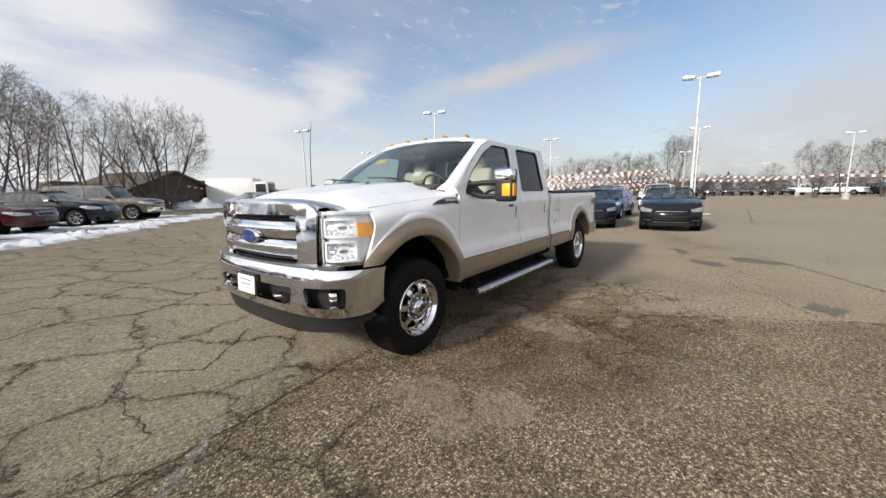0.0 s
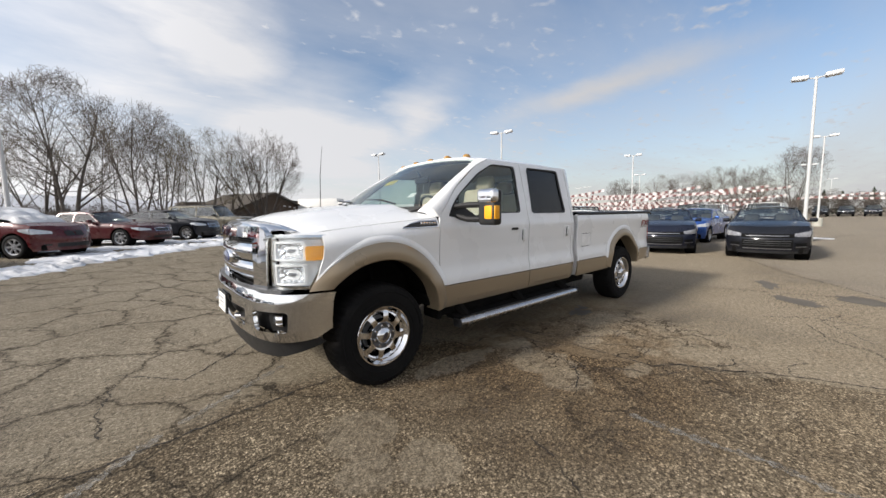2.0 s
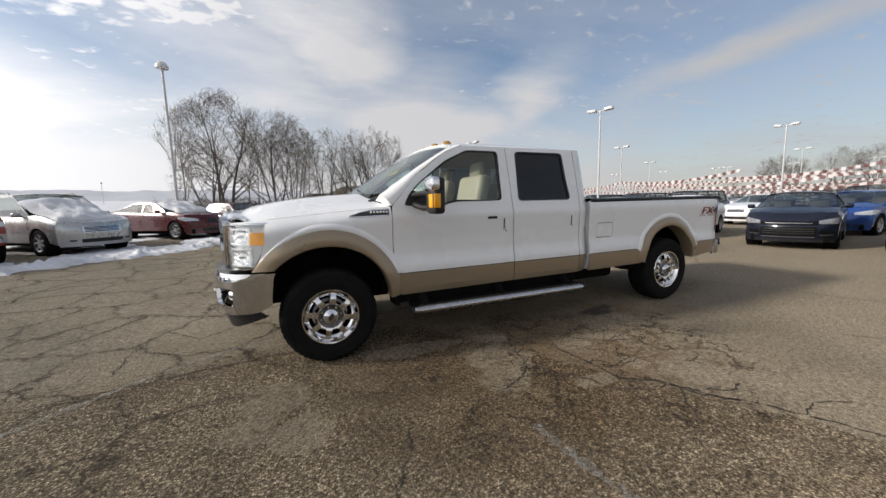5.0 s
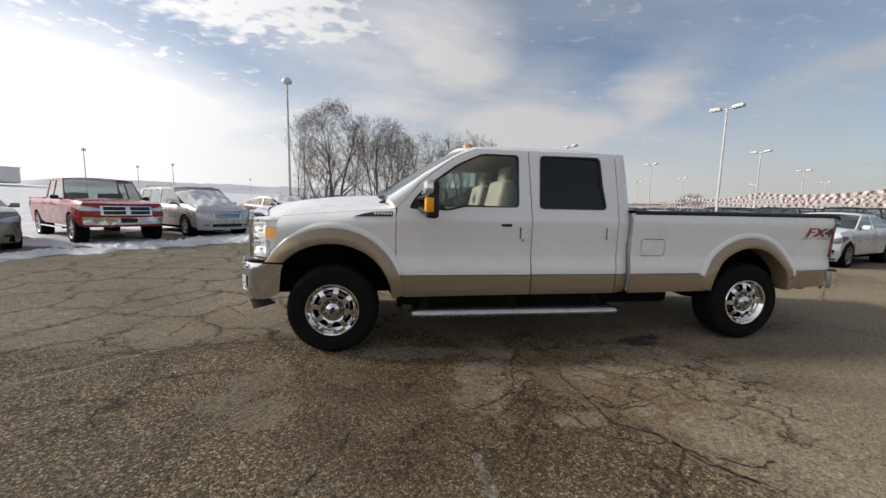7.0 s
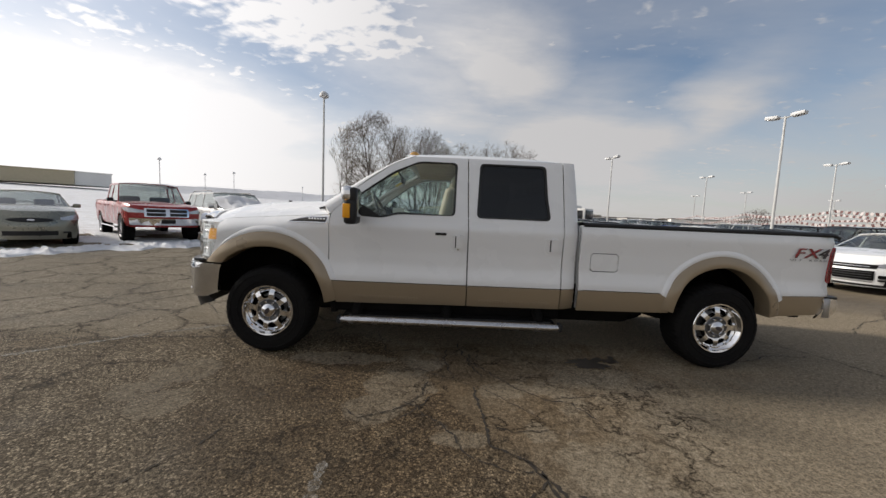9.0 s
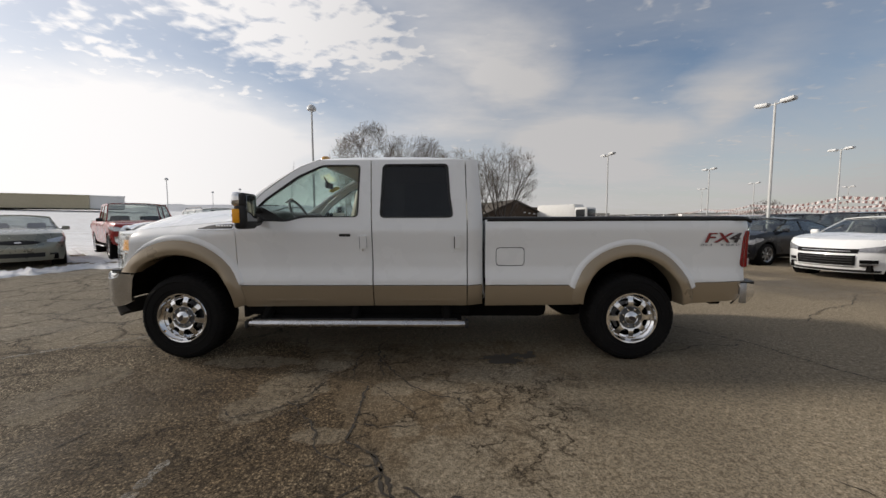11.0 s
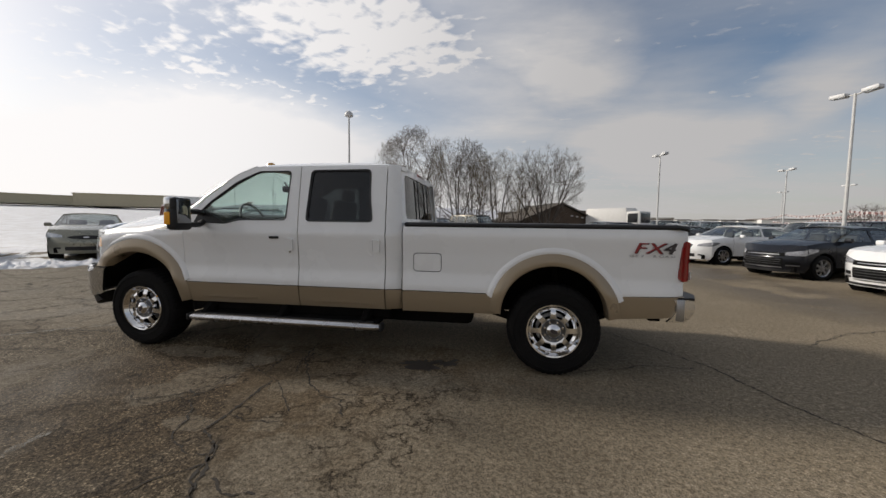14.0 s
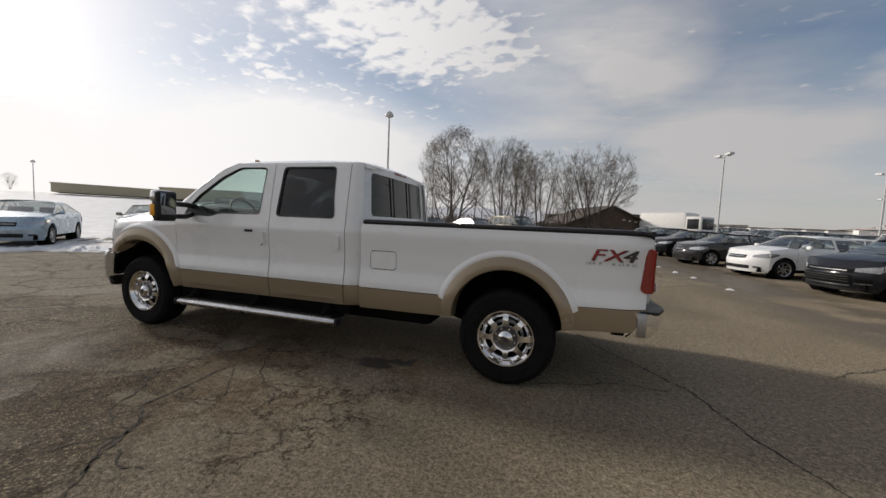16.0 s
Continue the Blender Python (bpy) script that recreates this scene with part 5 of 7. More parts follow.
    c2 = mth("MULTIPLY", c2, nz(0.9, 3, 0.5, 0.52, 0.60))
    where = mth("ADD", mth("MULTIPLY", craz, 0.95), mth("MULTIPLY", coarse, 0.22), True)
    where = mth("MULTIPLY", where, mth("SUBTRACT", 1.0, lane))
    # crazed web round one old repair
    ex = mth("DIVIDE", mth("SUBTRACT", sp.outputs[0], 1.95), 1.75)
    ey = mth("DIVIDE", mth("ADD", sp.outputs[1], 0.85), 1.25)
    web = mth("SUBTRACT", 1.25, mth("ADD", mth("MULTIPLY", ex, ex), mth("MULTIPLY", ey, ey)))
    web = step(mth("ADD", web, mth("MULTIPLY", mth("SUBTRACT", rag, 0.5), 1.6)), 0.0, 0.6)
    vein = mth("ABSOLUTE", mth("SUBTRACT", nz(1.5, 9, 0.62), 0.5), 0.0)
    vein2 = mth("ABSOLUTE", mth("SUBTRACT", nz(2.6, 8, 0.66), 0.47), 0.0)
    vein = mth("MINIMUM", vein, mth("ADD", vein2, 0.004))
    c3 = mth("SUBTRACT", 1.0, step(vein, 0.002, 0.010))
    h3 = mth("MULTIPLY", mth("SUBTRACT", 1.0, step(vein, 0.0, 0.05)), web)
    web = mth("MAXIMUM", web, mth("MULTIPLY", coarse, 0.45))
    c3 = mth("MULTIPLY", mth("MULTIPLY", c3, web), nz(1.7, 4, 0.6, 0.44, 0.54))
    col = mix_col(n, l, mth("MULTIPLY", h3, 0.30), col, (0.055, 0.038, 0.022))
    col = mix_col(n, l, mth("MULTIPLY", c3, 0.9), col, (0.012, 0.008, 0.005))
    # brown damp soaked in beside the truck, plus shade painted under it
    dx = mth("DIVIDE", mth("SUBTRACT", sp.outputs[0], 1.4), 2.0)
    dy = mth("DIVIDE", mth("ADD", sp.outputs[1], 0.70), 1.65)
    soak_shade = mth("SUBTRACT", 1.15, mth("ADD", mth("MULTIPLY", dx, dx), mth("MULTIPLY", dy, dy)))
    # this spot puts the shade under the truck into the ground's colour
    soak_shade = mth("MAXIMUM", soak_shade, mth("MULTIPLY", spot(2.6, 0.10, 3.0, 0.85, 0.8, 1.0), 0.7))
    soak_shade = step(mth("ADD", soak_shade, mth("MULTIPLY", mth("SUBTRACT", rag, 0.5), 2.2)), 0.0, 1.2)
    col = mix_col(n, l, mth("MULTIPLY", mth("MULTIPLY", soak_shade, 0.82), mth("SUBTRACT", 1.0, mth("MULTIPLY", bare, 0.7))), col, mix_col(n, l, 1.0, col, (0.57, 0.47, 0.355), "MULTIPLY"))
    crack = mth("MULTIPLY", mth("MAXIMUM", c1, mth("MULTIPLY", c2, 0.8)), where, True)
    halo = mth("MULTIPLY", mth("MULTIPLY", h1, where), 0.45, True)
    col = mix_col(n, l, halo, col, (0.085, 0.070, 0.052))
    col = mix_col(n, l, mth("MULTIPLY", crack, 0.85), col, (0.022, 0.019, 0.015))
    # pale worn-through patches
    col = mix_col(n, l, mth("MULTIPLY", mth("MULTIPLY", patch, mth("SUBTRACT", 1.0, mth("MAXIMUM", c3, crack))), 0.55), col, mix_col(n, l, mid, (0.215, 0.190, 0.150), (0.270, 0.244, 0.200)))
    # damp, oil and drips
    bx = mth("DIVIDE", mth("SUBTRACT", sp.outputs[0], 10.0), 2.0)
    band = mth("SUBTRACT", 1.0, mth("MULTIPLY", bx, bx), True)
    band = mth("MULTIPLY", band, step(mth("ADD", sp.outputs[1], mth("MULTIPLY", rag, 2.0)), 2.5, 5.0))
    damp = mth("ADD", mth("MULTIPLY", nz(0.33, 5, 0.6, 0.56, 0.66), 0.45), mth("MULTIPLY", band, nz(0.55, 6, 0.6, 0.38, 0.48)), True)
    col = mix_col(n, l, damp, col, mix_col(n, l, 0.6, col, (0.06, 0.05, 0.04)))
    col = mix_col(n, l, mth("MULTIPLY", wide, 0.25), col, (0.15, 0.135, 0.11))
    salt = mth("MULTIPLY", nz(3.3, 7, 0.7, 0.60, 0.78), 0.35, True)
    col = mix_col(n, l, salt, col, (0.30, 0.28, 0.25))
    gr = mix_col(n, l, step(grain, 0.38, 0.62), (0.30, 0.29, 0.27), (1.72, 1.70, 1.66))
    col = mix_col(n, l, mth("ADD", 0.70, mth("MULTIPLY", mth("SUBTRACT", coarse, patch, True), 0.30)), col, mix_col(n, l, 1.0, col, gr, "MULTIPLY"))
    col = mix_col(n, l, 1.0, col, mix_col(n, l, nz(22, 5, 0.7, 0.34, 0.66), (0.72, 0.68, 0.61), (1.30, 1.26, 1.18)), "MULTIPLY")
    col = mix_col(n, l, 1.0, col, (0.905, 0.880, 0.855), "MULTIPLY")
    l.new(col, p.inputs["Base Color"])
    l.new(mth("SUBTRACT", 0.92, mth("MULTIPLY", mth("ADD", damp, mth("MULTIPLY", coarse, 0.08)), 0.5)), p.inputs["Roughness"])
    p.inputs["Specular IOR Level"].default_value = 0.12
    p.inputs["Diffuse Roughness"].default_value = 0.4
    hgt = mth("ADD", mth("MULTIPLY", grain, 0.35), mth("MULTIPLY", mth("MULTIPLY", stone.outputs[0], coarse), 0.9))
    hgt = mth("SUBTRACT", hgt, mth("MULTIPLY", mth("MAXIMUM", crack, c3), 2.5))
    hgt = mth("ADD", hgt, mth("MULTIPLY", mid, 0.4))
    bump(n, l, p, hgt, 0.55, 0.008)
    return m


ASPHALT = asphalt()
EARTH = worn("winter_field", (0.20, 0.17, 0.11), (0.13, 0.12, 0.08), 0.95, 0, 0.05, 0.8)
bm = bmesh.new()
bmesh.ops.create_grid(bm, x_segments=60, y_segments=60, size=1)
for v in bm.verts:
    for k in (0, 1):
        v.co[k] = math.copysign(abs(v.co[k]) ** 4 * 2400 + abs(v.co[k]) * 60, v.co[k])
ground = tagged(link_mesh("ground", bm, EARTH), "brown winter fields reaching the horizon", "ground", kind="structure")
ground.location.z = -0.05
def rise(x, y):
    """The lot climbs a little towards the snow strip."""
    def ease(t):
        t = min(1.0, max(0.0, t))
        return t * t * (3 - 2 * t)
    return 0.30 * ease((0.66 * y - 0.75 * x - 1.5) / 10) * (0.45 + 0.65 * ease((y - 3) / 13))


bm = bmesh.new()
bmesh.ops.create_grid(bm, x_segments=200, y_segments=200, size=130)
bmesh.ops.translate(bm, verts=bm.verts[:], vec=(60, 10, 0))
for v in bm.verts:
    v.co.z = rise(v.co.x, v.co.y)
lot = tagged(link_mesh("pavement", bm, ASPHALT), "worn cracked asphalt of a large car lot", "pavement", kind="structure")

CRACKFILL = worn("crack_dirt", (0.016, 0.013, 0.010), (0.045, 0.036, 0.026), 0.95, 0, 8, 90)
LINEPAINT_M, n_, l_, p_ = material("faded_line_paint")
f_ = noise_fac(n_, l_, 30, 6, 0.7, 0.47, 0.62)
l_.new(mix_col(n_, l_, f_, (0.20, 0.18, 0.15), (0.36, 0.34, 0.30)), p_.inputs["Base Color"])
l_.new(math_node(n_, l_, "MULTIPLY", noise_fac(n_, l_, 16, 8, 0.75, 0.36, 0.62), 0.75), p_.inputs["Alpha"])
p_.inputs["Roughness"].default_value = 0.9


def jagged(a, b, step, wob, rnd):
    """A wandering line between two places."""
    a, b = Vector((*a, 0)), Vector((*b, 0))
    n = max(2, int((b - a).length / step))
    side = Vector((-(b - a).y, (b - a).x, 0)).normalized()
    out, off = [], 0.0
    for i in range(n + 1):
        t = i / n
        off = off * 0.75 + rnd.uniform(-1, 1) * wob
        out.append(a.lerp(b, t) + side * off * min(1, 4 * t, 4 * (1 - t) + 0.2))
    return out


def ribbon(bm, pts, width, z, rnd):
    prev = None
    for i, p in enumerate(pts):
        d = (pts[min(i + 1, len(pts) - 1)] - pts[max(i - 1, 0)]).normalized()
        s = Vector((-d.y, d.x, 0))
        w = width * rnd.uniform(0.25, 1.5) * (0.2 if i in (0, len(pts) - 1) else 1)
        q = (bm.verts.new(p + s * w + Vector((0, 0, z))), bm.verts.new(p - s * w + Vector((0, 0, z))))
        if prev:
            bm.faces.new((prev[0], prev[1], q[1], q[0]))
        prev = q


rnd = random.Random(5)
for path, w in (([(5.1, 1.9), (5.41, 1.32), (5.94, 0.55), (6.1, -0.1), (6.3, -0.52), (6.44, -1.06), (6.8, -2.3)], 0.016), ([(4.6, 0.12), (4.84, 0.23), (5.38, 0.45), (5.80, 0.46)], 0.012), ([(7.45, 1.4), (7.68, 1.62), (8.4, 2.1), (9.12, 2.38), (10.1, 3.2)], 0.012),
                ([(1.88, 0.50), (1.88, 0.28), (1.94, 0.0), (2.21, -0.41), (2.47, -0.72), (2.68, -0.76), (2.80, -1.0)], 0.014), ([(1.75, 0.29), (1.72, -0.05), (1.79, -0.41)], 0.012), ([(1.99, 0.19), (1.93, -0.06), (2.05, -0.39)], 0.010),
                ([(1.95, -0.55), (1.97, -0.90), (1.97, -1.30), (2.16, -1.43), (2.25, -1.60), (2.33, -1.76), (2.60, -2.16), (2.86, -2.75), (3.11, -3.2), (3.3, -3.8)], 0.018), ([(1.40, -0.82), (1.66, -1.07), (1.88, -1.45), (2.09, -1.55), (2.20, -1.52)], 0.012), ([(1.58, -0.48), (1.48, -0.81), (1.24, -1.00), (1.08, -1.05), (0.98, -0.94)], 0.010),
                ([(3.11, -2.91), (3.33, -2.78), (3.86, -2.62), (4.05, -2.30), (4.61, -2.10)], 0.010), ([(2.16, -1.43), (2.26, -1.60), (2.32, -1.74), (2.43, -1.90)], 0.022), ([(2.38, -1.70), (2.51, -1.79), (2.69, -1.76)], 0.014), ([(1.38, -1.07), (1.46, -0.98), (1.61, -0.71)], 0.009), ([(0.05, -1.75), (0.10, -1.65), (0.23, -1.45), (0.31, -1.20)], 0.009), ([(0.96, 0.68), (1.06, 0.38), (1.15, 0.14), (1.42, 0.23)], 0.012),
                ([(2.25, -1.60), (2.12, -1.72), (2.05, -1.90)], 0.009), ([(2.57, -0.71), (2.95, -0.62), (3.25, -0.70)], 0.008), ([(1.97, -1.10), (2.15, -1.18), (2.40, -1.14)], 0.008), ([(2.60, -2.16), (2.85, -2.12), (3.05, -2.22)], 0.008),
                ([(-0.2, 0.42), (-1.0, 0.36), (-1.5, 0.28), (-2.2, 0.18), (-3.4, -0.2)], 0.015), ([(0.9, -0.35), (1.5, -0.25), (2.0, -0.55), (2.4, -1.0)], 0.008), ([(4.2, -2.6), (4.9, -2.2), (5.4, -2.35)], 0.010),
                ([(3.4, -4.4), (5.8, -3.42), (7.3, -2.68), (9.1, -1.5), (11.7, -0.28)], 0.020), ([(4.6, -1.6), (5.0, -2.1), (4.9, -2.9)], 0.010),
                ([(-2.4, 2.5), (-1.7, 1.8), (-1.25, 1.25), (-0.6, 1.9)], 0.014), ([(-1.7, 1.55), (-1.8, 1.0), (-1.75, 0.6)], 0.013), ([(-2.3, 4.2), (-1.4, 5.0), (0.0, 5.6)], 0.014)):
    bm = bmesh.new()
    for a, b in zip(path, path[1:]):
        ribbon(bm, jagged(a, b, 0.022, 0.014, rnd), w * 0.5, 0.004, rnd)
    link_mesh("crack", bm, CRACKFILL, lot, smooth=False)
for path, w in (([(-1.44, 0.40), (-3.6, -1.6)], 0.040), ([(-0.5, 1.0), (-1.35, 0.46)], 0.030), ([(1.02, -1.50), (1.04, -1.73), (1.05, -2.0), (1.10, -2.2), (1.06, -2.47), (1.09, -2.78), (1.14, -3.6)], 0.030), ([(16.5, -3.1), (26, -3.4)], 0.06), ([(19.2, -0.6), (21.5, -0.7)], 0.05)):
    bm = bmesh.new()
    for a, b in zip(path, path[1:]):
        ribbon(bm, jagged(a, b, 0.022, 0.004, rnd), w, 0.0045, rnd)
    link_mesh("painted_line", bm, LINEPAINT_M, lot, "faded white parking line", smooth=False)
OIL = worn("oil_stain", (0.035, 0.028, 0.022), (0.060, 0.048, 0.036), 0.6, 0, 6, 60)
WET = worn("damp_patch", (0.120, 0.105, 0.085), (0.160, 0.142, 0.115), 0.85, 0, 1.5, 40, spec=0.1)


def blot(x, y, rx, ry, mat, turn=0.0, z=0.004, rough=0.35):
    bm = bmesh.new()
    n = 48
    vs = []
    for k in range(n):
        a = 2 * math.pi * k / n
        r = 1 + rough * (noise.noise((x + 1.3 * math.cos(a), y + 1.3 * math.sin(a), 3)) + 0.5 * noise.noise((x + 4 * math.cos(a), y + 4 * math.sin(a), 7)))
        q = Matrix.Rotation(radians(turn), 2) @ Vector((rx * r * math.cos(a), ry * r * math.sin(a)))
        vs.append(bm.verts.new((x + q.x, y + q.y, z)))
    bm.faces.new(vs)
    return link_mesh("stain", bm, mat, lot, "dark stain on the asphalt", smooth=False)


blot(3.18, 0.06, 0.20, 0.12, OIL, 12, rough=1.1)
blot(3.42, 0.14, 0.10, 0.06, OIL, 40, rough=1.0)
blot(7.4, -1.4, 0.45, 0.15, WET, 20, rough=0.8)
blot(6.0, -1.9, 0.20, 0.34, WET, -40, rough=0.5)
blot(6.67, -2.6, 0.24, 0.42, WET, -35, rough=0.5)
blot(3.51, -3.03, 0.22, 0.16, WET, 20, rough=0.7)

# ---- snow ----
SNOW, n_, l_, p_ = material("old_snow")
f_ = noise_fac(n_, l_, 1.2, 6, 0.6, 0.40, 0.75)
g_ = noise_fac(n_, l_, 14, 5, 0.6, 0.3, 0.7)
c_ = mix_col(n_, l_, math_node(n_, l_, "MULTIPLY", f_, 0.6), (0.72, 0.73, 0.75), (0.42, 0.39, 0.35))
l_.new(c_, p_.inputs["Base Color"])
p_.inputs["Roughness"].default_value = 0.75
p_.inputs["Subsurface Weight"].default_value = 0.0
bump(n_, l_, p_, math_node(n_, l_, "ADD", g_, f_), 0.5, 0.03)
EDGE = [(-22.0, -13.5), (-15.5, -5.0), (-9.6, 2.6), (-8.0, 4.4), (-6.6, 6.2), (-5.0, 7.9), (-3.5, 9.3), (-2.3, 10.7), (-0.6, 12.7), (1.7, 15.2), (3.2, 17.6), (5.7, 20.3), (8.0, 23.5)]


def edge_at(s):
    k = s * (len(EDGE) - 1)
    i = min(int(k), len(EDGE) - 2)
    t = k - i
    return Vector((smooth_lerp(k, list(range(len(EDGE))), [e[0] for e in EDGE]), smooth_lerp(k, list(range(len(EDGE))), [e[1] for e in EDGE]), 0))


OUT = Vector((-0.785, 0.62, 0)).normalized()
ALONG = Vector((0.62, 0.785, 0)).normalized()
rows = []
WS = [0, 0.05, 0.10, 0.17, 0.25, 0.33, 0.42, 0.52, 0.63, 0.75, 0.88, 1.02, 1.2, 1.4, 1.6, 1.8, 2.0, 2.25, 2.5, 2.75, 3.0, 3.6, 4.3, 5.0, 6, 7.5, 9.5, 12, 16, 22, 30, 45, 70, 110, 170, 260]
for i in range(620):
    s = i / 619
    base = edge_at(s)
    row = []
    for w in WS:
        rag = 0.40 * noise.noise((base.x * 1.1, base.y * 1.1, 0)) + 0.30 * noise.noise((base.x * 4, base.y * 4, 4))
        p = base + OUT * (w + rag * max(0.0, 1 - w / 3)) + ALONG * (s - 0.5) * max(0.0, w - 8) * (2.4 if s < 0.5 else 1.5)
        lump = 0.35 + 0.6 * abs(noise.noise((p.x * 2.6, p.y * 2.6, 1))) + 0.75 * abs(noise.noise((p.x * 6.0, p.y * 6.0, 2)))
        ridge = math.exp(-((w - 0.55) / 0.55) ** 2) * (0.5 + 0.8 * abs(noise.noise((p.x * 0.9, p.y * 0.9, 6))))
        bare = noise.noise((p.x * 0.55, p.y * 0.55, 9)) + 0.4 * noise.noise((p.x * 2.0, p.y * 2.0, 5))
        z = min(1, w / 0.10) * (0.012 + 0.13 * lump * lump * ridge + 0.05 * lump * lump)
        if 0.9 < w < 6.5 and bare > 0.05:
            z = -0.06
        if w > 16:
            z += min(w - 16, 94) * 0.047
        p.z = z + rise(p.x, p.y)
        row.append(p)
    rows.append(row)
snow = tagged(link_mesh("snow", shell(rows, 0.0), SNOW, angle=80), "dirty melting snow along the lot and over the field", "snow", kind="structure")


def heap(x, y, r, h, seed, name="snow_bank"):
    bm = bmesh.new()
    n, m = 40, 12
    rows = []
    for k in range(n + 1):
        a = 2 * math.pi * (k % n) / n
        row = []
        for j in range(m + 1):
            q = j / m
            rr = r * q * (1 + 0.3 * noise.noise((math.cos(a) * 1.5 + seed, math.sin(a) * 1.5, seed)))
            z = h * (1 - q * q) * (0.75 + 0.45 * noise.noise((rr * math.cos(a) * 1.3 + seed, rr * math.sin(a) * 1.3, seed))) - 0.03
            row.append(Vector((x + rr * math.cos(a), y + rr * math.sin(a), z)))
        rows.append(row)
    bm = shell(rows, 0.0, True)
    bmesh.ops.remove_doubles(bm, verts=bm.verts[:], dist=1e-4)
    bmesh.ops.recalc_face_normals(bm, faces=bm.faces[:])
    return tagged(link_mesh(name, bm, SNOW, angle=80), "ploughed bank of dirty snow at the lot's edge", "snow bank", group="snow banks")


for i, (x, y, r, h) in enumerate(((9.5, 40.5, 3.2, 1.25), (13.0, 43.0, 3.4, 1.5), (7.6, 37.6, 2.0, 0.7), (17.0, 45.0, 3.0, 1.0), (20.5, 46.5, 2.2, 0.7))):
    heap(x, y, r, h, i + 2.5)
for i, (x, y) in enumerate(((8.7, 13.8), (8.9, 11.3), (9.0, 9.9), (9.1, 7.7), (8.8, 13.0))):
    tagged(heap(x, y, 0.13, 0.09, i + 20, "snow_lump"), "small lump of melting snow on the asphalt", "snow lump", group="snow lumps")
for x, y, r in ((19.0, 0.6, 1.2), (22.5, -0.9, 1.5), (20.5, 2.2, 0.8)):
    tagged(heap(x, y, r, 0.05, x, "snow_strip"), "thin patch of old snow on the asphalt", "snow patch", group="snow patches")

# ---- other vehicles ----
RIM = worn("cast_rim", (0.52, 0.52, 0.53), (0.38, 0.38, 0.39), 0.3, 0.9, 10, 80)
STEEL = worn("black_rim", (0.03, 0.03, 0.03), (0.05, 0.05, 0.05), 0.4, 0.5, 10, 80)
CLEAR = worn("lamp_glass", (0.62, 0.64, 0.66), (0.40, 0.42, 0.44), 0.12, 0.4, 14, 60, coat=0.8)
SMOKED = worn("dark_lamp_glass", (0.16, 0.16, 0.17), (0.42, 0.42, 0.43), 0.12, 0.3, 14, 60, coat=0.8)

SEDAN = dict(L=4.75, W=1.83, H=1.48, fo=0.93, wb=2.75, r=0.335, zf=0.82, zc=1.05, xc=1.12, xr0=2.10, xr1=3.15, xt=4.28, zt=1.12, belt=1.00, sill=0.21, bumper=None, doors=2)
HATCH = dict(SEDAN, L=4.67, xc=1.08, zf=0.83, zc=1.05, zt=1.14, xr1=3.0, xt=4.18)
OLDER = dict(SEDAN, L=4.80, H=1.40, zf=0.74, zc=0.93, xc=1.55, xr0=2.25, xr1=3.35, xt=3.85, zt=0.98, belt=0.92, fo=1.0, wb=2.67, sill=0.25)
SUV = dict(SEDAN, L=4.80, W=1.87, H=1.80, fo=0.90, wb=2.89, r=0.375, zf=0.98, zc=1.14, xc=1.35, xr0=2.00, xr1=4.45, xt=4.72, zt=1.16, belt=1.12, sill=0.38)
VAN = dict(SEDAN, L=5.10, W=1.98, H=1.75, fo=0.95, wb=3.08, r=0.345, zf=0.84, zc=1.12, xc=1.10, xr0=2.10, xr1=4.75, xt=5.02, zt=1.12, belt=1.05, sill=0.24)
PICKUP = dict(SEDAN, L=5.80, W=2.02, H=1.90, fo=0.98, wb=3.56, r=0.405, zf=1.08, zc=1.24, xc=1.45, xr0=2.15, xr1=3.55, xt=3.72, zt=1.26, belt=1.20, sill=0.48, bed=True)


def car_wheel(parent, x, y, r, s, rim_mat, cover=False):
    hub = part("wheel", bm_revolve(bmesh.new(), [(r * 0.62, 0.10), (r * 0.66, -0.09), (r * 0.70, -0.105), (r * 0.90, -0.105), (r * 0.985, -0.085), (r, -0.04), (r, 0.04), (r * 0.985, 0.085), (r * 0.9, 0.105), (r * 0.66, 0.10)], 32), RUBBER, parent, "tyre on a road wheel", 50)
    hub.matrix_basis = Matrix.Translation((x, y, r)) @ Matrix.Rotation(radians(-90 if s < 0 else 90), 4, "X")
    bm = bmesh.new()
    bm_revolve(bm, [(r * 0.60, 0.0), (r * 0.62, -0.085), (r * 0.68, -0.102), (r * 0.70, -0.098)], 28)
    n = 7 if not cover else 10
    for k in range(n):
        a = 2 * math.pi * k / n
        m = Matrix.Rotation(a, 4, "Z")
        rows = [[m @ Vector((q, w, h)) for w, h in ((-ww, -0.05), (-ww, -0.082), (ww, -0.082), (ww, -0.05))] for q, ww in ((r * 0.10, r * 0.10), (r * 0.36, r * 0.065), (r * 0.64, r * 0.10))]
        piece = shell(rows, 0.0)
        bmesh.ops.recalc_face_normals(piece, faces=piece.faces[:])
        tmp = bpy.data.meshes.new("tmp")
        piece.to_mesh(tmp)
        piece.free()
        bm.from_mesh(tmp)
        bpy.data.meshes.remove(tmp)
    bm_revolve(bm, [(0.0, -0.092), (r * 0.15, -0.088), (r * 0.17, -0.06)], 16)
    part("rim", bm, rim_mat, hub, "", 40)
    part("brake", bm_revolve(bmesh.new(), [(0.0, -0.02), (r * 0.61, -0.02)], 24), DARK, hub)


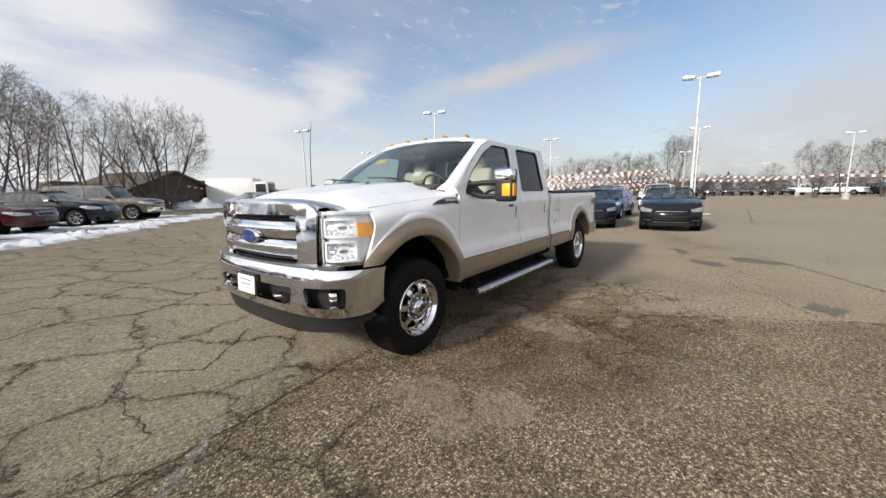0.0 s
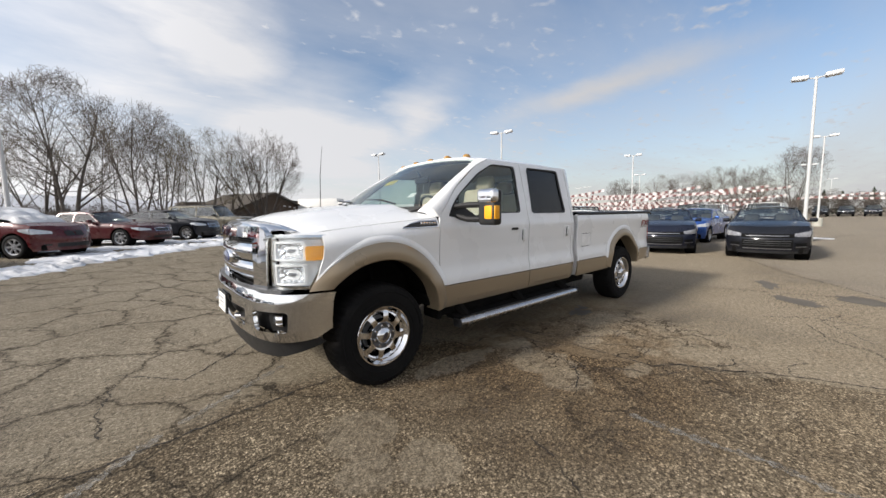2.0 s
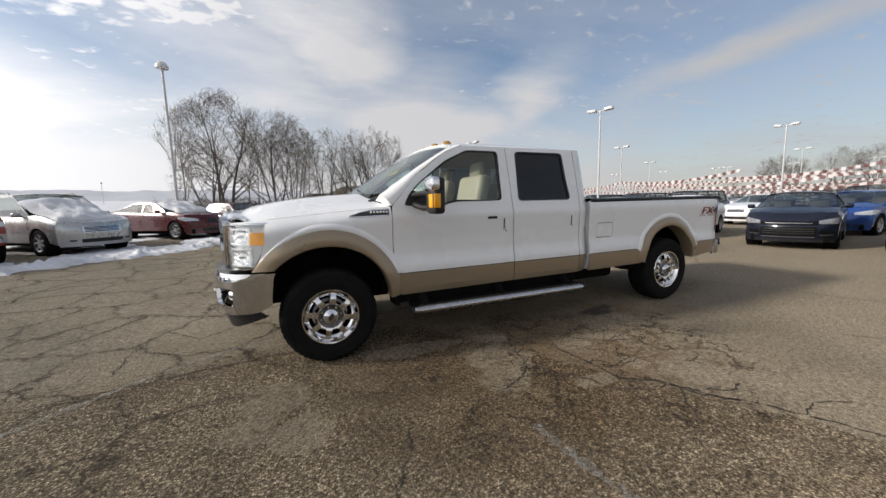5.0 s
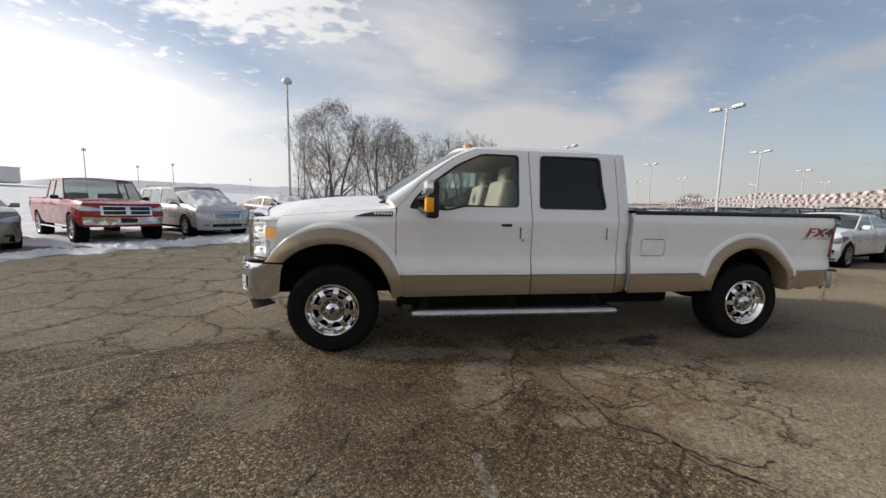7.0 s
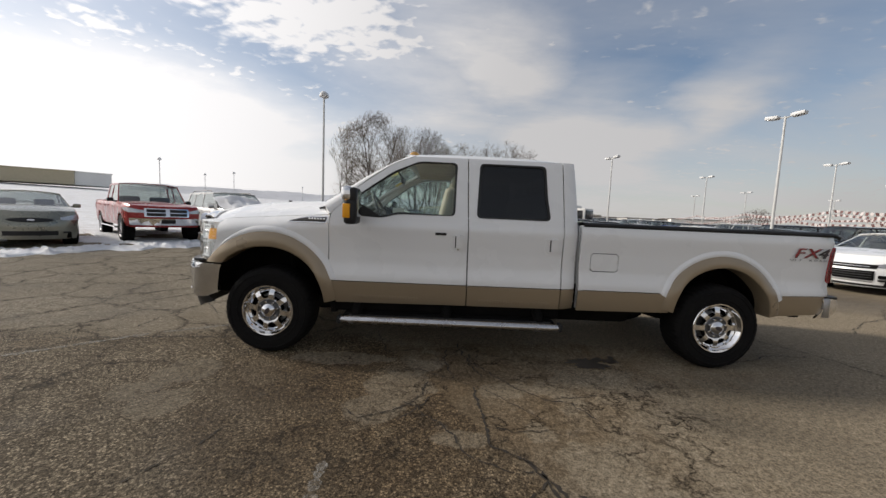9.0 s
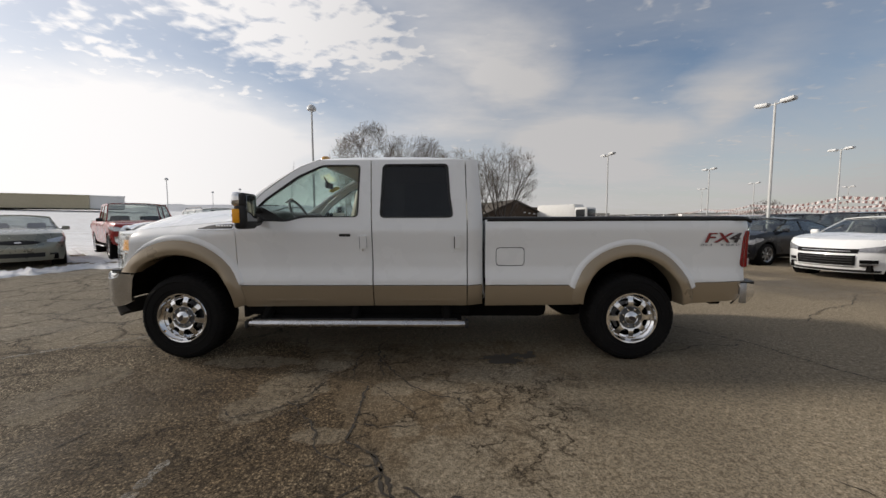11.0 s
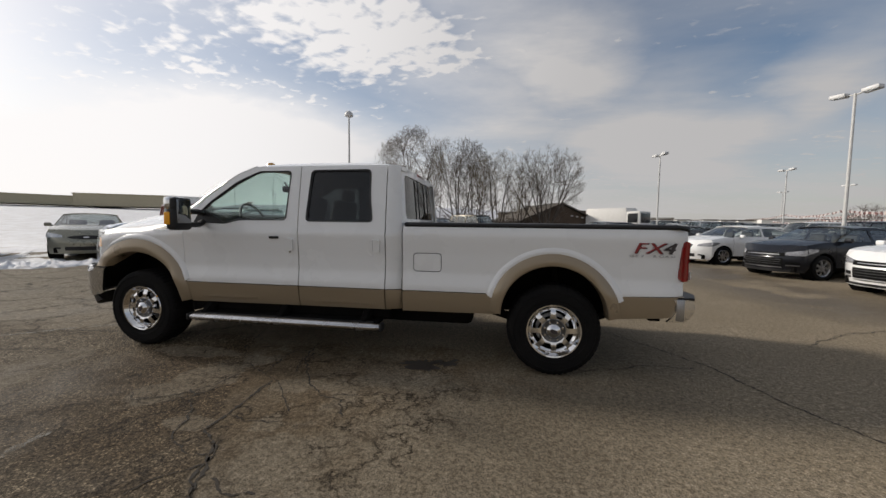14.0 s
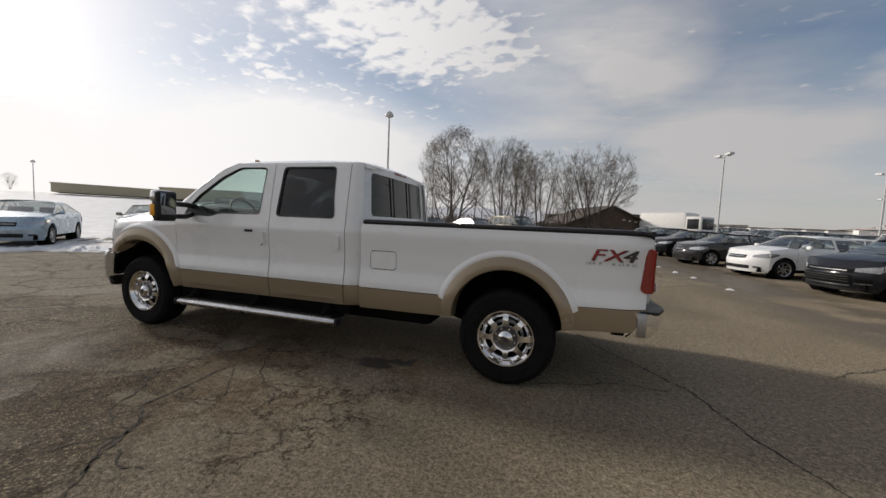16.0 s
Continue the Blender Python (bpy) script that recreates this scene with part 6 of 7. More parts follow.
def build_car(name, label, spec, paint_mat, at, category="car", group="", rim=RIM, lamp=CLEAR, grille="slot", chrome_bumper=False, roof_rails=False, sticker=False, detail=True):
    """A parked vehicle: nose at x = 0 facing -x, wheels on z = 0."""
    g = dict(spec)
    L, W, H, r = g["L"], g["W"], g["H"], g["r"]
    h2 = W / 2
    car = thing(name, label, category, at, group)
    bed = g.get("bed")
    xf, xb = g["fo"], g["fo"] + g["wb"]

    def plan(x):
        k = 1.0
        if x < 0.9:
            k -= 0.20 * ((0.9 - x) / 0.9) ** 2.4
        if x > L - 0.8:
            k -= (0.05 if bed else 0.13) * ((x - L + 0.8) / 0.8) ** 2.2
        return k

    top_x = [0.10, 0.45, g["xc"], g["xc"] + 0.6, (g["xc"] + g["xt"]) / 2 + 0.4, g["xt"], L - 0.08]
    top_z = [g["zf"], g["zf"] + (g["zc"] - g["zf"]) * 0.45, g["zc"] - 0.03, g["belt"], g["belt"] + 0.03, g["zt"] - 0.03, g["zt"] - (0.10 if not bed else 0.0)]

    def shoulder(x):
        return smooth_lerp(x, top_x, top_z)

    def body_w(x, z):
        zs = shoulder(x)
        q = (z - g["sill"]) / max(0.1, zs - g["sill"])
        return h2 * plan(x) * lerp(q, [0, 0.12, 0.3, 0.5, 0.72, 0.86, 0.94, 1.0], [0.945, 0.975, 0.985, 0.992, 1.0, 0.985, 0.965, 0.93])

    low = H < 1.6 and spec is not OLDER
    x0, x1, turned = (0.46, L - 0.26, 2.5) if low else (0.30, L - 0.22, 3.0)
    pts = [(x0, g["sill"] + 0.02)]
    for cx in (xf, xb):
        R = r + 0.065
        for k in range(15):
            a = math.pi - math.pi * k / 14
            z = r + R * math.sin(a)
            pts.append((cx + R * math.cos(a), max(z, g["sill"])))
    pts.append((x1, g["sill"] + 0.05))
    pts += [(x, shoulder(x)) for x in np.linspace(x1, x0, 30)]
    # drop repeated places
    clean = []
    for p in pts:
        if not clean or math.hypot(p[0] - clean[-1][0], p[1] - clean[-1][1]) > 0.004:
            clean.append(p)
    both("body_side", skin(clean, [], left(body_w), 0.25, 0.09, 0.03), paint_mat, car)

    def crown(x, v, lift):
        w = body_w(x, shoulder(x))
        return Vector((x, v * w, shoulder(x) + lift * (1 - v * v) + 0.012 * math.exp(-((abs(v) - 0.62) / 0.12) ** 2)))

    vs = np.linspace(-1, 1, 13)
    xc = g["xc"]
    nose_x = 0.10 if H > 1.6 else 0.27 if low else 0.19
    part("bonnet", grid_bm(lambda s, v: crown(nose_x + (x0 - nose_x) * abs(v) ** turned + (xc + 0.10 - 0.16 * (1 - v * v) - nose_x - (x0 - nose_x) * abs(v) ** turned) * s, v, lerp(s, [0, 1], [0.03, 0.055])), np.linspace(0, 1, 12), vs, 0.02), paint_mat, car, "", 50)

    def fascia(v, q, front=True):
        xe = x0 if front else L - x1
        zlo, zhi = g["sill"] - 0.02, shoulder(nose_x + (x0 - nose_x) * abs(v) ** turned if front else L - 0.05) + (0.03 if front else 0.02) * (1 - v * v)
        z = zlo + (zhi - zlo) * q
        w = body_w(xe if front else L - xe, z)
        # bulge
        b = nose_x * ((q - 0.42) / 0.58) ** 1.8 if q > 0.42 else 0.06 * (0.42 - q) / 0.42
        x = xe * abs(v) ** turned + b * (1 - abs(v) ** turned)
        return Vector((x if front else L - x, v * w, z))

    vv = [math.copysign(1 - (1 - abs(t)) ** 1.5, t) for t in np.linspace(-1, 1, 21)]
    qq = np.linspace(0, 1, 9)
    part("front_bumper", grid_bm(lambda v, q: fascia(v, q), vv, qq, 0.03, True), paint_mat, car, "", 60)
    part("rear_bumper", grid_bm(lambda v, q: fascia(v, q, False), vv, qq, 0.03), paint_mat, car, "", 60)
    if not bed and g["xt"] < L - 0.2:
        part("boot_lid", grid_bm(lambda s, v: crown(g["xt"] - 0.05 + (L - 0.10 - g["xt"]) * s, v, 0.04), np.linspace(0, 1, 6), vs, 0.02), paint_mat, car, "", 50)

    # front details laid on the nose
    def on_nose(v0, v1, q0, q1, mat, nm, off=0.012, nu=9, nq=4, parent=None, lab=""):
        return part(nm, grid_bm(lambda v, q: fascia(v, q) + Vector((-off, 0, 0)), np.linspace(v0, v1, nu), np.linspace(q0, q1, nq), off + 0.01, True), mat, parent or car, lab, 50)

    if grille == "split":
        on_nose(-0.62, 0.62, 0.50, 0.90, CHROME, "grille", 0.015)
        for a, b in ((-0.56, -0.06), (0.06, 0.56)):
            for c, d in ((0.54, 0.68), (0.72, 0.86)):
                on_nose(a, b, c, d, BLACK, "grille_opening", 0.022)
    elif grille == "bars":
        on_nose(-0.50, 0.50, 0.58, 0.84, CHROME, "grille", 0.012)
        for k in range(4):
            on_nose(-0.46, 0.46, 0.60 + 0.06 * k, 0.635 + 0.06 * k, BLACK, "grille_opening", 0.018)
    elif grille == "twin":
        for a, b in ((-0.30, -0.03), (0.03, 0.30)):
            on_nose(a, b, 0.60, 0.80, BLACK, "grille_opening", 0.014)
    elif grille == "oval":
        part("grille", grid_bm(lambda v, q: fascia(v * 0.46, 0.70 + (2 * q - 1) * 0.075 * math.sqrt(max(0.02, 1 - v * v))) + Vector((-0.014, 0, 0)), np.linspace(-1, 1, 17), np.linspace(0, 1, 4), 0.02, True), BLACK, car, "dark oval grille", 50)
        part("grille_badge", grid_bm(lambda v, q: fascia(v * 0.08, 0.70 + (2 * q - 1) * 0.03 * math.sqrt(max(0.02, 1 - v * v))) + Vector((-0.022, 0, 0)), np.linspace(-1, 1, 9), np.linspace(0, 1, 3), 0.012, True), CHROME, car)
    elif grille == "wide":
        on_nose(-0.62, 0.62, 0.60, 0.73, MESH, "grille", 0.014)
        on_nose(-0.50, 0.50, 0.655, 0.675, BRUSHED, "grille_bar", 0.02)
        on_nose(-0.60, 0.60, 0.22, 0.53, MESH, "lower_grille", 0.013)
        for q in (0.30, 0.38, 0.46):
            on_nose(-0.56, 0.56, q, q + 0.012, GREY, "grille_bar", 0.018)
        for s in (-1, 1):
            on_nose(s * 0.66, s * 0.90, 0.30, 0.40, MESH, "fog_opening", 0.012, 5)
            on_nose(s * 0.66, s * 0.90, 0.255, 0.275, BRUSHED, "fog_trim", 0.018, 5)
        on_nose(-0.58, 0.58, 0.165, 0.195, BRUSHED, "chin_trim", 0.016, 11)
        on_nose(-0.97, 0.97, 0.02, 0.09, BLACK, "chin", 0.012, 15)
    elif grille == "chrome":
        on_nose(-0.42, 0.42, 0.62, 0.84, CHROME, "grille", 0.012)
        on_nose(-0.39, 0.39, 0.645, 0.815, BLACK, "grille_opening", 0.018)
    else:
        on_nose(-0.40, 0.40, 0.62, 0.78, BLACK, "grille", 0.014)
        on_nose(-0.36, 0.36, 0.69, 0.715, CHROME, "grille_bar", 0.02)
    if grille != "wide":
        on_nose(-0.55, 0.55, 0.14, 0.30, BLACK, "lower_intake", 0.012)
    for s in (-1, 1):
        on_nose(s * 0.66, s * 0.80, 0.21, 0.27, BLACK, "fog_recess", 0.012, 4)
    if chrome_bumper:
        on_nose(-0.99, 0.99, 0.10, 0.42, CHROME, "chrome_bumper", 0.05, 17, 5, None, "chrome bumper bar")
        on_nose(-0.20, 0.20, 0.18, 0.36, BLACK, "plate_holder", 0.06)
    # headlamps wrap the corner
    for s in (-1, 1):
        def lampf(a, q):
            v = lerp(a, [0, 0.6], [0.60, 1.0]) if a < 0.6 else 1.0
            if a < 0.6:
                p = fascia(v, (0.69 if grille == "wide" else 0.74) + (0.05 + 0.10 * a) * (2 * q - 1) + 0.06 * a)
            else:
                x = x0 + (a - 0.6) * 0.75
                z = fascia(1.0, 0.776 + (0.11 - 0.22 * (a - 0.6)) * (2 * q - 1)).z + (a - 0.6) * 0.12
                p = Vector((x, min(body_w(x, z), h2), z))
            return Vector((p.x - 0.012 * (1 - a), s * (p.y + 0.012 * a), p.z))
        part("headlamp", grid_bm(lampf, np.linspace(0, 0.95, 10), np.linspace(0, 1, 4), 0.012, s > 0), lamp, car, "", 50)
        def tailf(a, q):
            p = fascia(lerp(a, [0, 0.5], [0.72, 1.0]), 0.62 + 0.26 * q, False) if a < 0.5 else Vector((x1 - (a - 0.5) * 0.5, body_w(x1 - (a - 0.5) * 0.5, fascia(1, 0.62 + 0.26 * q, False).z), fascia(1, 0.62 + 0.26 * q, False).z))
            return Vector((p.x + 0.012, s * (p.y + 0.01), p.z))
        part("tail_lamp", grid_bm(tailf, np.linspace(0, 0.9, 8), np.linspace(0, 1, 4), 0.012, s < 0), REDLENS, car, "", 50)

    # glasshouse
    xr0, xr1, xt = g["xr0"], g["xr1"], g["xt"]
    zr = H - 0.07

    def gw(z):
        return lerp(z, [g["belt"] - 0.1, g["belt"], H - 0.06, H], [h2 * 0.935, h2 * 0.925, h2 * (0.80 if H > 1.6 else 0.73), h2 * 0.70])

    def gmap(x, z):
        return gw(z)

    base_f, base_b = xc + 0.18, xt - 0.02
    house = [(base_f, shoulder(base_f) - 0.03), (base_b, shoulder(base_b) - 0.03)]
    roofline = [(xr1 + 0.10, zr - 0.015), (xr1 - 0.15, zr + 0.012), ((xr0 + xr1) / 2, zr + 0.02), (xr0 + 0.2, zr + 0.005), (xr0 + 0.02, zr - 0.03)]
    outline = [house[0]] + [(x, shoulder(x) - 0.04) for x in np.linspace(base_f, base_b, 8)[1:-1]] + [house[1]] + roofline
    ztop = zr - 0.055
    zb = g["belt"] + 0.045

    def fx(z):        # front edge of the side glass
        t = (z - shoulder(base_f)) / (zr - shoulder(base_f))
        return base_f + 0.09 + (xr0 - base_f) * t

    def bx(z):        # rear edge
        t = (z - shoulder(base_b)) / (zr - shoulder(base_b))
        return base_b - 0.13 + (xr1 - base_b + 0.05) * t
    mid_x = (xr0 + xr1) / 2 + 0.02 if H < 1.6 or bed else xr0 + 0.95
    cuts = [mid_x]
    if H > 1.6 and not bed:
        cuts.append(mid_x + 1.0)
    holes, prev = [], None
    for i, c in enumerate(cuts + [None]):
        lo_b, lo_t = (fx(zb), fx(ztop)) if prev is None else (prev + 0.035, prev + 0.035)
        hi_b, hi_t = (bx(zb), bx(ztop)) if c is None else (c - 0.035, c - 0.035)
        if hi_b - lo_b > 0.12 and hi_t - lo_t > 0.06:
            holes.append(rounded([(lo_b, zb), (hi_b, zb + 0.01), (hi_t, ztop), (max(lo_t, lo_b if prev else lo_t), ztop)], 0.03, 2))
        prev = c
    both("cabin_side", skin(outline, holes, left(gmap), 0, 0.10, 0.03), paint_mat, car)
    for hh in holes:
        bmg = skin(hh, [], left(lambda x, z: gmap(x, z) - 0.012), 0, 0.15, 0)
        twin = mirrored(bmg)
        part("side_window", bmg, CAR_GLASS, car)
        part("side_window", twin, CAR_GLASS, car)

    def screen(xa, za, xb_, zb_, bow):
        def f(s, v):
            z = za + (zb_ - za) * s
            w = gw(z) - 0.035
            return Vector((xa + (xb_ - xa) * s - bow * (1 - v * v), v * w, z + 0.02 * (1 - v * v)))
        return f
    part("windscreen", grid_bm(screen(base_f - 0.0, shoulder(base_f), xr0 + 0.03, zr - 0.012, 0.14), np.linspace(0, 1, 5), np.linspace(-1, 1, 9), 0), CAR_GLASS, car, "", 60)
    part("rear_window", grid_bm(screen(base_b + 0.0, shoulder(base_b), xr1 + 0.10, zr - 0.015, -0.05), np.linspace(0, 1, 4), np.linspace(-1, 1, 7), 0, True), CAR_GLASS, car, "", 60)

    def rooff(s, v):
        x = xr0 - 0.10 * (1 - v * v) + (xr1 + 0.13 - xr0 + 0.10 * (1 - v * v)) * s
        return Vector((x, v * (gw(zr) + 0.004), zr - 0.005 + 0.075 * (1 - abs(v) ** 2.5) * (0.55 + 0.45 * math.sin(math.pi * min(1, max(0, s * 0.9 + 0.08))))))
    part("roof", grid_bm(rooff, np.linspace(0, 1, 9), np.linspace(-1, 1, 13), 0.02), paint_mat, car, "", 50)
    if roof_rails:
        for s in (-1, 1):
            part("roof_rail", bm_tube(bmesh.new(), [(xr0 + 0.3, s * gw(zr) * 0.93, zr + 0.03), (xr0 + 0.4, s * gw(zr) * 0.93, zr + 0.085), (xr1 - 0.3, s * gw(zr) * 0.93, zr + 0.085), (xr1 - 0.1, s * gw(zr) * 0.93, zr + 0.03)], 0.018, 6), BLACK, car)
    # cabin inside, underside
    part("cabin_floor", box_bm(((xc + xt) / 2, 0, g["sill"] + 0.16), (xt - xc - 0.2, W * 0.80, 0.08), 0), TRIM, car)
    part("dashboard", box_bm((xc + 0.42, 0, g["belt"] - 0.10), (0.45, W * 0.74, 0.22), 0.05), TRIM, car)
    for x in (xr0 + 0.35, xr0 + 1.15):
        for s in (-1, 1):
            part("seat_back", box_bm((x, s * W * 0.21, g["belt"] + 0.02), (0.12, W * 0.22, 0.42), 0.058, Matrix.Rotation(radians(10), 3, "Y")), TRIM, car)
    part("underbody", box_bm((L / 2, 0, g["sill"] + 0.08), (L - 0.5, W * 0.80, 0.16), 0.02), DARK, car)
    part("engine_bay", box_bm((0.75, 0, (g["sill"] + g["zf"]) / 2), (0.9, W * 0.55, g["zf"] - g["sill"] - 0.1), 0.02), DARK, car)
    for cx in (xf, xb):
        for s in (-1, 1):
            part("wheel_well", bm_revolve(bmesh.new(), [(r + 0.06, h2 * 0.93 * 0), (r + 0.06, 0.26), (0.0, 0.26)], 24, Matrix.Translation((cx, s * (h2 - 0.04), r)) @ Matrix.Rotation(radians(90 * s), 4, "X")), DARK, car)
            car_wheel(car, cx, s * (h2 - 0.115), r, s, rim)
    # mirrors, handles, door gaps
    for s in (-1, 1):
        mx = base_f + 0.30
        mo = part("door_mirror", box_bm((mx, s * (h2 + 0.06), g["belt"] + 0.07), (0.11, 0.17, 0.12), 0.035, seg=3), BLACK if chrome_bumper else paint_mat, car)
        part("mirror_foot", bm_tube(bmesh.new(), [(mx + 0.03, s * (h2 * 0.92), g["belt"] + 0.02), (mx + 0.02, s * (h2 + 0.02), g["belt"] + 0.06)], 0.025, 6), BLACK, mo)
        for x in ((mid_x + 0.02, mid_x + 0.95) if not bed else (mid_x - 0.02, xt - 0.12)):
            if x < xt - 0.05:
                zz = g["belt"] - 0.10
                part("door_handle", box_bm((x - 0.16, s * (body_w(x - 0.16, zz) + 0.012), zz), (0.17, 0.025, 0.03), 0.008), paint_mat, car)
        for x in (base_f + 0.02, mid_x, min(xb - r * 0.3, xt - 0.06)):
            rowsd = []
            for z in np.linspace(g["sill"] + 0.06 if abs(x - xb) > r + 0.1 else r * 2 + 0.10, g["belt"] - 0.02, 8):
                rowsd.append([Vector((x - 0.004, s * (body_w(x, z) + 0.0025), z)), Vector((x + 0.004, s * (body_w(x, z) + 0.0025), z))])
            part("door_gap", shell(rowsd, 0.0, s > 0), DARK, car)
    if bed:
        part("bed_floor", box_bm(((xt + L) / 2, 0, 0.78), (L - xt - 0.15, W * 0.84, 0.05), 0), LINER, car)
        for s in (-1, 1):
            part("bed_rail", box_bm(((xt + L) / 2, s * h2 * 0.90, g["zt"] - 0.02), (L - xt - 0.12, 0.09, 0.06), 0.015), paint_mat, car)
            part("running_board", bm_tube(bmesh.new(), [(xf + 0.6, s * h2 * 0.99, 0.40), (xb - 0.6, s * h2 * 0.99, 0.40)], 0.05, 8, True, 0.6), CHROME, car)
        part("tailgate", box_bm((L - 0.09, 0, 1.0), (0.06, W * 0.80, 0.52), 0.02), paint_mat, car)
        part("bed_front", box_bm((xt + 0.03, 0, 1.0), (0.05, W * 0.86, 0.55), 0), paint_mat, car)
    if sticker:
        part("price_sticker", box_bm((xr0 - 0.12, -0.30, zr - 0.12), (0.01, 0.14, 0.07), 0, Matrix.Rotation(radians(-58), 3, "Y")), PAPER, car)
    return car


def parked(x, y, turn, fo):
    """Pose whose front axle's middle stands at x, y, nose turned to `turn` degrees."""
    m = Matrix.Rotation(radians(turn - 180), 4, "Z")
    return Matrix.Translation((x, y, rise(x, y))) @ m @ Matrix.Translation((-fo, 0, 0))


MESH = worn("dark_mesh", (0.004, 0.004, 0.004), (0.008, 0.008, 0.008), 0.75, 0, 7, 200, spec=0.1)
RED = paint("red_paint", (0.28, 0.022, 0.020), 0.2)
MAROON = paint("maroon_paint", (0.055, 0.006, 0.008), 0.1)
DKRED = paint("dark_red_paint", (0.070, 0.007, 0.009), 0.1)
SILVER = paint("silver_paint", (0.46, 0.46, 0.45), 0.6)
BEIGE = paint("beige_silver_paint", (0.27, 0.265, 0.215), 0.6)
ICE = paint("ice_blue_paint", (0.42, 0.52, 0.60), 0.5)
OLIVE = paint("olive_grey_paint", (0.17, 0.155, 0.12), 0.5)
BLK = paint("black_paint", (0.008, 0.009, 0.013), 0.1, 0.24, 0.04, 0.45, 0.10, 0.2)
NAVY = paint("navy_paint", (0.010, 0.013, 0.026), 0.2, 0.24, 0.04, 0.45, 0.10, 0.2)
GRAPH = paint("graphite_paint", (0.045, 0.045, 0.046), 0.4, 0.1, 0.08)
BLUE = paint("blue_paint", (0.02, 0.07, 0.26), 0.4)

HEAD = -40
ROW = "cars parked along the snow"
build_car("sport_utility_car", "olive-grey sport utility car parked on old snow", SUV, OLIVE, parked(3.35, 22.5, HEAD, 0.9), "car", ROW, roof_rails=True, grille="chrome", chrome_bumper=True)
build_car("sedan", "black sedan with bright grille parked on old snow", SEDAN, BLK, parked(0.9, 19.5, HEAD, 0.95), "car", ROW, grille="bars")
build_car("sedan", "boxy maroon older sedan parked on old snow", OLDER, MAROON, parked(-1.4, 16.65, HEAD, 1.0), "car", ROW, grille="chrome")
build_car("sedan", "dark red sedan with snow on its windscreen", SEDAN, DKRED, parked(-3.6, 13.75, HEAD, 0.95), "car", ROW, grille="twin")
build_car("minivan", "silver minivan with snow on its bonnet", VAN, SILVER, parked(-5.9, 10.8, HEAD, 0.95), "car", ROW, grille="bars", roof_rails=True)
build_car("crew_cab_pickup", "red crew-cab pickup with chrome bumper, parked on snow", PICKUP, RED, parked(-7.65, 8.65, HEAD, 0.98), "pickup truck", ROW, grille="split", chrome_bumper=True)
build_car("sedan", "beige-silver sedan parked at the snow's edge", SEDAN, BEIGE, parked(-9.4, 6.4, HEAD, 0.95), "car", ROW, grille="oval")
build_car("sedan", "ice-blue compact sedan parked on old snow", dict(SEDAN, L=4.6, W=1.79), ICE, parked(-11.5, 3.75, HEAD, 0.95), "car", ROW, grille="slot")
build_car("sport_utility_car", "white sport utility car parked on old snow", SUV, WHITE, parked(-13.6, 1.1, HEAD, 0.9), "car", ROW, grille="chrome")

ROW2 = "new cars in a row on the lot"
for x, y, sp, pm, gr, lp, lab in (
        (12.4, -0.65, HATCH, BLK, "wide", SMOKED, "black compact sedan with a wide dark grille on the lot"),
        (12.2, 1.95, HATCH, NAVY, "wide", SMOKED, "navy compact sedan with a wide dark grille on the lot"),
        (12.3, 5.4, HATCH, WHITE, "wide", SMOKED, "white compact sedan with a wide black grille on the lot"),
        (12.1, 8.5, HATCH, BLK, "wide", SMOKED, "black compact sedan with chrome rims on the lot"),
        (11.75, 12.2, SEDAN, WHITE, "slot", SMOKED, "white mid-size sedan with a thin grille on the lot"),
        (11.1, 16.05, SEDAN, GRAPH, "slot", CLEAR, "graphite mid-size sedan with a thin grille on the lot"),
        (10.8, 19.8, SEDAN, BLK, "slot", CLEAR, "black mid-size sedan parked on the lot"),
        (10.5, 23.5, SEDAN, NAVY, "slot", CLEAR, "dark blue mid-size sedan parked on the lot"),
        (10.2, 27.0, SEDAN, SILVER, "slot", CLEAR, "silver mid-size sedan parked on the lot")):
    build_car("sedan", lab, sp, pm, parked(x, y, 188 if y < 0 else 197, 0.95), "car", ROW2, grille=gr, lamp=lp, sticker=True)

ROW3 = "cars further back on the lot"
back = []
for x, y, sp, pm, gr, lab in (
        (17.2, 2.7, SEDAN, BLUE, "slot", "bright blue sedan parked further back"),
        (20.5, 7.2, SEDAN, WHITE, "slot", "white sedan parked further back"),
        (26.0, 1.5, SUV, WHITE, "chrome", "white sport utility car parked further back"),
        (26.0, 5.2, SUV, BLK, "chrome", "black sport utility car parked further back"),
        (20.3, 10.8, SUV, GRAPH, "chrome", "graphite sport utility car parked further back"),
        (34.0, 6.0, PICKUP, WHITE, "split", "white pickup parked further back"),
        (34.0, 9.5, SEDAN, SILVER, "slot", "silver sedan parked further back")):
    back.append(build_car("sport_utility_car" if sp is SUV else "crew_cab_pickup" if sp is PICKUP else "sedan", lab, sp, pm, parked(x, y, 180, 0.95), "pickup truck" if sp is PICKUP else "car", ROW3, grille=gr))
rnd = random.Random(11)
for k in range(64):
    row, col = divmod(k, 16)
    x, y = (20.5, 27.0, 35.0, 46.0)[row] + rnd.uniform(-0.3, 0.3), 14.2 + col * 3.5 + rnd.uniform(-0.2, 0.2)
    src = back[rnd.choice((0, 1, 2, 3, 4, 6, 3, 4))]
    copy_thing(src, parked(x, y, 180, 0.95))
# a line of off-road trucks and pickups across the lane
for k in range(6):
    copy_thing(back[3], parked(84.0 + k * 0.4, 2.4 - k * 2.8, 180, 0.9))
for k, i in enumerate((5, 5, 3, 5, 3)):
    copy_thing(back[i], parked(84.0 - k * 1.0, -15.5 - k * 4.0, 225, 0.9))

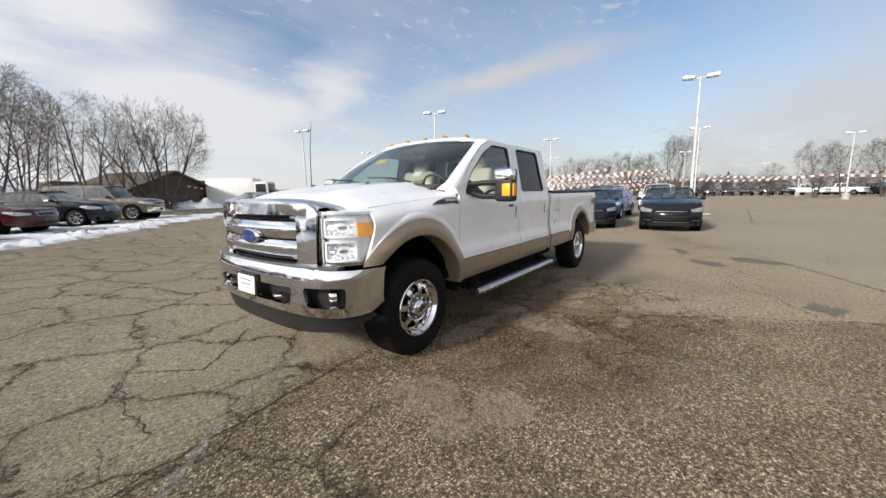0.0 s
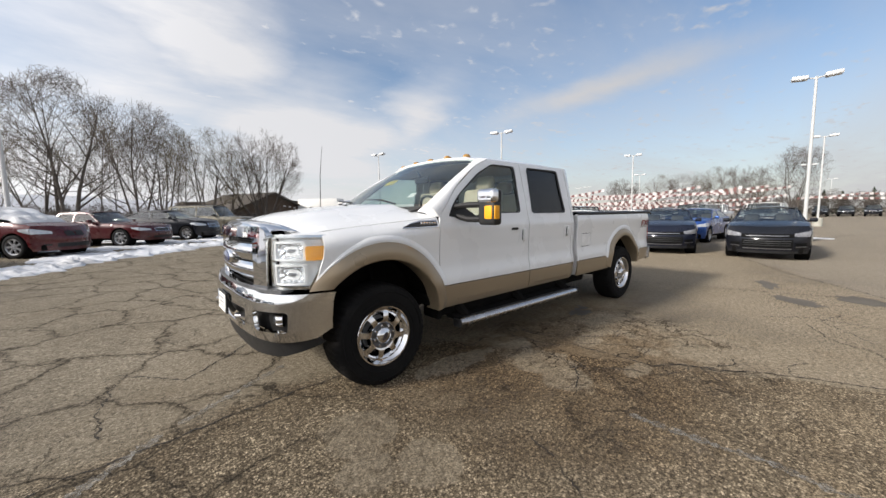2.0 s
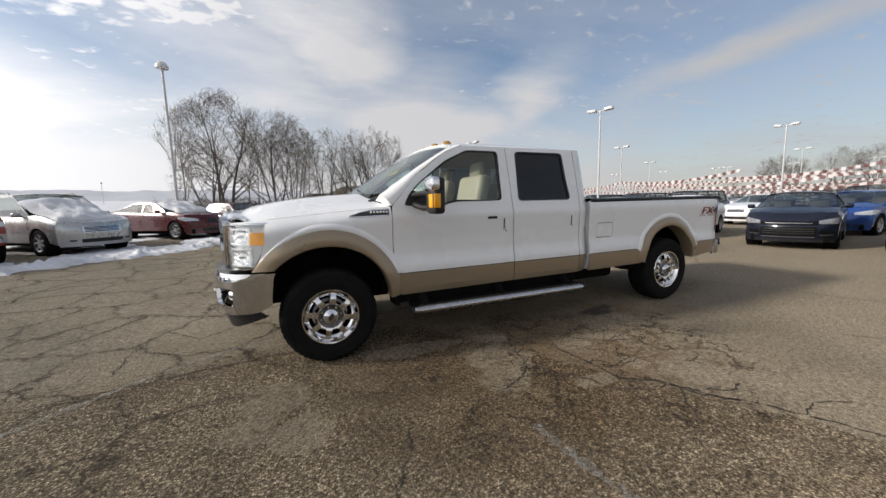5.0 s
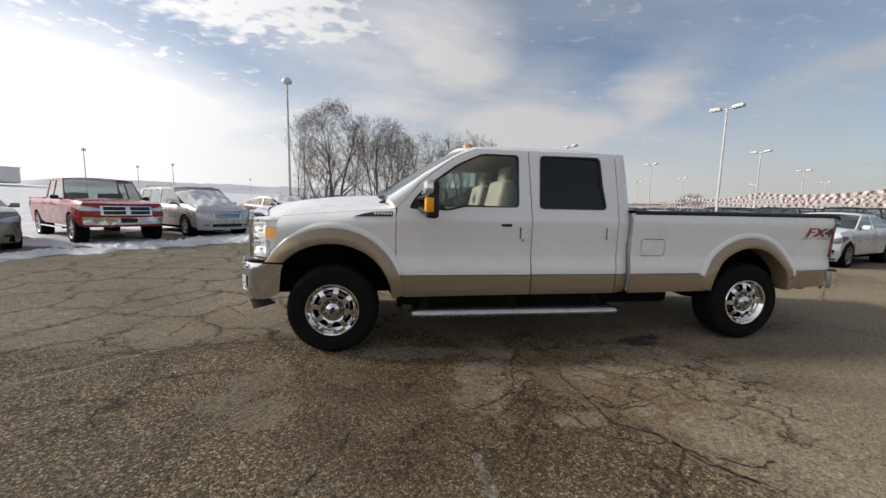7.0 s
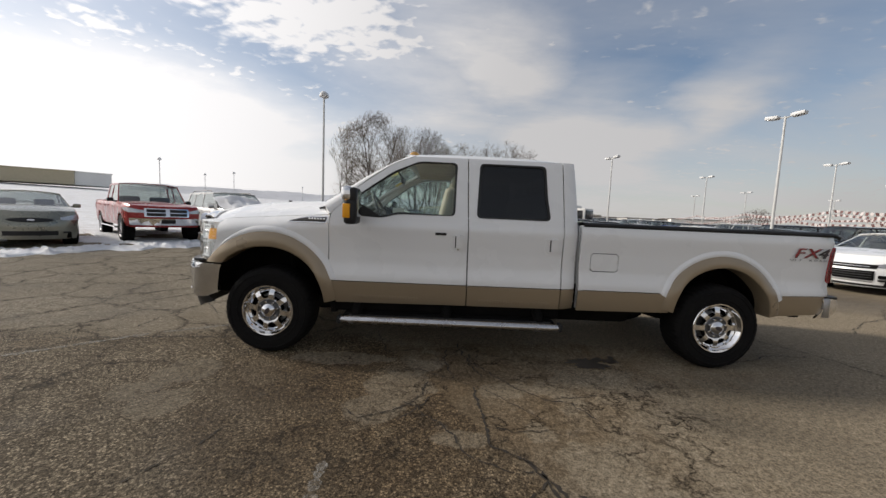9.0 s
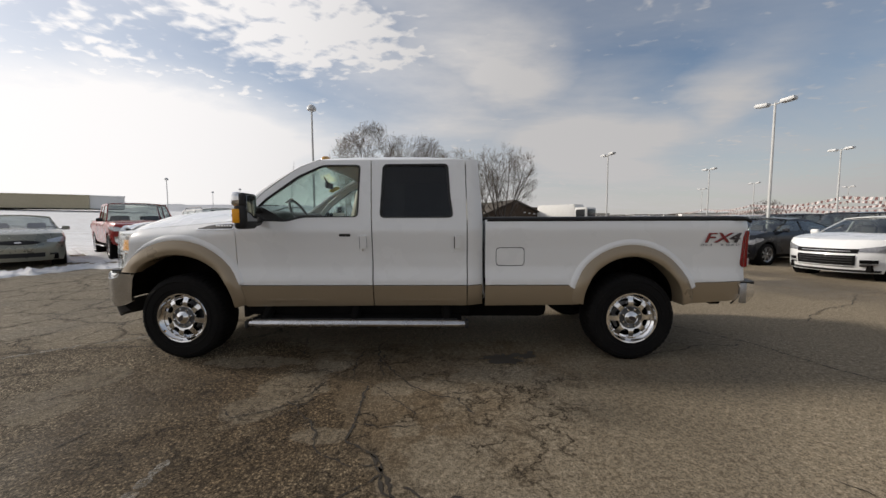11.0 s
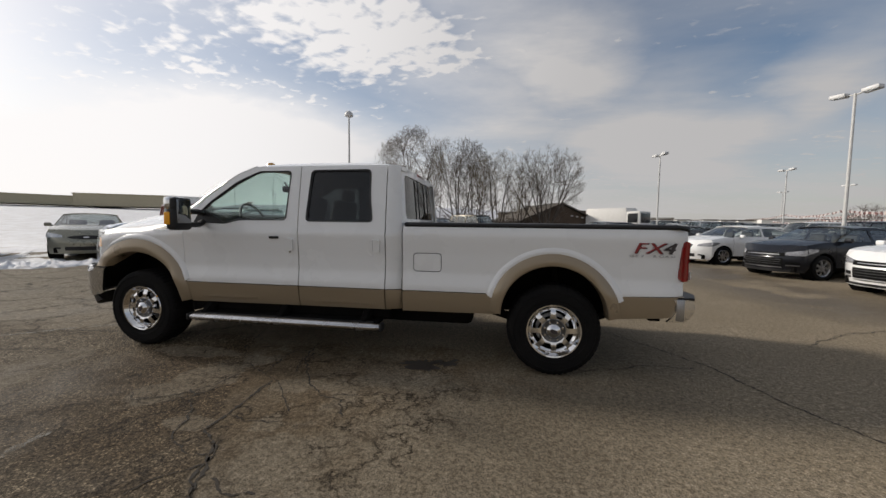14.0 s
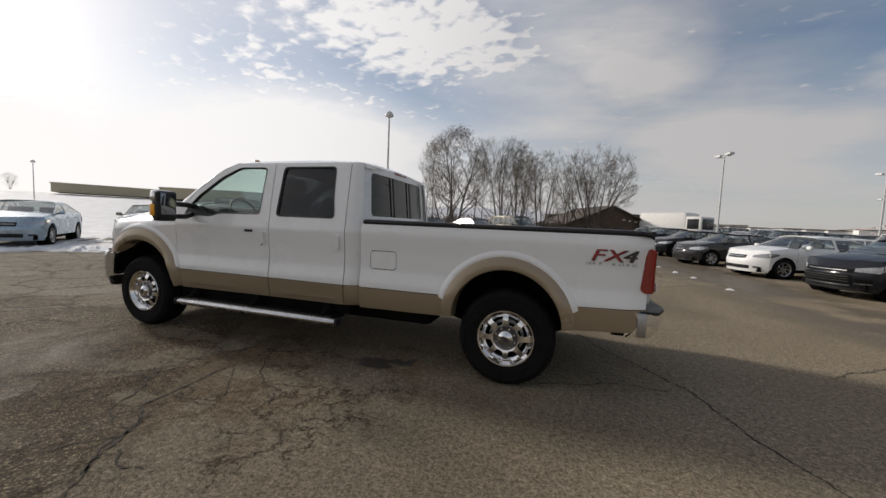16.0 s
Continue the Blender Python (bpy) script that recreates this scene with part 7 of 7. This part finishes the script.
# ---- lamp posts ----
POST = worn("post_paint", (0.62, 0.62, 0.60), (0.50, 0.50, 0.49), 0.5, 0, 3, 50)
HEADS = worn("lamp_head_paint", (0.70, 0.70, 0.69), (0.58, 0.58, 0.57), 0.45, 0, 3, 50)
FOOT = worn("post_foot", (0.46, 0.45, 0.38), (0.36, 0.35, 0.30), 0.9, 0, 4, 50)


def lamp_post(h, twin=True):
    post = thing("lamp_post", "tall pale steel lot lamp with two box heads" if twin else "tall pale steel lot lamp with one domed head", "lamp post", group="lot lamps")
    part("foot", bm_revolve(bmesh.new(), [(0.0, 0.62), (0.26, 0.62), (0.29, 0.58), (0.30, 0.0)], 20), FOOT, post, "concrete foot")
    part("shaft", bm_tube(bmesh.new(), [(0, 0, 0.60), (0, 0, h * 0.5), (0, 0, h)], [0.068, 0.058, 0.045], 10), POST, post)
    part("base_plate", box_bm((0, 0, 0.635), (0.30, 0.30, 0.03), 0.005), POST, post)
    if twin:
        for s in (-1, 1):
            arm = part("arm", bm_tube(bmesh.new(), [(0, 0, h - 0.08), (0, s * 0.28, h - 0.02)], 0.03, 6), POST, post)
            part("lamp_head", box_bm((0, s * 0.50, h + 0.01), (0.34, 0.52, 0.16), 0.04, Matrix.Rotation(radians(4 * s), 3, "X")), HEADS, arm, "pale box lamp head")
            part("lamp_glass", box_bm((0, s * 0.50, h - 0.075), (0.28, 0.44, 0.012), 0.003, Matrix.Rotation(radians(4 * s), 3, "X")), CLEAR, arm)
    else:
        part("lamp_head", bm_revolve(bmesh.new(), [(0.0, h + 0.24), (0.10, h + 0.22), (0.20, h + 0.13), (0.24, h + 0.02), (0.24, h - 0.05), (0.16, h - 0.09), (0.06, h - 0.12)], 20), HEADS, post, "grey domed lamp head")
    return post


big_post = lamp_post(7.1, False)
big_post.matrix_basis = pose(-4.69, 16.15, rise(-4.69, 16.15))
first_post = lamp_post(6.8)
first_post.matrix_basis = pose(17.7, 13.8, 0, 0, 0, 22)
for x, y in ((15.6, 26.4), (20.3, -0.8), (35.9, 12.6), (32.5, 24.8), (29.9, 35.0), (45.2, 58.0), (46.2, 48.9), (66.2, 55.1), (50.7, 35.2), (71.4, 47.7), (75.9, 40.3), (38.5, -0.1), (62.8, 2.5), (97.5, 2.0), (107, -9.7),
             (56.6, 19.9), (80.8, 30.8), (75.3, 38.0), (84.2, 21.9), (90.9, 12.5), (38.1, -13.4), (53.6, -12.5), (72.9, -11.2), (122, -34.3)):
    copy_thing(first_post, pose(x, y, 0, 0, 0, 12))
for x, y in ((-34.2, 43.4), (-41.2, 63.2), (-33, 57.9), (-60, 26.2), (-32.9, 87.9), (-5, 90)):
    copy_thing(big_post, pose(x, y, 0.0))

# ---- bare trees ----
BARK = worn("bark", (0.105, 0.088, 0.074), (0.075, 0.063, 0.052), 0.95, 0, 3, 30, bumpy=0.3)
TWIG = worn("twigs", (0.165, 0.138, 0.117), (0.115, 0.097, 0.082), 0.95, 0, 1, 20)
TWIG2 = worn("yellow_twigs", (0.20, 0.165, 0.11), (0.14, 0.115, 0.08), 0.95, 0, 1, 20)


def grow(rnd, h, stems, spread, levels, kids, thick, lean, crown):
    """Line pieces (a, b, ra, rb, level) of a leafless tree that stays inside an egg-shaped crown."""
    out = []
    wide, zc, high = crown

    def inside(p):
        return (p.x * p.x + p.y * p.y) / wide**2 + ((p.z - zc) / high) ** 2 < rnd.uniform(0.80, 1.08)

    def limb(p, d, length, r, lev):
        n = 6 if lev == 0 else 4 if lev == 1 else 3 if lev == 2 else 2 if lev == 3 else 1
        pts = [p]
        q, dd = p.copy(), d.copy()
        for i in range(n):
            wander = (0.05, 0.085, 0.12, 0.15, 0.16, 0.16)[lev]
            dd = (dd + Vector((rnd.gauss(0, wander), rnd.gauss(0, wander), rnd.gauss(0.015, wander * 0.8)))).normalized()
            q = q + dd * length / n
            if lev > 0 and not inside(q) or q.z > zc + high:
                break
            pts.append(q.copy())
        n = len(pts) - 1
        if n == 0:
            return
        rs = [r * (1 - 0.88 * i / n) for i in range(n + 1)]
        for i in range(n):
            out.append((pts[i], pts[i + 1], rs[i], rs[i + 1], lev))
        if lev >= levels:
            return
        c = kids[lev]
        for k in range(c):
            t = (0.16 if lev == 0 else 0.15) + (0.83 if lev == 0 else 0.84) * (k + rnd.random()) / c
            i = min(int(t * n), n - 1)
            base = pts[i].lerp(pts[i + 1], t * n - i)
            az = rnd.uniform(0, 2 * math.pi)
            u = dd.orthogonal().normalized()
            v = dd.cross(u)
            ang = radians(rnd.uniform(26, 56) * lean * 2)
            nd = (dd * math.cos(ang) + (u * math.cos(az) + v * math.sin(az)) * math.sin(ang))
            nd = (nd + Vector((0, 0, 0.06))).normalized()
            limb(base, nd, length * rnd.uniform(0.46, 0.70) * (1.10 - 0.45 * t), rs[i] * 0.56, lev + 1)

    for s in range(stems):
        a = 2 * math.pi * (s + rnd.random() * 0.7) / stems
        d = Vector((math.cos(a) * spread, math.sin(a) * spread, 1)).normalized()
        limb(Vector((0.25 * math.cos(a) * (stems > 1), 0.25 * math.sin(a) * (stems > 1), -0.05)), d, h * rnd.uniform(0.74, 0.88), thick * rnd.uniform(0.7, 1), 0)
    return out


def tree_mesh(pieces, low, high, least):
    verts, faces = [], []
    for a, b, ra, rb, lev in pieces:
        if not low <= lev <= high:
            continue
        n = 7 if lev == 0 else 5 if lev == 1 else 3
        ra, rb = max(ra, least), max(rb, least * 0.7)
        d = (b - a).normalized()
        u = d.orthogonal().normalized()
        v = d.cross(u)
        o = len(verts)
        for p, r in ((a, ra), (b, rb)):
            verts += [p + r * (math.cos(2 * math.pi * k / n) * u + math.sin(2 * math.pi * k / n) * v) for k in range(n)]
        faces += [(o + k, o + (k + 1) % n, o + n + (k + 1) % n, o + n + k) for k in range(n)]
    me = bpy.data.meshes.new("branches")
    me.from_pydata([tuple(v) for v in verts], [], faces)
    me.polygons.foreach_set("use_smooth", [True] * len(me.polygons))
    return me


def bare_tree(seed, h, stems, spread, twig, label, lean, thick, kids, crown, least=0.006, name="bare_tree", category="tree"):
    rnd = random.Random(seed)
    pieces = grow(rnd, h, stems, spread, len(kids), kids, thick, lean, crown)
    t = thing(name, label, category, group="bare trees" if name == "bare_tree" else "shrubs")
    for nm, lo, hi, mat in (("trunk", 0, 1, BARK), ("crown", 2, 5, twig)):
        me = tree_mesh(pieces, lo, hi, least)
        me.materials.append(mat)
        ob = new(nm, me)
        ob.parent = t
        if name == "shrub":
            tagged(ob, kind="stuff")
    return t


TALL = "tall leafless tree with fine grey-brown twigs"
kinds = [bare_tree(1, 9.0, 3, 0.10, TWIG, TALL, 0.54, 0.13, (11, 6, 5, 3), (3.3, 4.9, 4.2), 0.007), bare_tree(2, 9.4, 4, 0.17, TWIG, TALL, 0.53, 0.11, (9, 6, 5, 2), (3.5, 5.0, 4.3), 0.007),
         bare_tree(3, 9.4, 7, 0.50, TWIG, "round-crowned leafless tree beside a brown house", 0.44, 0.12, (7, 5, 5, 3), (4.3, 5.4, 4.1), 0.008),
         bare_tree(4, 7.4, 4, 0.17, TWIG2, "many-stemmed leafless tree with yellowish twigs", 0.56, 0.08, (7, 5, 4, 2), (3.0, 4.0, 3.6)), bare_tree(5, 8.0, 2, 0.10, TWIG2, "slim leafless tree with few upright limbs", 0.30, 0.06, (6, 5, 4, 3), (1.5, 4.8, 3.4))]
spots = [(0, -4.9, 32.1, 1.2, 0), (1, -1.2, 39.3, 1.28, 40), (2, 8.6, 38.0, 1.08, 0), (3, 3.5, 35.6, 1.22, 80), (4, -8.7, 35.0, 1.25, 0), (1, 0.6, 40.5, 1.12, 200), (3, -6.4, 33.4, 1.0, 200), (4, -2.9, 34.0, 1.1, 120), (3, 5.9, 38.5, 1.05, 300), (4, 1.6, 36.0, 1.1, 70)]
used = set()
for k, x, y, s, a in spots:
    m = pose(x, y, rise(x, y), 0, 0, a) @ Matrix.Diagonal((s, s, s, 1))
    if k not in used:
        kinds[k].matrix_basis = m
        used.add(k)
    else:
        c = copy_thing(kinds[k], Matrix())
        c.matrix_basis = m
for k, x, y, s, a in ((1, 76, 4.8, 1.25, 10), (3, 80, 9.0, 0.85, 50), (2, 92, 13.5, 1.15, 90), (3, 96, 19.5, 1.5, 10), (2, 98, 25.0, 1.15, 200), (3, 99, 31.5, 1.45, 10), (2, 94, 38.0, 1.1, 150), (1, 62, -11.5, 0.80, 70), (3, 66, -14.5, 0.9, 0), (1, 66, -18.0, 0.85, 200),
                      (3, 72, -8.0, 0.7, 0), (2, 52, 53.5, 0.55, 0), (3, 88, 44, 0.7, 0), (3, 95, 12, 0.8, 20), (3, 98, 2, 0.7, 20)):
    c = copy_thing(kinds[k], Matrix())
    c.matrix_basis = pose(x, y, 0, 0, 0, a) @ Matrix.Diagonal((s, s, s, 1))
for k, x, y, s, a in ((2, -99, 34.5, 0.36, 0), (3, -98, 40, 0.45, 50), (2, -103, 31, 0.34, 90)):
    c = copy_thing(kinds[k], Matrix())
    c.matrix_basis = pose(x, y, 4.6, 0, 0, a) @ Matrix.Diagonal((s, s, s, 1))
shrub = bare_tree(9, 2.4, 9, 0.7, TWIG, "dense leafless brown shrub beside the lot", 0.55, 0.025, (5, 5, 4, 3), (1.5, 1.0, 1.3), 0.005, "shrub", "shrub")
rnd = random.Random(4)
shrub.matrix_basis = pose(8.3, 37.0, 0)
for k in range(34):
    t = k / 33
    c = copy_thing(shrub, Matrix())
    s = rnd.uniform(0.55, 1.15)
    c.matrix_basis = pose(-9 + 17 * t + rnd.uniform(-1, 1), 27.5 + 11.5 * t + rnd.uniform(0, 3), 0.3, 0, 0, rnd.uniform(0, 360)) @ Matrix.Diagonal((s * 1.3, s * 1.3, s, 1))
for k in range(26):
    c = copy_thing(shrub, Matrix())
    s = rnd.uniform(0.9, 1.7)
    c.matrix_basis = pose(95 + rnd.uniform(-3, 8), -26 + 2.9 * k, 0, 0, 0, rnd.uniform(0, 360)) @ Matrix.Diagonal((s * 1.8, s * 1.8, s * 1.3, 1))
NEEDLE = worn("needles", (0.018, 0.035, 0.018), (0.035, 0.055, 0.028), 0.9, 0, 2, 20)


def conifer(x, y, h, seed):
    rnd = random.Random(seed)
    t = thing("conifer", "small dark green conifer far behind the lot", "tree", pose(x, y, 0), group="conifers")
    part("trunk", bm_tube(bmesh.new(), [(0, 0, 0), (0, 0, h)], [0.10, 0.02], 6), BARK, t)
    verts, faces = [], []
    for k in range(420):
        q = rnd.random()
        z = h * (0.10 + 0.88 * q)
        r = (1 - q) * h * 0.24 * rnd.uniform(0.45, 1.1)
        a = rnd.uniform(0, 2 * math.pi)
        c = Vector((r * math.cos(a), r * math.sin(a), z - 0.2 * r))
        s = 0.16 + 0.20 * (1 - q)
        o = len(verts)
        u = Vector((math.cos(a), math.sin(a), -0.35)) * s
        v = Vector((-math.sin(a), math.cos(a), rnd.uniform(-0.4, 0.4))) * s * 0.5
        verts += [c - v, c + u, c + v, c - u * 0.4 + Vector((0, 0, s * 0.4))]
        faces += [(o, o + 1, o + 2), (o, o + 2, o + 3), (o, o + 3, o + 1)]
    me = bpy.data.meshes.new("crown")
    me.from_pydata([tuple(v) for v in verts], [], faces)
    me.materials.append(NEEDLE)
    ob = new("crown", me)
    ob.parent = t


for i, (x, y, h) in enumerate(((100, 3.0, 5.0), (101, 0.6, 4.6), (102, -3.2, 5.2), (104, 7.0, 4.4), (103, -10.5, 4.2))):
    conifer(x, y, h, i)

# ---- buildings and the far distance ----
BROWN = worn("brown_siding", (0.115, 0.082, 0.058), (0.085, 0.060, 0.043), 0.9, 0, 1.2, 20)
SHINGLE = worn("shingles", (0.105, 0.088, 0.070), (0.070, 0.058, 0.047), 0.95, 0, 1.5, 12)
WOODY = worn("grey_wood", (0.13, 0.11, 0.09), (0.09, 0.075, 0.06), 0.9, 0, 1.5, 15)
OCHRE = worn("ochre_siding", (0.50, 0.44, 0.31), (0.44, 0.385, 0.27), 0.9, 0, 0.1, 2)
PALE = worn("pale_panels", (0.82, 0.81, 0.78), (0.72, 0.71, 0.68), 0.8, 0, 0.2, 3)
DUSK = worn("dark_window", (0.02, 0.022, 0.025), (0.035, 0.036, 0.038), 0.2, 0, 2, 20)


def house():
    t = thing("brown_house", "low brown wooden house with a wide gable behind bare trees", "house", pose(11.2, 44.0, 0, 0, 0, 22))
    wall = bmesh.new()
    prof = [(-5.2, 0), (5.2, 0), (5.2, 2.1), (0.0, 4.2), (-5.2, 2.1)]
    rows = [[Vector((x, y, z)) for x, z in prof + prof[:1]] for y in (0, 9)]
    wall = shell(rows, 0.0)
    for y in (0, 9):
        wall.faces.new([wall.verts.new((x, y, z)) for x, z in prof])
    bmesh.ops.recalc_face_normals(wall, faces=wall.faces[:])
    part("wall", wall, BROWN, t, smooth=False)
    for s in (-1, 1):
        part("roof", grid_bm(lambda u, v: Vector((s * 5.9 * u, -0.6 + 10.2 * v, 4.30 - 2.40 * u)), np.linspace(0, 1, 5), np.linspace(0, 1, 5), 0.14, s < 0), SHINGLE, t, smooth=False)
    for k in range(5):
        part("eave_block", box_bm((1.6 + k * 0.75, -0.10, 2.55 - k * 0.10 + 0.12), (0.26, 0.10, 0.14), 0), PALE, t)
    for x in (-2.8, 1.0, 3.4):
        w = part("window", box_bm((x, -0.02, 1.25), (1.0, 0.06, 0.9), 0.01), DUSK, t)
        part("window_frame", box_bm((x, -0.05, 0.78), (1.15, 0.08, 0.08), 0.01), WOODY, w)


house()


def block(name, label, x, y, w, d, h, turn, mat, base=0.0, windows=0, cap=None):
    t = thing(name, label, "building", pose(x, y, base, 0, 0, turn))
    part("wall", box_bm((0, 0, h / 2), (w, d, h), 0.02), mat, t, smooth=False)
    part("roof", box_bm((0, 0, h + 0.10), (w + 0.3, d + 0.3, 0.22), 0.02), cap or WOODY, t, smooth=False)
    for k in range(windows):
        xx = -w / 2 + w * (k + 0.5) / windows
        part("window", box_bm((xx, -d / 2 - 0.02, h * 0.5), (w / windows * 0.55, 0.08, h * 0.35), 0.01), DUSK, t)
    return t


block("workshop", "low dark brown workshop with a flat roof", 17.0, 60.0, 9, 8, 3.6, 20, BROWN, 0, 3)
block("workshop", "small dark shed behind the bare trees", 7.0, 62.0, 7, 6, 3.4, 5, WOODY, 0, 2)
block("warehouse", "long low ochre warehouse beyond the snowy field", -92.7, 57.9, 25, 10, 1.75, 57, OCHRE, 4.6, cap=OCHRE)
block("warehouse", "taller ochre hall beyond the snowy field", -80.3, 68.3, 18, 10, 2.5, 30, OCHRE, 4.5, cap=OCHRE)
block("warehouse", "pale panelled hall beyond the snowy field", -71.2, 73.5, 5.5, 8, 2.5, 45, PALE, 4.5, cap=PALE)
for x, y, w, h in ((32, 135, 26, 3.6), (52, 140, 24, 4.4), (75, 138, 30, 3.8), (15, 150, 22, 3.4), (98, 128, 24, 4.2)):
    block("depot", "pale low depot building far behind the lot", x, y, w, 14, h, -15, PALE, 0, 6)
for k in range(9):
    block("box_trailer", "white box trailer parked far behind the lot", 28 + k * 5.0, 104 + (k % 3) * 1.5, 3.2, 9, 2.9, -10, PALE, 0.4)


def step_van():
    t = thing("step_van", "white step van with dark windscreen, parked behind the cars", "van", pose(18.1, 42.8, 0, 0, 0, -48) @ Matrix.Diagonal((1.16, 1.16, 1.16, 1)))
    part("body", box_bm((-1.2, 0, 1.75), (4.6, 2.1, 2.5), 0.08), PALE, t)
    cab = part("cab", box_bm((1.7, 0, 1.62), (1.5, 2.0, 2.2), 0.10), PALE, t)
    part("windscreen", box_bm((2.47, 0, 2.05), (0.04, 1.7, 0.95), 0.02), DUSK, cab)
    for s in (-1, 1):
        part("side_window", box_bm((1.75, s * 1.01, 2.05), (1.0, 0.04, 0.9), 0.02), DUSK, cab)
    part("bonnet", box_bm((2.75, 0, 1.0), (0.8, 1.7, 0.7), 0.12), PALE, cab)
    part("roof_rail", box_bm((-1.2, 0, 3.04), (4.4, 1.9, 0.08), 0.02), PALE, t)
    for x in (-2.2, 2.3):
        for s in (-1, 1):
            car_wheel(t, x, s * 0.9, 0.38, s, STEEL)


step_van()
# wooded hills, with the haze of distance put into their colour
HILL = worn("haze_tinted_hills", (0.56, 0.57, 0.60), (0.44, 0.45, 0.475), 1.0, 0, 0.012, 0.06)
rows = []
for i in range(161):
    a = radians(-75 + i)
    d = 900
    row = []
    for q, z in ((0.75, -1), (0.9, 0.55), (1.0, 1.0), (1.1, -2)):
        h = lerp(i - 75, [-75, -52, -44, -38, -4, 6, 16, 40, 85], [3, 4, 28, 41, 43, 32, 17, 13, 10]) * (1 + 0.16 * noise.noise((i * 0.13, 1, 0)) + 0.07 * noise.noise((i * 0.6, 4, 0)))
        row.append(Vector((d * q * math.sin(a), d * q * math.cos(a), h * z if z > 0 else z)))
    rows.append(row)
bmh = shell(rows, 0.0)
bmesh.ops.recalc_face_normals(bmh, faces=bmh.faces[:])
tagged(link_mesh("backdrop_hills", bmh, HILL), "wooded hills on the horizon, painted pale with haze", "hills", kind="structure")

# ---- pennants ----
PEN_R = worn("red_pennant", (0.19, 0.085, 0.075), (0.13, 0.06, 0.055), 0.7, 0, 1, 20)
PEN_W = worn("white_pennant", (0.66, 0.60, 0.58), (0.54, 0.48, 0.46), 0.7, 0, 1, 20)


def pennants(x0, y0, x1, y1, z, seed):
    rnd = random.Random(seed)
    a, b = Vector((x0, y0, z)), Vector((x1, y1, z))
    n = int((b - a).length / 0.40)
    d = (b - a).normalized()
    line = []
    red, wht = bmesh.new(), bmesh.new()
    for k in range(n + 1):
        t = k / n
        sag = 0.42 * (1 - (2 * ((t * (b - a).length / 14) % 1) - 1) ** 2)
        p = a.lerp(b, t) - Vector((0, 0, sag))
        line.append(p)
        bm = red if k % 2 else wht
        s = Vector((-d.y, d.x, 0)) * rnd.uniform(-0.12, 0.12)
        q = [p, p + d * 0.30, p + d * 0.29 + s - Vector((0, 0, 0.24)), p + d * 0.01 + s - Vector((0, 0, 0.24))]
        bm.faces.new([bm.verts.new(v) for v in q])
    t = thing("pennant_string", "string of red and white pennants over the lot", "pennants", group="pennant strings")
    part("cord", bm_tube(bmesh.new(), line, 0.007, 4, False), POST, t)
    for bm, m in ((red, PEN_R), (wht, PEN_W)):
        ob = part("bunting", bm, m, t, smooth=False)
        tagged(ob, kind="stuff")


for i, (x0, y0, x1, y1, z) in enumerate(((31, 13, 45, 62, 3.4), (36, 7.0, 52, 64, 3.5), (41, 5, 58, 66, 3.5), (47, 4, 66, 62, 3.8), (53, 3.0, 72, 58, 3.9), (34, 9, 47, 62, 2.7), (58, -26, 62, 3.0, 2.9), (64, -30, 69, 3.0, 3.3), (45, 8, 62, 66, 2.6), (50, 6, 66, 64, 2.1), (56, 5, 73, 60, 2.6), (60, 4, 78, 60, 3.2), (62, 4, 80, 58, 1.9), (38, 8, 50, 62, 2.2))):
    pennants(x0, y0, x1, y1, z, i)

# ---- snow left on two cars ----
def snow_on(at, xs, zs, half, skew, seed, label):
    rows = []
    for i in range(22):
        t = i / 21
        x = xs[0] + (xs[-1] - xs[0]) * t
        row = []
        for j in range(23):
            v = -1 + 2 * j / 22
            rag = 1 + 0.16 * noise.noise((t * 4, v * 3, seed))
            edge = max(0.0, 1 - max(abs(v) ** 4, abs(2 * t - 1) ** 6))
            z = lerp(x, xs, zs) - 0.05 + 0.17 * edge ** 0.4 * (0.8 + 0.5 * noise.noise((t * 5, v * 4, seed + 3))) - 0.05 * v * v
            row.append(at @ Vector((x, v * half * rag + skew, z)))
        rows.append(row)
    bm = shell(rows, 0.0)
    bmesh.ops.recalc_face_normals(bm, faces=bm.faces[:])
    tagged(link_mesh("snow_cover", bm, SNOW, angle=80), label, "snow", group="snow on cars")


snow_on(parked(-5.9, 10.8, HEAD, 0.95), [0.25, 0.70, 1.15, 1.85], [0.95, 1.09, 1.24, 1.58], 0.80, 0.06, 1.0, "blanket of snow on the minivan's bonnet and windscreen")
snow_on(parked(-3.6, 13.75, HEAD, 0.93), [0.70, 1.10, 2.0], [1.01, 1.14, 1.47], 0.68, 0.05, 5.0, "blanket of snow on the red sedan's windscreen")
